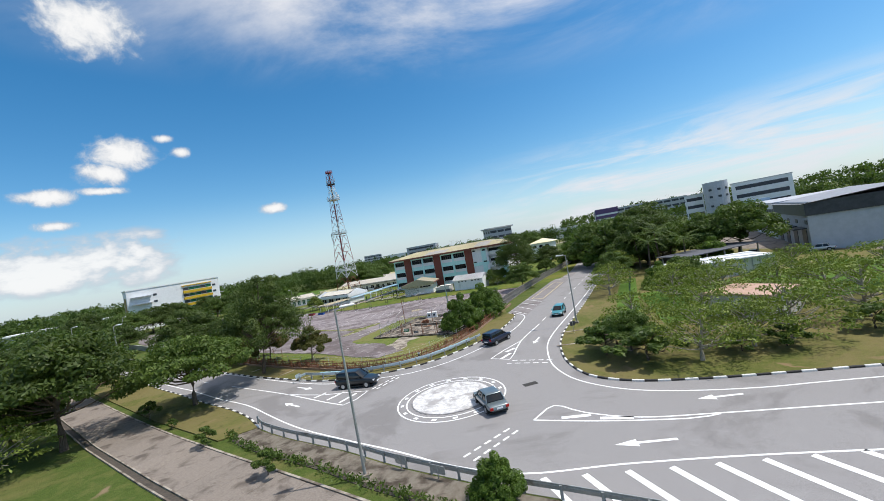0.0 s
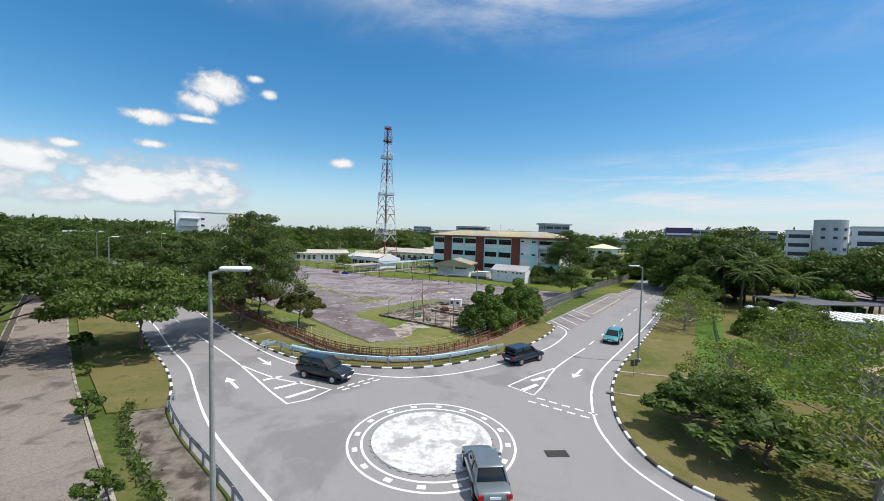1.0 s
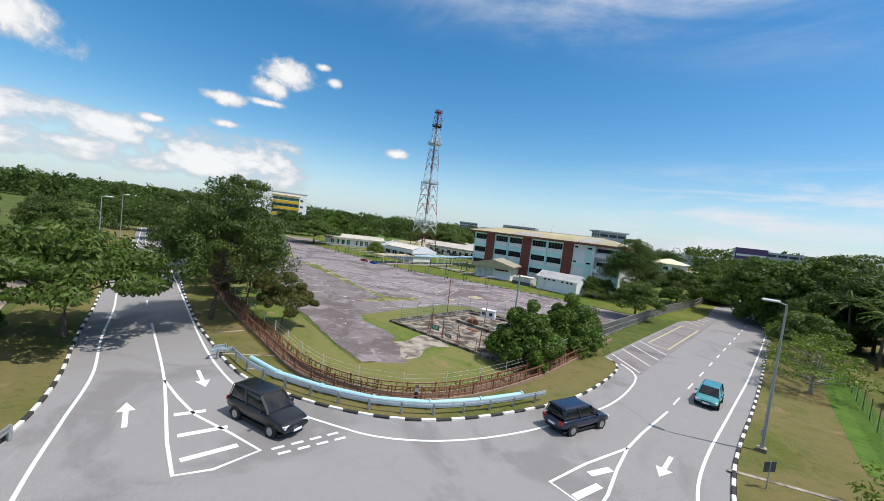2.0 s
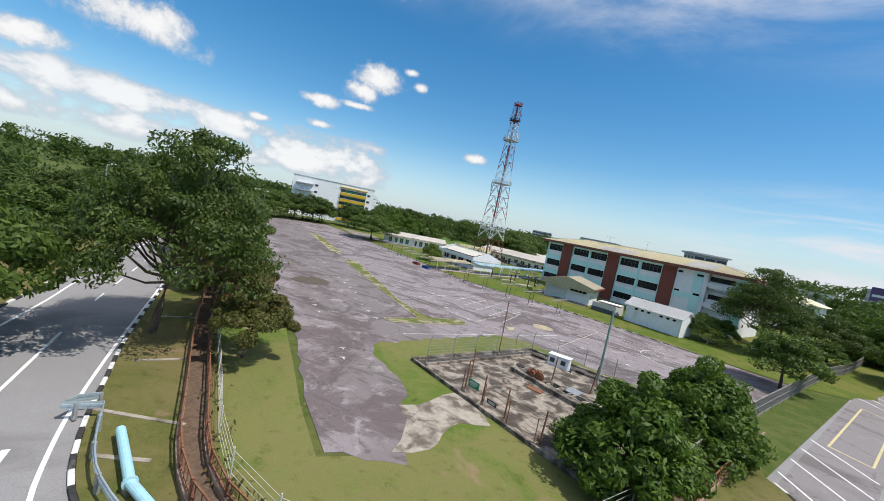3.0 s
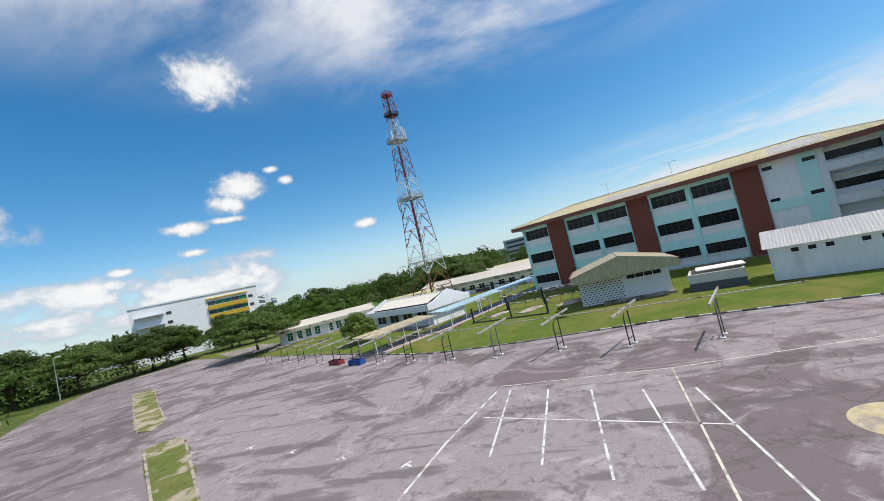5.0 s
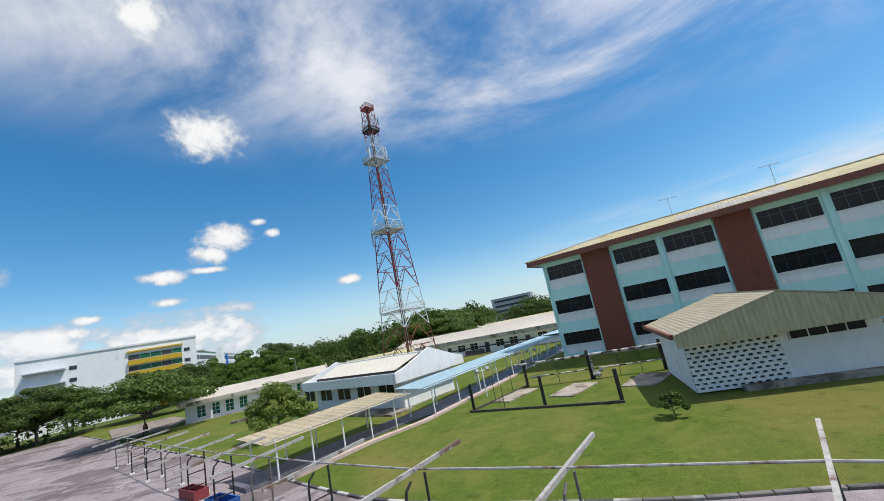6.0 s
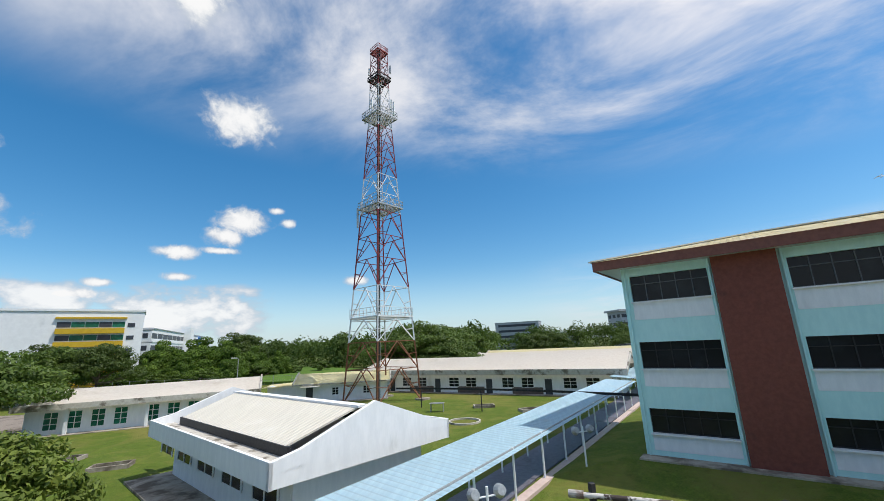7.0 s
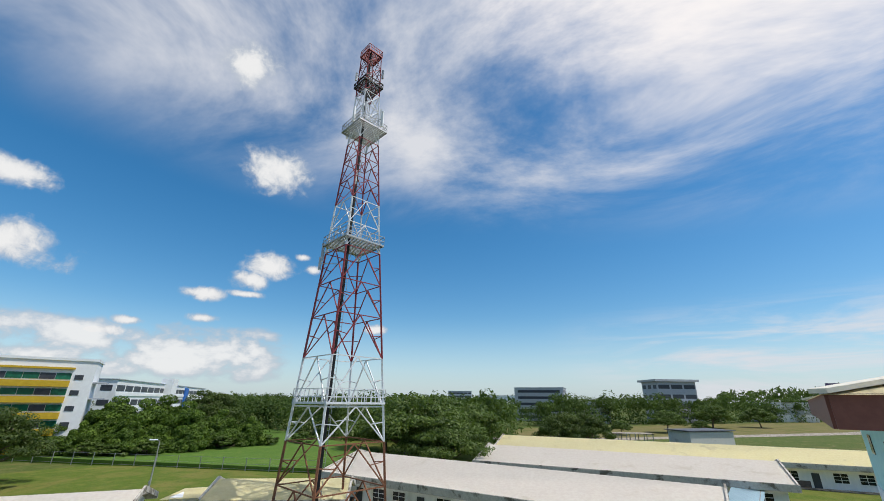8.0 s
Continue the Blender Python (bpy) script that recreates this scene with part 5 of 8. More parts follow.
cw_ang = math.degrees(math.atan2(9.4, 6.0))
bl_ang = math.degrees(math.atan2(39.8, 18.2))
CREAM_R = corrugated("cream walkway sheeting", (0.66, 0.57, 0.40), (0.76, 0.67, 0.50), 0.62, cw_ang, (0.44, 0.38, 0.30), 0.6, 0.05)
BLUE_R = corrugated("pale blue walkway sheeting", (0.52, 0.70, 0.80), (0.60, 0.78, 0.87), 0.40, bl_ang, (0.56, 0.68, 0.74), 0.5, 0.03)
covered_walk("covered_walk", (-40.3, 123.2), (-34.3, 132.6), 4.3, 2.3, CREAM_R, "covered walkway with ribbed cream sheeting on white posts", 5, 2.4)
covered_walk("covered_walk", (-32.6, 131.6), (-14.4, 171.4), 3.2, 2.6, BLUE_R, "covered walkway with pale blue sheeting on white posts", 12)
covered_walk("covered_walk", (-13.9, 172.6), (5.0, 213.0), 3.0, 2.75, BLUE_R, "covered walkway with pale blue sheeting between classroom rows", 8)
bm = bmesh.new()
band(bm, [Vector(p) for p in ((-40.8, 122.4, 0), (-37.0, 128.2, 0), (-34.4, 132.0, 0), (-32.3, 134.0, 0), (-14.3, 171.4, 0), (5.0, 213.0, 0))], 2.5, 0.02, G + 0.1)
setting("walk_paving", bm, plain("purple-grey walkway paving", (0.10, 0.095, 0.125), (0.15, 0.14, 0.17), (0.08, 0.07, 0.08), 4.0, 0.6, 0.6), "dark purple-grey paving under the covered walk", "paving")
bm = bmesh.new()
band(bm, [Vector(p) for p in ((-37.6, 122.6, 0), (-34.6, 127.4, 0), (-31.6, 131.0, 0), (-30.4, 133.6, 0), (-12.8, 170.8, 0))], 0.5, 0.02, G + 0.16)
setting("walk_edging", bm, plain("pink walkway edging", (0.48, 0.36, 0.33), (0.56, 0.44, 0.40), (0.3, 0.24, 0.22), 5.0, 0.6, 0.8), "pinkish concrete edging of the covered walk", "edging")

# store with vent blocks
SF = pose(-14.4, 126.2, -0.1, 0, 0, -8.5)
store = thing("pump_store", SF, "white store with cream gable roof and pierced vent blocks", "store")
SL, SD, SE, SR = 9.2, 7.4, 3.7, 5.2
for cx, cy, sx, sy in ((SL / 2 + 2.3, 0.12, SL - 4.6, 0.24), (SL / 2, SD - 0.12, SL, 0.24), (0.12, SD / 2, 0.24, SD - 0.5), (SL - 0.12, SD / 2, 0.24, SD - 0.5)):
    part("wall", boxes((cx, cy, (0.3 + SE) / 2, sx, sy, SE - 0.3)), WALLW, store)
# dark sheet behind the holes stands in for the shade inside the store
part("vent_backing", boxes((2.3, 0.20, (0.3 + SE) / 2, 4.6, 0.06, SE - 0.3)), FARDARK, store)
nr = 13
for r in range(nr + 1):
    part("vent_rail", boxes((2.3, 0.08, 0.4 + r * (SE - 0.5) / nr, 4.6, 0.16, 0.13)), WALLW, store)
block_h = (SE - 0.5) / nr
block_mesh = part("vent_block", boxes((0, 0, 0, 0.17, 0.15, block_h)), WALLW, store, m=pose(0.1, 0.08, 0.4 + block_h / 2))
for r in range(nr):
    for c in range(11 if r % 2 else 12):
        if r or c:
            ob = new("vent_block", block_mesh.data)
            ob.parent = store
            ob.matrix_basis = pose(0.1 + c * 0.40 + (0.20 if r % 2 else 0.0), 0.08, 0.4 + (r + 0.5) * block_h)
part("clerestory", boxes((6.8, -0.012, SE - 1.0, 3.5, 0.03, 0.42)), GLASS, store)
part("clerestory_bar", boxes(*[(5.1 + 0.85 * i, -0.03, SE - 1.0, 0.06, 0.05, 0.46) for i in range(5)]), WALLW, store)
part("plinth", boxes((SL / 2 + 1.2, -0.35, 0.36, SL - 2.0, 0.7, 0.3)), CONC, store, "mossy concrete plinth")
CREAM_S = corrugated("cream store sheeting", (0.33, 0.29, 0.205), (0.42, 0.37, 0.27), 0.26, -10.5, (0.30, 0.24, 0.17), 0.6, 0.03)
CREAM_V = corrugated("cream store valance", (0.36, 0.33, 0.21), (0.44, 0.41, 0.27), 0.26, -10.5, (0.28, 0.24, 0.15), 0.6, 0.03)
# the gable faces the car park: ridge runs to the back
bm = bmesh.new()
for xa in (-0.6, SL + 0.9):
    f = bm.faces.new([bm.verts.new(p) for p in ((xa, -1.5, SE + 0.12), (xa, SD + 0.9, SE + 0.12), (SL / 2, SD + 0.9, SR), (SL / 2, -1.5, SR))])
bmesh.ops.recalc_face_normals(bm, faces=bm.faces)
bmesh.ops.solidify(bm, geom=bm.faces[:], thickness=0.08)
part("roof", bm, CREAM_S, store)
bm = bmesh.new()
pts = [(-0.6, SE - 0.6), (SL + 0.9, SE - 0.6), (SL + 0.9, SE + 0.1), (SL / 2, SR - 0.02), (-0.6, SE + 0.1)]
a = [bm.verts.new((x, -1.48, z)) for x, z in pts]
b = [bm.verts.new((x, -1.40, z)) for x, z in pts]
bm.faces.new(a), bm.faces.new(b[::-1])
for i in range(5):
    bm.faces.new((a[i], b[i], b[(i + 1) % 5], a[(i + 1) % 5]))
bmesh.ops.recalc_face_normals(bm, faces=bm.faces)
part("gable_valance", bm, CREAM_V, store, "ribbed cream gable sheeting")
for x in (-0.7, SL + 1.0):
    part("gutter", boxes((x, SD / 2 - 0.1, SE, 0.2, SD + 2.0, 0.26)), FASCIA, store)

# walled tank pen and white shed
TF = pose(-4.4, 122.4, 0, 0, 0, -22.0)
pen = thing("tank_pen", TF, "grey pierced-block tank pen with a sheet cover", "tank pen")
part("wall", boxes((2.2, 0.1, 0.9, 4.6, 0.2, 1.8), (2.2, 3.4, 0.9, 4.6, 0.2, 1.8), (0.0, 1.75, 0.9, 0.2, 3.1, 1.8), (4.4, 1.75, 0.9, 0.2, 3.1, 1.8)), BLOCK, pen)
part("dado", boxes((2.2, -0.02, 0.55, 4.64, 0.06, 0.8)), plain("dark damp render", (0.07, 0.075, 0.09), (0.11, 0.115, 0.13), None), pen)
part("cover", boxes((2.6, 1.9, 2.05, 4.0, 2.6, 0.08, 4)), ROOF_W, pen, "pale corrugated cover")
AF = pose(1.4, 119.5, 0, 0, 0, -28.5)
shed = thing("white_shed", AF, "long white shed with a bright corrugated roof", "shed")
AL, AD, AE, AR = 9.2, 4.6, 3.15, 4.5
part("wall", boxes((AL / 2, 0.1, (0.2 + AE) / 2, AL, 0.2, AE - 0.2), (AL / 2, AD - 0.1, (0.2 + AE) / 2, AL, 0.2, AE - 0.2)), WALLW, shed)
for x in (0.0, AL):
    part("gable_wall", gable(bmesh.new(), x, 0, AD, 0.2, AE, AR - 0.1, 0.2), WALLW, shed)
ROOF_WHITE = corrugated("bright white roof sheeting", (0.72, 0.71, 0.71), (0.80, 0.79, 0.79), 0.25, -28.5, (0.66, 0.64, 0.62))
part("roof", prism_roof(bmesh.new(), 0, AL, 0, AD, AE, AR, 0.45, 0.06), ROOF_WHITE, shed)
for x in (1.7, 2.8, 3.9, 6.0, 7.1, 8.1):
    part("vent", boxes((x, -0.012, AE - 0.45, 0.5, 0.03, 0.34)), GLASS, shed)

# ---- lattice mast ----
MC = (-44.3, 176.4)
mast = thing("radio_mast", pose(MC[0], MC[1], 0, 0, 0, -78.0 + 45.0), "tall red and white lattice radio mast with platforms", "radio mast")
LEVELS = [G] + [round(1.015 * z, 2) for z in (4.4, 8.0, 11.0, 15.4, 19.4, 22.8, 26.4, 29.2, 32.2, 35.0, 37.8, 40.4, 43.0, 45.4, 47.8, 50.2, 52.4, 54.6)]


def mast_half(z):
    for (za, wa), (zb, wb) in zip(((G, 3.75), (28.5, 2.0), (44.6, 1.15)), ((28.5, 2.0), (44.6, 1.15), (55.5, 0.95))):
        if z <= zb:
            return wa + (wb - wa) * (z - za) / (zb - za)
    return 0.95


def mast_paint(z):
    return RUST if z < 5 else TOWERW if z < 15 else TOWERR if z < 24 else TOWERW if z < 30 else TOWERR if z < 40 else TOWERW if z < 47 else TOWERR


CORNERS = ((1, 1), (-1, 1), (-1, -1), (1, -1))
for za, zb in zip(LEVELS[:-1], LEVELS[1:]):
    ha, hb, pm = mast_half(za), mast_half(zb), mast_paint(za)
    thick = 0.20 - 0.10 * za / 57
    for i, (cx, cy) in enumerate(CORNERS):
        dx, dy = CORNERS[(i + 1) % 4]
        part("leg", beam(bmesh.new(), (cx * ha, cy * ha, za), (cx * hb, cy * hb, zb), thick), pm, mast)
        mid = (Vector((cx * hb, cy * hb, zb)) + Vector((dx * hb, dy * hb, zb))) / 2
        bm = bmesh.new()
        if za < 42:
            beam(bm, (cx * ha, cy * ha, za), mid, thick * 0.55)
            beam(bm, (dx * ha, dy * ha, za), mid, thick * 0.55)
            lo = Vector((cx * ha, cy * ha, za)).lerp(mid, 0.5)
            beam(bm, lo, Vector((cx * ha, cy * ha, za)).lerp(Vector((cx * hb, cy * hb, zb)), 0.55), thick * 0.4)
            lo = Vector((dx * ha, dy * ha, za)).lerp(mid, 0.5)
            beam(bm, lo, Vector((dx * ha, dy * ha, za)).lerp(Vector((dx * hb, dy * hb, zb)), 0.55), thick * 0.4)
        else:
            beam(bm, (cx * ha, cy * ha, za), (dx * hb, dy * hb, zb), thick * 0.6)
            beam(bm, (dx * ha, dy * ha, za), (cx * hb, cy * hb, zb), thick * 0.6)
        part("brace", bm, pm, mast)
        part("strut", beam(bmesh.new(), (cx * hb, cy * hb, zb), (dx * hb, dy * hb, zb), thick * 0.5), pm, mast)
# ladder and feeder cables up the near leg
def up_leg(inset, off, skew):
    return [(mast_half(z) - inset + off, -mast_half(z) + inset + off * skew, z) for z in LEVELS]


for k in range(9):
    part("feeder_cable", tube(bmesh.new(), up_leg(0.45, (-0.42 + 0.09 * k) * 0.4, 1.0), 0.06, 5), BLACK, mast, "black feeder cable")
for side in (-0.2, 0.2):
    part("ladder_rail", tube(bmesh.new(), up_leg(0.75, side, 1.0), 0.05, 5), GALV, mast)
rungs = bmesh.new()
for k in range(160):
    z = 1.2 + 0.35 * k
    if z > 54.6:
        break
    h = mast_half(z) - 0.75
    beam(rungs, (h - 0.2, -h - 0.2, z), (h + 0.2, -h + 0.2, z), 0.025)
tagged(part("ladder_rung", rungs, GALV, mast), kind="stuff")


def platform(z, half, pm, rail_h=1.0):
    edge_ = bmesh.new()
    for s in (-1, 1):
        box(edge_, 0, s * half, z - 0.05, half * 2, 0.1, 0.18)
        box(edge_, s * half, 0, z - 0.05, 0.1, half * 2, 0.18)
    deck = part("platform_deck", edge_, pm, mast, "open grating platform deck")
    slat = mesh_of(boxes((0, 0, 0, half * 2 / 14 * 0.6, half * 2, 0.05)), "slat", pm)
    for k in range(14):
        ob = new("slat", slat)
        ob.parent = deck
        ob.matrix_basis = pose(-half + half * 2 * (k + 0.5) / 14, 0, z)
    for s, ax in ((-1, 0), (1, 0), (-1, 1), (1, 1)):
        r = bmesh.new()
        for h in (0.5, rail_h):
            p, q = (-half, s * half, z + h), (half, s * half, z + h)
            if ax:
                p, q = (p[1], p[0], p[2]), (q[1], q[0], q[2])
            beam(r, p, q, 0.06)
        for k in range(9):
            p = (-half + half * k / 4, s * half)
            if ax:
                p = p[::-1]
            beam(r, (*p, z), (*p, z + rail_h), 0.05)
        part("platform_rail", r, pm, mast)


platform(11.5, mast_half(11.5) + 0.12, TOWERW, 1.2)
platform(27.8, mast_half(27.8) + 0.35, GALV)
platform(43.0, mast_half(43.0) + 0.75, GALV)
platform(50.0, mast_half(50.0) + 0.3, BLACK, 0.6)
platform(55.3, 1.05, TOWERR, 0.9)
for ang, z, r, h, pm in ((20, 44.2, 2.6, 2.3, WALLW), (45, 45.2, 1.9, 2.6, WALLW), (140, 44.0, 2.9, 2.1, WALLW), (200, 44.0, 2.7, 2.1, WALLW), (290, 44.2, 2.2, 2.3, WALLW), (325, 45.0, 1.8, 2.4, GALV), (215, 27.2, 3.6, 2.2, GALV), (230, 25.6, 3.4, 1.4, GALV), (30, 51.8, 1.9, 1.4, GALV), (250, 51.2, 1.7, 1.3, GALV), (160, 51.6, 1.8, 1.5, GALV), (315, 35.5, 1.75, 1.8, WALLW)):
    c, s = math.cos(radians(ang)), math.sin(radians(ang))
    an = part("antenna", boxes((r * c, r * s, z, 0.28, 0.16, h, ang)), pm, mast, "slim panel antenna")
    part("bracket", beam(bmesh.new(), (0.9 * c, 0.9 * s, z), (r * c, r * s, z), 0.07), GALV, mast)
for (cx, cy) in CORNERS:
    pad = thing("mast_footing", mast.matrix_basis @ pose(cx * 3.9, cy * 3.9, G), "square concrete footing under a mast leg", "footing", "mast footings")
    part("block", boxes((0, 0, 0.08, 1.5, 1.5, 0.3)), CONC, pad)

# ---- trees ----
def leaf_quads(centres, outward, size, rng, flatten=0.35):
    """Small folded leaf sprays: one bent quad each, facing roughly outward and up."""
    n = len(centres)
    nrm = outward + rng.normal(0, 0.55, (n, 3)) + np.array([0, 0, flatten])
    nrm /= np.linalg.norm(nrm, axis=1)[:, None] + 1e-9
    ref = rng.normal(0, 1, (n, 3))
    t = np.cross(nrm, ref)
    t /= np.linalg.norm(t, axis=1)[:, None] + 1e-9
    b = np.cross(nrm, t)
    s = size * rng.uniform(0.6, 1.4, n)[:, None]
    v = np.empty((n, 4, 3))
    v[:, 0] = centres - t * s
    v[:, 1] = centres - b * s * 0.42 - nrm * s * 0.12
    v[:, 2] = centres + t * s - nrm * s * 0.25
    v[:, 3] = centres + b * s * 0.42 - nrm * s * 0.12
    return v.reshape(-1, 3)


def quads_mesh(name, verts, mat_):
    n = len(verts) // 4
    me = bpy.data.meshes.new(name)
    me.vertices.add(len(verts))
    me.vertices.foreach_set("co", verts.astype(np.float32).ravel())
    me.loops.add(4 * n)
    me.loops.foreach_set("vertex_index", np.arange(4 * n, dtype=np.int32))
    me.polygons.add(n)
    me.polygons.foreach_set("loop_start", np.arange(0, 4 * n, 4, dtype=np.int32))
    me.polygons.foreach_set("loop_total", np.full(n, 4, dtype=np.int32))
    me.update()
    me.materials.append(mat_)
    return me


def limb(bm_, pts, r0, r1, seg=7):
    """A tapered bent limb along pts."""
    rings = []
    for i, p in enumerate(pts):
        t = (pts[min(i + 1, len(pts) - 1)] - pts[max(i - 1, 0)]).normalized()
        q = t.to_track_quat("Z", "Y").to_matrix()
        r = r0 + (r1 - r0) * i / (len(pts) - 1)
        rings.append([bm_.verts.new(p + q @ Vector((r * math.cos(6.2832 * k / seg), r * math.sin(6.2832 * k / seg), 0))) for k in range(seg)])
    for a, b in zip(rings[:-1], rings[1:]):
        for k in range(seg):
            bm_.faces.new((a[k], a[(k + 1) % seg], b[(k + 1) % seg], b[k]))
    bm_.faces.new(rings[-1])


def make_tree(name, label, seed, height, radius, trunk_h, leaves, leaf_size, leaf_mat, bark_mat, clumps=26, flat_top=0.6, trunk_r=0.18, open_=0.5, low=0.35, rise=0.55):
    """A tree at the origin: trunk, limbs that end in clumps, and a crown of leaf sprays with gaps."""
    rng = np.random.default_rng(seed)
    rd = random.Random(seed)
    top = thing(name, pose(0, 0, 0), label, "tree")
    trunk = bmesh.new()
    lean_ = Vector((rd.uniform(-0.12, 0.12), rd.uniform(-0.12, 0.12), 0)) * trunk_h
    fork = Vector((0, 0, trunk_h)) + lean_
    leader = fork + Vector((rd.uniform(-0.1, 0.1) * radius, rd.uniform(-0.1, 0.1) * radius, (height - trunk_h) * rise))
    limb(trunk, [Vector((0, 0, -0.1)), Vector((0, 0, 0.15)), lean_ * 0.4 + Vector((0.04, 0, trunk_h * 0.5)), fork, fork.lerp(leader, 0.5) + Vector((rd.uniform(-0.2, 0.2), rd.uniform(-0.2, 0.2), 0)), leader], trunk_r * 1.35, trunk_r * 0.3, 9)
    ends = []
    for k in range(clumps):
        a = k * 2.399 + rd.uniform(-0.3, 0.3)
        rr = radius * math.sqrt((k + 0.6) / clumps) * rd.uniform(0.8, 1.08)
        dome = 1 - (rr / radius) ** 2 * (1 - low)
        zz = trunk_h + (height - trunk_h) * (low * 0.3 + (0.97 - low * 0.3) * max(0.12, dome) * rd.uniform(0.25, 1.0) ** 0.6) * 0.95
        ends.append(Vector((rr * math.cos(a), rr * math.sin(a), zz)) + lean_)
    limbs = bmesh.new()
    for k, e in enumerate(ends):
        if k % 2 == 0 or radius < 2:
            share = max(0.0, min(1.0, (e.z - trunk_h) / max(0.1, (height - trunk_h)) - 0.2 + rd.uniform(-0.12, 0.08)))
            start = fork.lerp(leader, min(1.0, share / max(0.05, rise)))
            m1 = start.lerp(e, 0.35) + Vector((rd.uniform(-0.2, 0.2), rd.uniform(-0.2, 0.2), -0.06 * (e - start).length))
            m2 = start.lerp(e, 0.72) + Vector((rd.uniform(-0.25, 0.25), rd.uniform(-0.25, 0.25), rd.uniform(-0.1, 0.2)))
            limb(limbs, [start - Vector((0, 0, 0.1)), m1, m2, e], trunk_r * rd.uniform(0.28, 0.5), 0.02, 6)
    part("trunk", trunk, bark_mat, top)
    part("limb", limbs, bark_mat, top)
    cs, outs = [], []
    per = leaves // len(ends)
    for e in ends:
        cr = radius * rd.uniform(0.16, 0.36)
        d = rng.normal(0, 1, (per, 3))
        d /= np.linalg.norm(d, axis=1)[:, None]
        shell = rng.uniform(open_, 1.0, per)[:, None] ** 0.6
        p = np.array(e) + d * shell * np.array([cr * rd.uniform(0.75, 1.3), cr * rd.uniform(0.75, 1.3), cr * flat_top * rd.uniform(0.7, 1.25)])
        cs.append(p), outs.append(d)
    cs, outs = np.concatenate(cs), np.concatenate(outs)
    keep = cs[:, 2] > 0.25
    crown = new("crown", quads_mesh("crown", leaf_quads(cs[keep], outs[keep], leaf_size, rng), leaf_mat))
    crown.parent = top
    return top


def plant(proto, x, y, scale, turn, z=0.0, label="", group="", sx=1.0, tip=(0.0, 0.0)):
    tilted = Matrix(((1, 0, tip[0], 0), (0, 1, tip[1], 0), (0, 0, 1, 0), (0, 0, 0, 1)))
    ob = copy_thing(proto, pose(x, y, z) @ tilted @ pose(0, 0, 0, 0, 0, turn) @ Matrix.Diagonal((scale * sx, scale * sx, scale, 1)))
    if label:
        tagged(ob, label=label)
    if group:
        tagged(ob, group=group)
    return ob


spread = make_tree("shade_tree", "broad dark green shade tree with a forked trunk", 11, 9.0, 5.0, 2.6, 21000, 0.17, LEAF, BARK, 62, 0.5, 0.24, 0.4, 0.22, 0.7)
round_ = make_tree("round_tree", "dense round mango tree with bright new leaves", 5, 6.2, 3.3, 0.55, 24000, 0.165, LEAFB, BARK, 70, 0.85, 0.17, 0.6, 0.0, 0.6)
feather = make_tree("feathery_tree", "thin feathery yellow-green tree with pale bare limbs", 23, 5.6, 3.9, 1.0, 2500, 0.14, LEAFF, BARKP, 46, 0.28, 0.17, 0.3, 0.12, 0.7)
mid_ = make_tree("field_tree", "mid-green roadside tree with a loose crown", 31, 7.0, 3.8, 2.0, 15000, 0.17, LEAFM, BARK, 52, 0.6, 0.17, 0.4, 0.2, 0.7)
shrub = make_tree("shrub", "leafy green shrub beside the path", 41, 2.0, 1.0, 0.4, 1800, 0.12, LEAFM, BARK, 12, 0.8, 0.05, 0.4)
red_ = make_tree("fence_tree", "low tree with yellowing reddish leaves", 52, 5.6, 2.9, 1.0, 15000, 0.13, LEAFR, BARK, 22, 0.7, 0.13, 0.5)
wide = make_tree("rain_tree", "wide flat-crowned green rain tree", 67, 8.5, 7.5, 2.6, 20000, 0.24, LEAFM, BARK, 66, 0.42, 0.3, 0.45, 0.3, 0.5)
tall = make_tree("tall_tree", "tall irregular dark shade tree", 77, 14.6, 6.2, 3.6, 38000, 0.15, LEAF, BARK, 110, 0.5, 0.26, 0.35, 0.12, 0.8)


def make_palm(name, label, seed, height):
    """A palm: ringed slim trunk and drooping feather fronds made of narrow leaflets."""
    rng = np.random.default_rng(seed)
    top = thing(name, pose(0, 0, 0), label, "palm")
    trunk = bmesh.new()
    limb(trunk, [Vector((0, 0, -0.1)), Vector((0.1, 0, height * 0.4)), Vector((0.35, 0.1, height * 0.75)), Vector((0.5, 0.1, height))], 0.2, 0.12, 8)
    part("trunk", trunk, BARK, top)
    vs = []
    for k in range(30):
        a, rise = k * 2.4, rng.uniform(-0.3, 1.2)
        ln = rng.uniform(3.2, 4.3)
        for s_ in np.linspace(0.08, 1, 26):
            r_ = ln * s_ * (1 - 0.15 * s_)
            p = np.array([0.5 + r_ * math.cos(a), 0.1 + r_ * math.sin(a), height + rise * ln * s_ * 0.8 - 1.9 * s_ * s_ * (1.1 - 0.4 * rise)])
            out = np.array([math.cos(a), math.sin(a), -0.5 * s_])
            side = np.array([-math.sin(a), math.cos(a), -0.35])
            for sg in (-1, 1):
                w = (side * np.array([sg, sg, 1]) + out * 0.5) * 0.62 * (1 - 0.55 * s_)
                vs += [p, p + w * 0.5 + out * 0.05, p + w, p + w * 0.5 - out * 0.05]
    crown = new("crown", quads_mesh("crown", np.array(vs), LEAFM))
    crown.parent = top
    return top


palm = make_palm("coconut_palm", "slim coconut palm with drooping fronds", 91, 7.4)
# the first of each kind is planted too
def settle_first(proto, x, y, scale, turn, z=0.0):
    proto.matrix_basis = pose(x, y, z, 0, 0, turn) @ Matrix.Diagonal((scale, scale, scale, 1))


V = 0.11
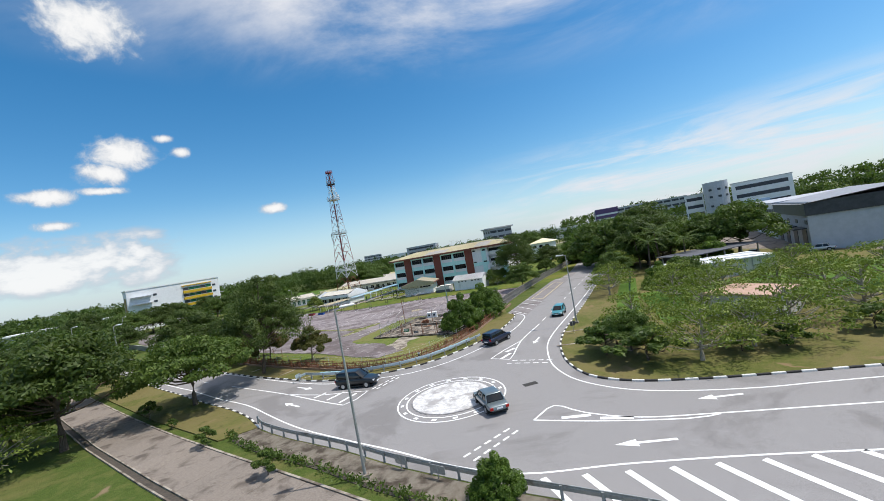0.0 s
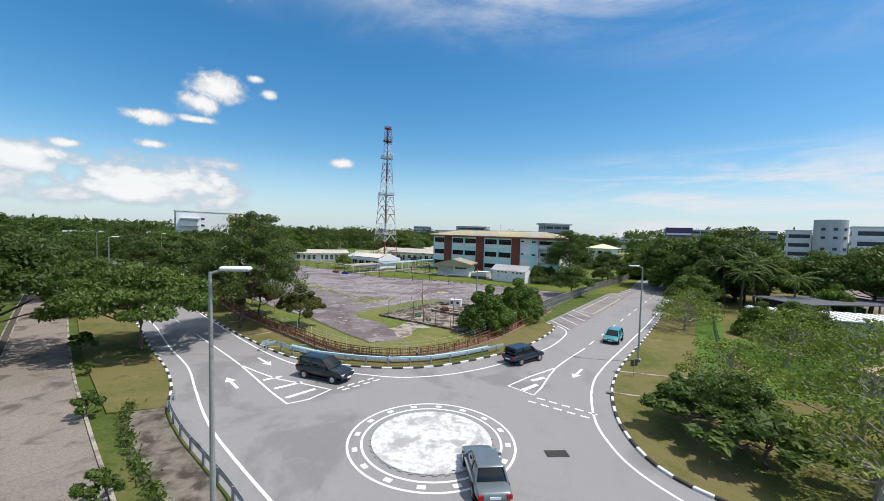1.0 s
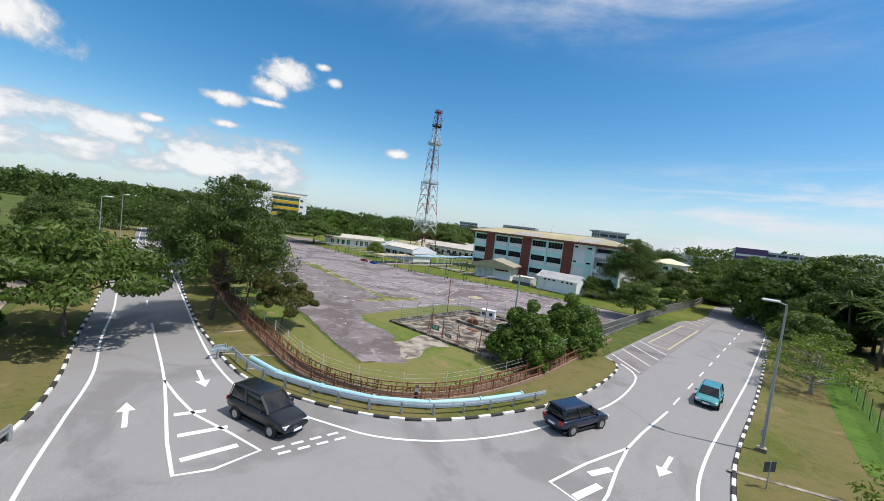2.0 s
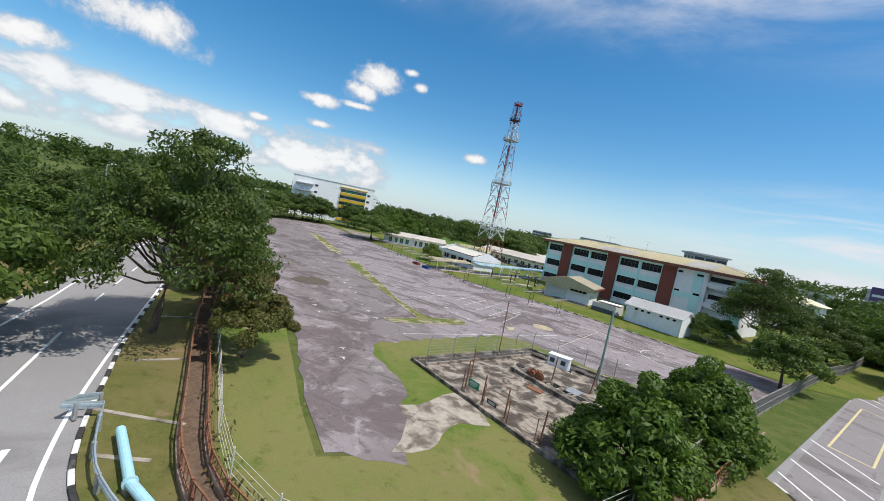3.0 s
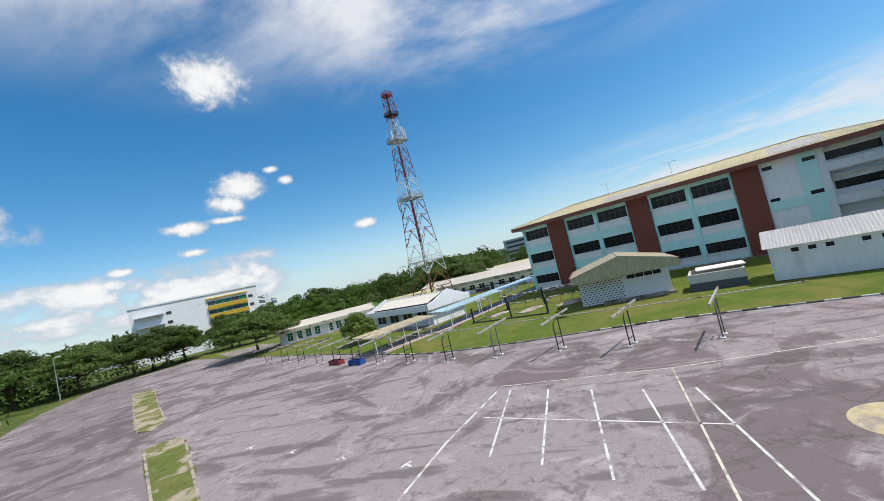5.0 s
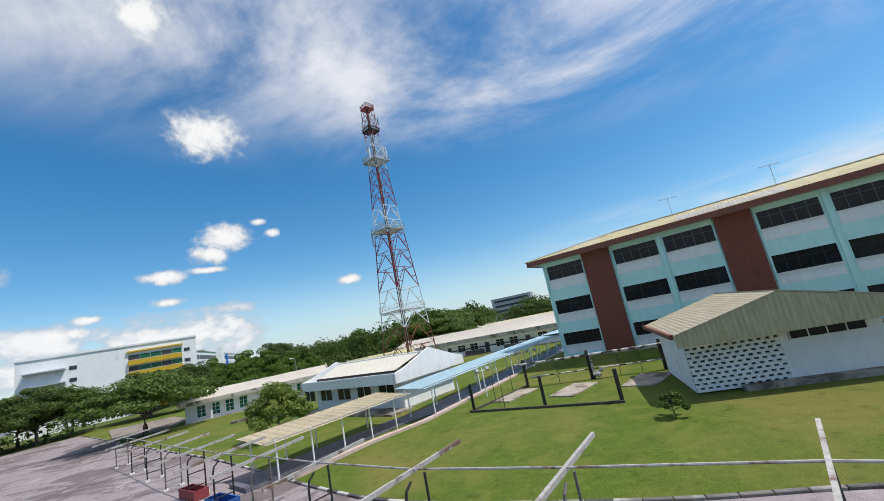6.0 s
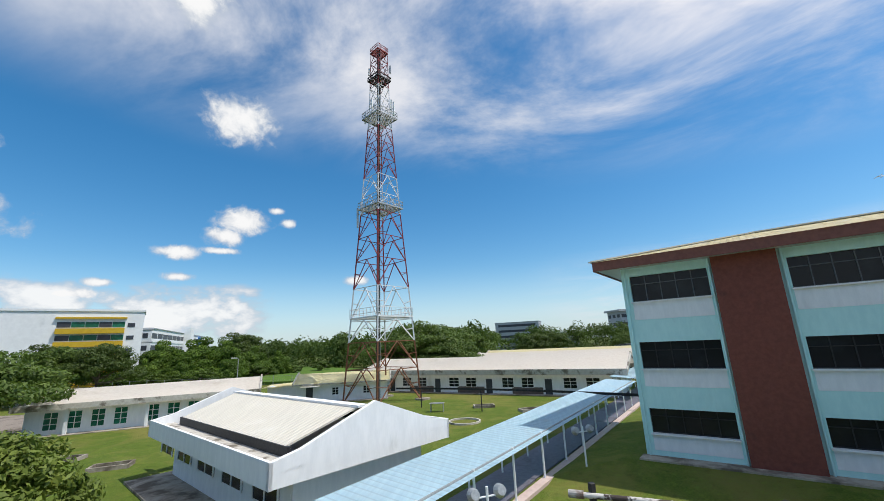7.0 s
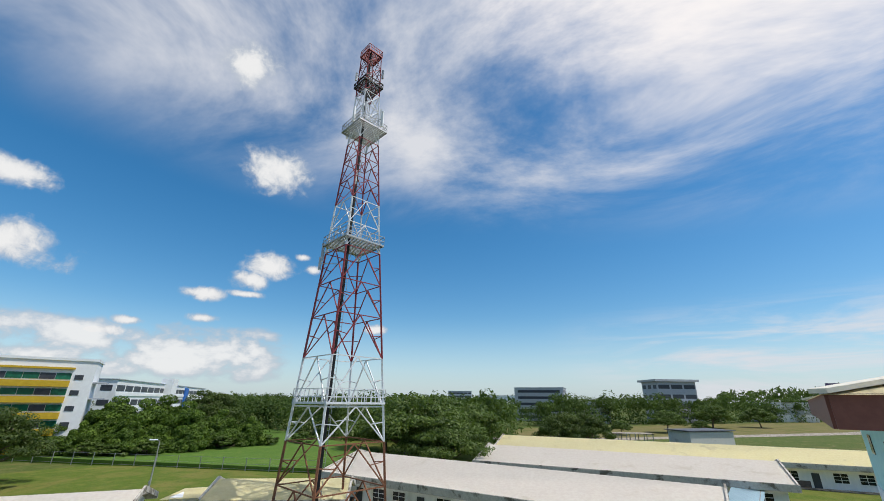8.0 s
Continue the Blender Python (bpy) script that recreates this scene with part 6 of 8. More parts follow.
# island between the west road and the fence
plant(tall, -28.6, 57.0, 1.03, 20, V, "tall dark shade tree on the verge beside the west road", sx=0.88, tip=(0.17, 0.12))
plant(red_, -22.2, 59.0, 0.95, 80, 0.0)
plant(spread, -52.6, 79.0, 1.2, 130, V)
plant(spread, -43.0, 72.0, 0.9, 250, 0.0)
plant(red_, -35.2, 69.6, 0.85, 170, 0.0)
plant(red_, -36.5, 66.9, 1.05, 300, 0.0)
plant(spread, -88.0, 104.0, 1.0, 40, group="trees by the west road")
plant(mid_, -97.0, 113.0, 1.25, 140, group="trees by the west road")
plant(spread, -106.0, 118.0, 1.05, 260, group="trees by the west road")
# west side of the west road
plant(wide, -32.4, 47.2, 0.98, 200, V, "leaning umbrella-shaped tree over the kerb", sx=0.85, tip=(-0.05, 0.0))
plant(mid_, -53.0, 60.2, 1.1, 50, V)
plant(spread, -66.5, 67.5, 1.0, 300)
plant(spread, -41.0, 39.6, 1.38, 100, 0.0, "old dark tree leaning over the footpath drain")
plant(mid_, -47.0, 40.5, 1.2, 15)
plant(spread, -58.0, 47.0, 1.0, 215)
plant(feather, -43.0, 35.0, 1.1, 330)
plant(mid_, -75.0, 58.0, 1.15, 80)
plant(spread, -95.0, 84.0, 1.0, 10)
plant(mid_, -84.0, 78.0, 1.1, 190)
for x, y, s, a in ((-23.2, 34.2, 0.95, 0), (-36.0, 44.6, 1.1, 90), (-30.5, 40.4, 0.55, 40)):
    plant(shrub, x, y, s, a, 0.03, group="shrubs beside the footpath")
plant(round_, 0.6, 20.4, 0.42, 0, 0.0, "young bright green tree beside the guard rail")
# east corner
plant(mid_, 16.6, 39.2, 0.62, 60, V, "low bushy roadside tree with dark lower leaves")
plant(feather, 24.6, 40.4, 1.05, 330, V)
plant(feather, 20.6, 46.4, 0.95, 100, V)
plant(feather, 20.2, 33.9, 1.0, 10, V)
plant(feather, 29.4, 35.4, 1.1, 250, V)
plant(feather, 25.6, 35.0, 0.95, 140, V)
plant(feather, 43.0, 46.0, 1.1, 200, V)
plant(feather, 38.5, 37.5, 1.15, 80, V)
for x, y, s, sx in ((16.4, 42.0, 1.75, 1.5), (14.2, 39.4, 1.6, 1.6), (16.6, 36.0, 1.7, 1.7), (24.0, 34.4, 0.9, 1.7), (27.4, 33.8, 1.0, 1.7), (35.5, 34.2, 1.2, 1.7)):
    plant(shrub, x, y, s, 37 * x, V, "dense green bush under the roadside trees", "bushes on the east corner", sx)
for x, y, k in ((31.5, 49.5, 1.1), (36.0, 53.0, 1.15), (41.5, 50.5, 1.0), (47.0, 54.0, 1.15), (52.0, 47.5, 1.1)):
    plant(feather, x, y, k, 57 * x, V)
plant(feather, 30.6, 55.6, 1.0, 40, V)
plant(feather, 34.6, 60.4, 1.1, 130, V)
plant(mid_, 38.6, 65.4, 0.8, 220, V)
plant(round_, 36.4, 69.4, 0.75, 20, V)
plant(feather, 27.8, 70.6, 1.0, 30, V)
plant(feather, 31.6, 77.4, 1.05, 190, V)
plant(mid_, 35.8, 85.6, 0.95, 280, V)
plant(feather, 39.8, 93.4, 1.2, 80, V)
plant(mid_, 44.5, 101.0, 1.1, 10, V)
for i in range(16):
    plant(random.choice((spread, mid_, mid_, round_)), 46 + random.uniform(0, 22), 88 + i * 4.2 + random.uniform(-2, 2), random.uniform(1.5, 2.1), random.uniform(0, 360), 0.0, group="trees east of the road")
for x, y, sc, a in ((44.5, 88.0, 0.95, 0), (49.0, 92.0, 1.15, 80), (46.8, 97.0, 1.0, 160), (52.0, 100.0, 1.25, 240), (43.0, 108.0, 0.8, 300), (50.5, 84.5, 0.9, 30)):
    plant(palm, x, y, sc, a, 0.0, group="palms east of the road")
# inside the car park fence
plant(round_, 1.0, 63.0, 0.98, 0, 0.0, "dense round mango tree beside the pump compound")
plant(round_, 5.4, 71.2, 1.0, 130)
plant(mid_, 6.6, 75.6, 0.7, 220)
plant(tall, 21.4, 120.4, 1.04, 130, 0.1, "large dark tree in front of the school block", sx=0.95)
plant(mid_, 13.2, 118.8, 0.7, 200, 0.1)
plant(mid_, 16.0, 120.2, 0.66, 20, 0.1)
plant(feather, 13.8, 116.6, 0.6, 300, 0.1)
plant(mid_, 30.5, 124.0, 0.7, 90, 0.0)
plant(spread, 34.0, 131.0, 1.0, 190)
# school grounds
make_tree("lawn_bush", "round light yellow-green bush on the lawn", 13, 4.9, 2.7, 0.9, 11000, 0.15, LEAFY, BARKP, 46, 0.75, 0.1, 0.5, 0.12).matrix_basis = pose(-46.4, 135.6, G)
plant(wide, -77.2, 151.4, 1.0, 0, 0.1, "wide bright green rain tree by the car park", sx=1.05)
plant(wide, -124.0, 150.0, 1.2, 40)
plant(spread, -133.0, 143.0, 1.5, 70)
plant(spread, -118.0, 167.0, 1.3, 150)
plant(spread, -122.0, 161.0, 1.25, 330)
plant(mid_, -117.0, 172.0, 1.5, 10)
plant(spread, -100.0, 184.0, 1.2, 80)
plant(mid_, -107.0, 181.0, 1.5, 120)
plant(spread, -114.0, 186.0, 1.25, 200)
plant(mid_, -124.0, 178.0, 1.5, 260)
# thicket behind the bungalow, then open meadow
for x, y, k, sc in ((-132, 216, 1, 1.25), (-126, 224, 1, 1.35), (-121, 217, 1, 1.2), (-116, 228, 1, 1.4), (-112, 219, 1, 1.3), (-106, 224, 1, 1.25), (-102, 231, 1, 1.05), (-140, 222, 0, 1.2), (-97, 236, 1, 0.85), (-112, 238, 0, 1.4), (-146, 208, 0, 1.1), (-109, 214, 1, 0.8), (-118, 211, 1, 0.8), (-126, 211, 1, 0.85), (-101, 221, 1, 0.7)):
    plant((spread, round_, mid_)[k], x, y, sc * (1.45 if k == 1 else 1.15), 53 * x, 0.0, group="thicket behind the bungalow")
for x, y, sc in ((-136, 205, 2.0), (-128, 206, 2.2), (-120, 207.5, 2.0), (-113, 209, 1.8), (-104, 214, 1.8), (-98, 228, 2.0), (-93, 238, 1.7), (-88, 246, 1.9), (-132, 208, 1.7), (-108, 211, 1.6)):
    plant(shrub, x, y, sc, 41 * x, 0.0, "dense bush at the meadow edge", "meadow bushes", 1.9)
for x, y, k, sc in ((-41, 210, 0, 1.0), (-48, 214, 0, 1.45), (-44, 221, 1, 1.3), (-52, 224, 0, 1.3), (-20, 247, 1, 1.1), (-44, 234, 0, 1.45), (-54, 232, 1, 1.4), (-14, 246, 1, 1.1), (-62, 240, 0, 1.3)):
    plant((wide, spread)[k], x, y, sc, 71 * x, 0.0, "broad green tree behind the classroom rows")
# single trees on the far field and its edges
for x, y, sc in ((28, 338, 1.35), (62, 384, 1.75), (-10, 342, 1.0), (6, 318, 0.8), (90, 398, 1.5), (46, 352, 0.7)):
    plant(mid_, x, y, sc, 31 * x, 0.0, "lone tree on the far playing field", sx=1.25)
for proto, x, y in ((palm, 25.5, 126.5), (spread, 52.0, 96.0), (round_, 56.0, 84.0), (feather, 43.0, 33.0), (mid_, 18.0, 98.5), (shrub, -14.6, 27.2), (red_, -31.0, 64.6), (wide, -124.0, 168.0), (tall, -70.0, 52.0)):
    settle_first(proto, x, y, 1.0, 15.0)

# ---- far woods, as one stand of many crowns ----
def woods(name, label, stands, seed, per=150, leaf=0.75):
    rng = np.random.default_rng(seed)
    out = []
    for (x0, y0), (x1, y1), depth, n, h0, h1 in stands:
        d = np.array([x1 - x0, y1 - y0])
        nn = np.array([-d[1], d[0]]) / np.hypot(*d)
        for _ in range(n):
            c = np.array([x0, y0]) + d * rng.uniform() + nn * rng.uniform(0, depth)
            h = rng.uniform(h0, h1)
            r = h * rng.uniform(0.36, 0.55)
            nl = 6
            for _ in range(nl):
                off = rng.normal(0, 0.42, 3) * np.array([r, r, r * 0.6])
                cr = r * rng.uniform(0.4, 0.62)
                dd = rng.normal(0, 1, (per // nl, 3))
                dd[:, 2] = np.abs(dd[:, 2]) * 0.9 - 0.25
                dd /= np.linalg.norm(dd, axis=1)[:, None]
                p = np.array([c[0], c[1], h - r * 0.75]) + off + dd * cr * rng.uniform(0.75, 1.05, (len(dd), 1))
                out.append(leaf_quads(p, dd, leaf * h / 12, rng, 0.2))
            low_ = rng.normal(0, 1, (per // 3, 3)) * np.array([r * 0.6, r * 0.6, h * 0.18]) + np.array([c[0], c[1], h * 0.28])
            out.append(leaf_quads(low_, low_ - np.array([c[0], c[1], 0]), leaf * h / 11, rng, 0.0))
    ob = new(name, quads_mesh(name, np.concatenate(out), WOODS))
    return tagged(ob, label, "woodland", kind="stuff")


woods("near_woods", "belt of dense green trees behind the school", [
    ((-104, 262), (-50, 262), 40, 46, 10, 14), ((-62, 250), (-28, 262), 30, 22, 10, 14), ((-170, 290), (-104, 272), 24, 40, 9, 13),
    ((-8, 372), (150, 488), 22, 70, 10, 17), ((150, 488), (260, 470), 24, 30, 12, 17), ((-60, 330), (-8, 372), 26, 30, 9, 13), ((-160, 130), (-116, 168), 20, 28, 8, 11), ((-190, 215), (-160, 225), 10, 8, 7, 10)], 3, 260, 0.62)
woods("far_woods", "distant woodland on the horizon", [
    ((-330, 160), (-170, 260), 60, 110, 11, 16), ((-330, 430), (-40, 520), 60, 130, 11, 16), ((170, 400), (330, 250), 60, 90, 11, 16), ((-420, 120), (-300, 330), 60, 80, 11, 16),
    ((90, 190), (110, 250), 30, 30, 9, 13)], 4, 110, 1.0)
woods("horizon_woods", "low hazy wooded hills at the horizon", [((-1100, 500), (-300, 950), 150, 160, 16, 24), ((-300, 950), (300, 950), 160, 120, 16, 22), ((300, 950), (700, 900), 160, 110, 24, 42), ((700, 900), (1200, 300), 160, 140, 26, 40), ((-1100, 500), (-1000, -100), 120, 60, 24, 32)], 6, 60, 1.1)
woods("road_woods", "trees lining the far roads", [
    ((-180, 150), (-110, 100), 22, 40, 7, 10), ((-150, 60), (-80, 35), 30, 40, 8, 11), ((-120, 30), (-60, 20), 12, 20, 7, 10), ((72, 175), (100, 240), 14, 26, 7, 10), ((44, 180), (66, 232), 8, 14, 6, 9)], 9, 240, 0.6)


# ---- weeds along edges and joints ----
def weeds(name, runs, label, mat_, per_m=5, size=0.13, spread_=0.25, high=0.22):
    rng = np.random.default_rng(17)
    out = []
    for run, z in runs:
        for a, b in zip(run[:-1], run[1:]):
            ln = (b - a).length
            n = max(1, int(ln * per_m * rng.uniform(0.2, 1.8)))
            t = rng.uniform(0, 1, (n, 1))
            p = np.array(a) * (1 - t) + np.array(b) * t + rng.normal(0, spread_, (n, 3)) * np.array([1, 1, 0])
            p[:, 2] = z + rng.uniform(0.02, high, n)
            out.append(leaf_quads(p, rng.normal(0, 1, (n, 3)), size, rng, 0.4))
    return tagged(new(name, quads_mesh(name, np.concatenate(out), mat_)), label, "weeds", kind="stuff")


weeds("drain_weeds", [([p for p in FENCE_N if -60 < p.x < 6 and p.y < 72], 0.1)], "dry weeds along the fence drain", leafy("dry weed leaves", (0.10, 0.085, 0.035), (0.22, 0.17, 0.08), (0.15, 0.16, 0.05), 0.9), 16, 0.14, 0.4, 0.35)
ditch_line = [p for p in g if p.x < 2]
ditch_l, ditch_r = sides(ditch_line, 0.0, -2.35)
weeds("ditch_weeds", [(ditch_l, 0.0)], "low green weeds filling the ditch", LEAFM, 60, 0.13, 0.22, 0.4)

# ---- street furniture ----
def lamp_post(x, y, h, turn, label, z=0.0, tilt=0.0):
    top = thing("street_lamp", pose(x, y, z, tilt) @ pose(0, 0, 0, 0, 0, turn), label, "street lamp")
    part("base", boxes((0, 0, 0.1, 0.5, 0.5, 0.3)), CONC, top)
    part("pole", beam(bmesh.new(), (0, 0, 0), (0, 0, h), 0.22, 0.11, 10), GREYP, top)
    part("arm", beam(bmesh.new(), (0, 0, h - 0.05), (0.4, 0, h + 0.08), 0.08, None, 8), GREYP, top)
    hd = bmesh.new()
    box(hd, 0.78, 0, h + 0.12, 0.95, 0.32, 0.13, 0, 0.05)
    part("lamp_head", hd, WALLW, top, "flat pale lamp head")
    part("diffuser", boxes((0.82, 0, h + 0.045, 0.7, 0.24, 0.03)), GALV, top)
    part("box", boxes((0.13, 0, 1.2, 0.12, 0.16, 0.4)), GALV, top)
    return top


lamp_post(-7.3, 24.8, 10.75, 15, "tall grey street lamp beside the guard rail", 0.05, 1.5)
lamp_post(16.3, 54.4, 9.4, 155, "tall grey street lamp on the east verge", 0.11)
lamp_post(44.5, 109.0, 10.5, 155, "grey street lamp farther up the east road", 0.11)
lamp_post(-57.0, 66.5, 10.0, 50, "grey street lamp on the west verge", 0.11)
lamp_post(-92.0, 95.5, 10.0, 50, "grey street lamp far along the west road", 0.05)
lamp_post(-118.0, 142.0, 9.0, 50, "grey street lamp behind the west trees")
lamp_post(-74.0, 186.5, 6.0, 200, "slim lamp post behind the bungalow", 0.5)


def guard_rail(name, pts, label, z=0.0, mat_=None, posts=2.0):
    top = thing(name, pose(0, 0, 0), label, "guard rail")
    bm_ = bmesh.new()
    band(bm_, pts, 0.05, z + 0.46, z + 0.60, 0.02)
    band(bm_, pts, 0.05, z + 0.66, z + 0.78, 0.02)
    band(bm_, pts, 0.03, z + 0.58, z + 0.68, -0.02)
    part("rail", bm_, mat_ or GALV, top)
    for p in even(pts, posts):
        part("post", boxes((p.x, p.y, z + 0.36, 0.14, 0.14, 0.76)), GREYP, top)
    return top


guard_rail("guard_rail", [p for p in GUARD if p.x < 9], "dull galvanised guard rail along the road edge")
inner_n, _ = sides(KERB_N, 0.0, 0.55)
gn = [p for p in inner_n if -20.5 < p.x < 3.2]
loop = [Vector((-20.9, 50.6, 0)), Vector((-21.2, 49.9, 0)), Vector((-20.9, 49.2, 0)), *gn]
guard_rail("guard_rail", loop, "pale galvanised guard rail round the grass corner", 0.1, plain("pale guard rail", (0.42, 0.50, 0.54), (0.52, 0.60, 0.64), (0.34, 0.36, 0.36), 6.0, 0.8, 0.45, 0.5))
# thick pale blue water main behind the rail
pipe_n = [p for p in sides(KERB_N, 0.0, 1.3)[0] if -18.6 < p.x < 2.6]
main = thing("water_main", pose(0, 0, 0), "thick pale blue water pipe on the grass", "pipe")
for a, b in zip(even(pipe_n, 3.6)[:-1], even(pipe_n, 3.6)[1:]):
    part("pipe_length", beam(bmesh.new(), (a.x, a.y, 0.5), (b.x, b.y, 0.5), 0.36, None, 14), PIPEB, main)
    part("flange", beam(bmesh.new(), Vector((b.x, b.y, 0.5)) - (b - a).normalized() * 0.05, Vector((b.x, b.y, 0.5)) + (b - a).normalized() * 0.05, 0.5, None, 14), PIPEB, main)
    part("support", boxes((b.x, b.y, 0.22, 0.3, 0.3, 0.4)), CONC, main)


def picket_run(name, pts, h, step, label, bar=0.045, rails=(0.25, 0.95), mat_=None, post_step=2.4, z=0.0, vertical=0.2):
    """Railing panels between posts; alike panels share one mesh."""
    top = thing(name, pose(0, 0, 0), label, "fence", kind="structure")
    marks = even(pts, post_step)
    bm_ = bmesh.new()
    for r in rails:
        box(bm_, 0, 0, r * h, post_step, bar, bar)
    n = int(post_step / vertical)
    for k in range(n):
        box(bm_, -post_step / 2 + (k + 0.5) * vertical, 0, h * 0.55, bar * 0.55, bar * 0.55, h * 0.8)
    pan = mesh_of(bm_, "fence_panel", mat_ or RUST)
    post = mesh_of(boxes((0, 0, h / 2, 0.09, 0.09, h + 0.1)), "fence_post", mat_ or RUST)
    for a, b in zip(marks[:-1], marks[1:]):
        c, d = (a + b) / 2, b - a
        for nm, me, q in (("fence_panel", pan, c), ("fence_post", post, a)):
            ob = new(nm, me)
            ob.parent = top
            ob.matrix_basis = pose(q.x, q.y, z, 0, 0, math.degrees(math.atan2(d.y, d.x)))
    return top


corner = [p for p in FENCE_N if p.x > -62 and p.y < 73]
picket_run("rust_railing", sides(corner, 0.0, -1.36)[0], 1.05, 0.2, "low rusted railing along the drain", 0.06, (0.4, 0.95), RUST, 2.0, 0.1, 0.5)
picket_run("rust_railing", sides(corner, 0.0, -0.36)[0], 0.9, 0.2, "low rusted railing along the drain", 0.06, (0.4, 0.95), RUST, 2.0, 0.1, 0.5)
roadside = [p for p in FENCE_N if p.x > 2.5 and p.y > 60]
WEATHERED = plain("weathered grey fence", (0.24, 0.22, 0.20), (0.34, 0.32, 0.29), (0.16, 0.11, 0.08), 5.0, 0.5, 0.9)
picket_run("roadside_fence", roadside, 1.75, 0.2, "weathered grey bar fence beside the roadside bays", 0.06, (0.12, 0.55, 0.98), WEATHERED, 2.5, 0.05, 0.14)


def wire_fence(name, pts, h, label, post_step=3.0, wires=7, mat_=None, arm=0.0, z=0.0, mesh_step=0.0, post=0.06):
    top = thing(name, pose(0, 0, 0), label, "fence", kind="structure")
    marks = even(pts, post_step)
    for i, p in enumerate(marks):
        q = marks[min(i + 1, len(marks) - 1)] - marks[max(i - 1, 0)]
        n = Vector((-q.y, q.x, 0)).normalized()
        bm_ = beam(bmesh.new(), (p.x, p.y, z), (p.x, p.y, z + h), post, None, 6)
        if arm:
            e = Vector((p.x, p.y, z + h)) + n * arm + Vector((0, 0, abs(arm)))
            beam(bm_, (p.x, p.y, z + h), e, post * 0.8, None, 6)
        part("fence_post", bm_, mat_ or GALV, top)
    w = bmesh.new()
    for k in range(wires):
        zz = z + h * (k + 0.5) / wires
        for a, b in zip(marks[:-1], marks[1:]):
            beam(w, (a.x, a.y, zz), (b.x, b.y, zz), 0.012)
    if mesh_step:
        for a, b in zip(marks[:-1], marks[1:]):
            n_ = int((b - a).length / mesh_step)
            for k in range(n_):
                p = a.lerp(b, k / n_)
                q = a.lerp(b, min(1.0, (k + h / mesh_step * 0.7) / n_))
                beam(w, (p.x, p.y, z), (q.x, q.y, z + h * min(1.0, (q - p).length / (h * 0.7))), 0.008)
                beam(w, (p.x, p.y, z + h), (q.x, q.y, z + h - h * min(1.0, (q - p).length / (h * 0.7))), 0.008)
    tagged(part("fence_wire", w, mat_ or GALV, top), kind="stuff")
    return top


wire_fence("wire_fence", [p for p in sides(FENCE_N, 0.0, 0.15)[0] if p.x > -50 and p.y < 70], 1.5, "thin wire fence on pale posts", 3.2, 5, BLOCK)
FGREEN = plain("dark green fence paint", (0.02, 0.06, 0.035), (0.035, 0.09, 0.05), None, 8.0, 1.0, 0.6)
wire_fence("green_fence", smooth([(66, 43.0), (45, 44.5), (30, 44.8), (23.6, 47.0), (23.4, 52.5), (30.5, 68.5), (38.5, 85.0)], 2.0), 1.9, "dark green mesh fence round the grass field", 3.0, 8, FGREEN, 0.0, 0.1, 0.5)
bm = bmesh.new()
slab(bm, [(24.2, 52.0), (31.2, 67.5), (39, 84), (36.6, 85.5), (28.6, 69.5), (21.8, 54.4)], 0.11, 0.122)
setting("lush_strip", bm, LUSH, "bright green grass strip beside the fence", "grass")
bm = bmesh.new()
slab(bm, [(24.2, 46.8), (66, 44), (66, 66), (40, 66), (31, 67)], 0.11, 0.124)
setting("lush_field", bm, LUSH, "bright green grass field behind the mesh fence", "grass")
for a, b in (((10.9, 45.4), (22, 43.6)), ((13.0, 50.8), (23.5, 49.6))):
    bm = bmesh.new()
    band(bm, [Vector((*a, 0)), Vector((*b, 0))], 0.28, 0.11, 0.135)
    setting("cross_drain", bm, CONC, "narrow concrete drain across the verge", "drain")
for a, b in (((-20.9, 50.4), (-17.3, 52.2)), ((-17.6, 48.9), (-15.9, 50.0)), ((-25.0, 54.0), (-23.6, 56.2)), ((-31.5, 59.2), (-30.0, 61.2))):
    bm = bmesh.new()
    band(bm, [Vector((*a, 0)), Vector((*b, 0))], 0.22, 0.11, 0.15)
    setting("verge_slab", bm, CONC, "narrow concrete strip across the verge", "drain")


def road_sign(x, y, turn, label, back=GREYP, w=0.75, h=0.55, hh=1.5, z=0.11):
    top = thing("road_sign", pose(x, y, z, 0, 0, turn), label, "sign")
    part("post", beam(bmesh.new(), (0, 0, 0), (0, 0, hh), 0.07, None, 8), GALV, top)
    part("board", boxes((0, 0, hh - h / 2, w, 0.03, h)), back, top)
    part("brace", boxes((0, 0.03, hh - h / 2, w * 0.9, 0.03, 0.05)), GALV, top)
    return top


road_sign(14.3, 49.6, 25, "small dark square road sign seen from behind", FARDARK)
road_sign(-5.0, 25.0, -35, "small grey utility board behind the guard rail", GALV, 0.9, 0.6, 1.0, 0.0)
road_sign(-2.6, 23.2, -35, "second grey utility board behind the guard rail", GALV, 1.1, 0.5, 0.9, 0.0)
hyd = thing("hydrant", pose(-5.4, 50.3, 0.1), "dark and white painted marker post by the fence", "marker post")
part("post", boxes((0, 0, 0.5, 0.2, 0.2, 1.0)), KERBB, hyd)
part("band", boxes((0, 0, 0.75, 0.21, 0.21, 0.3)), KERBW, hyd)

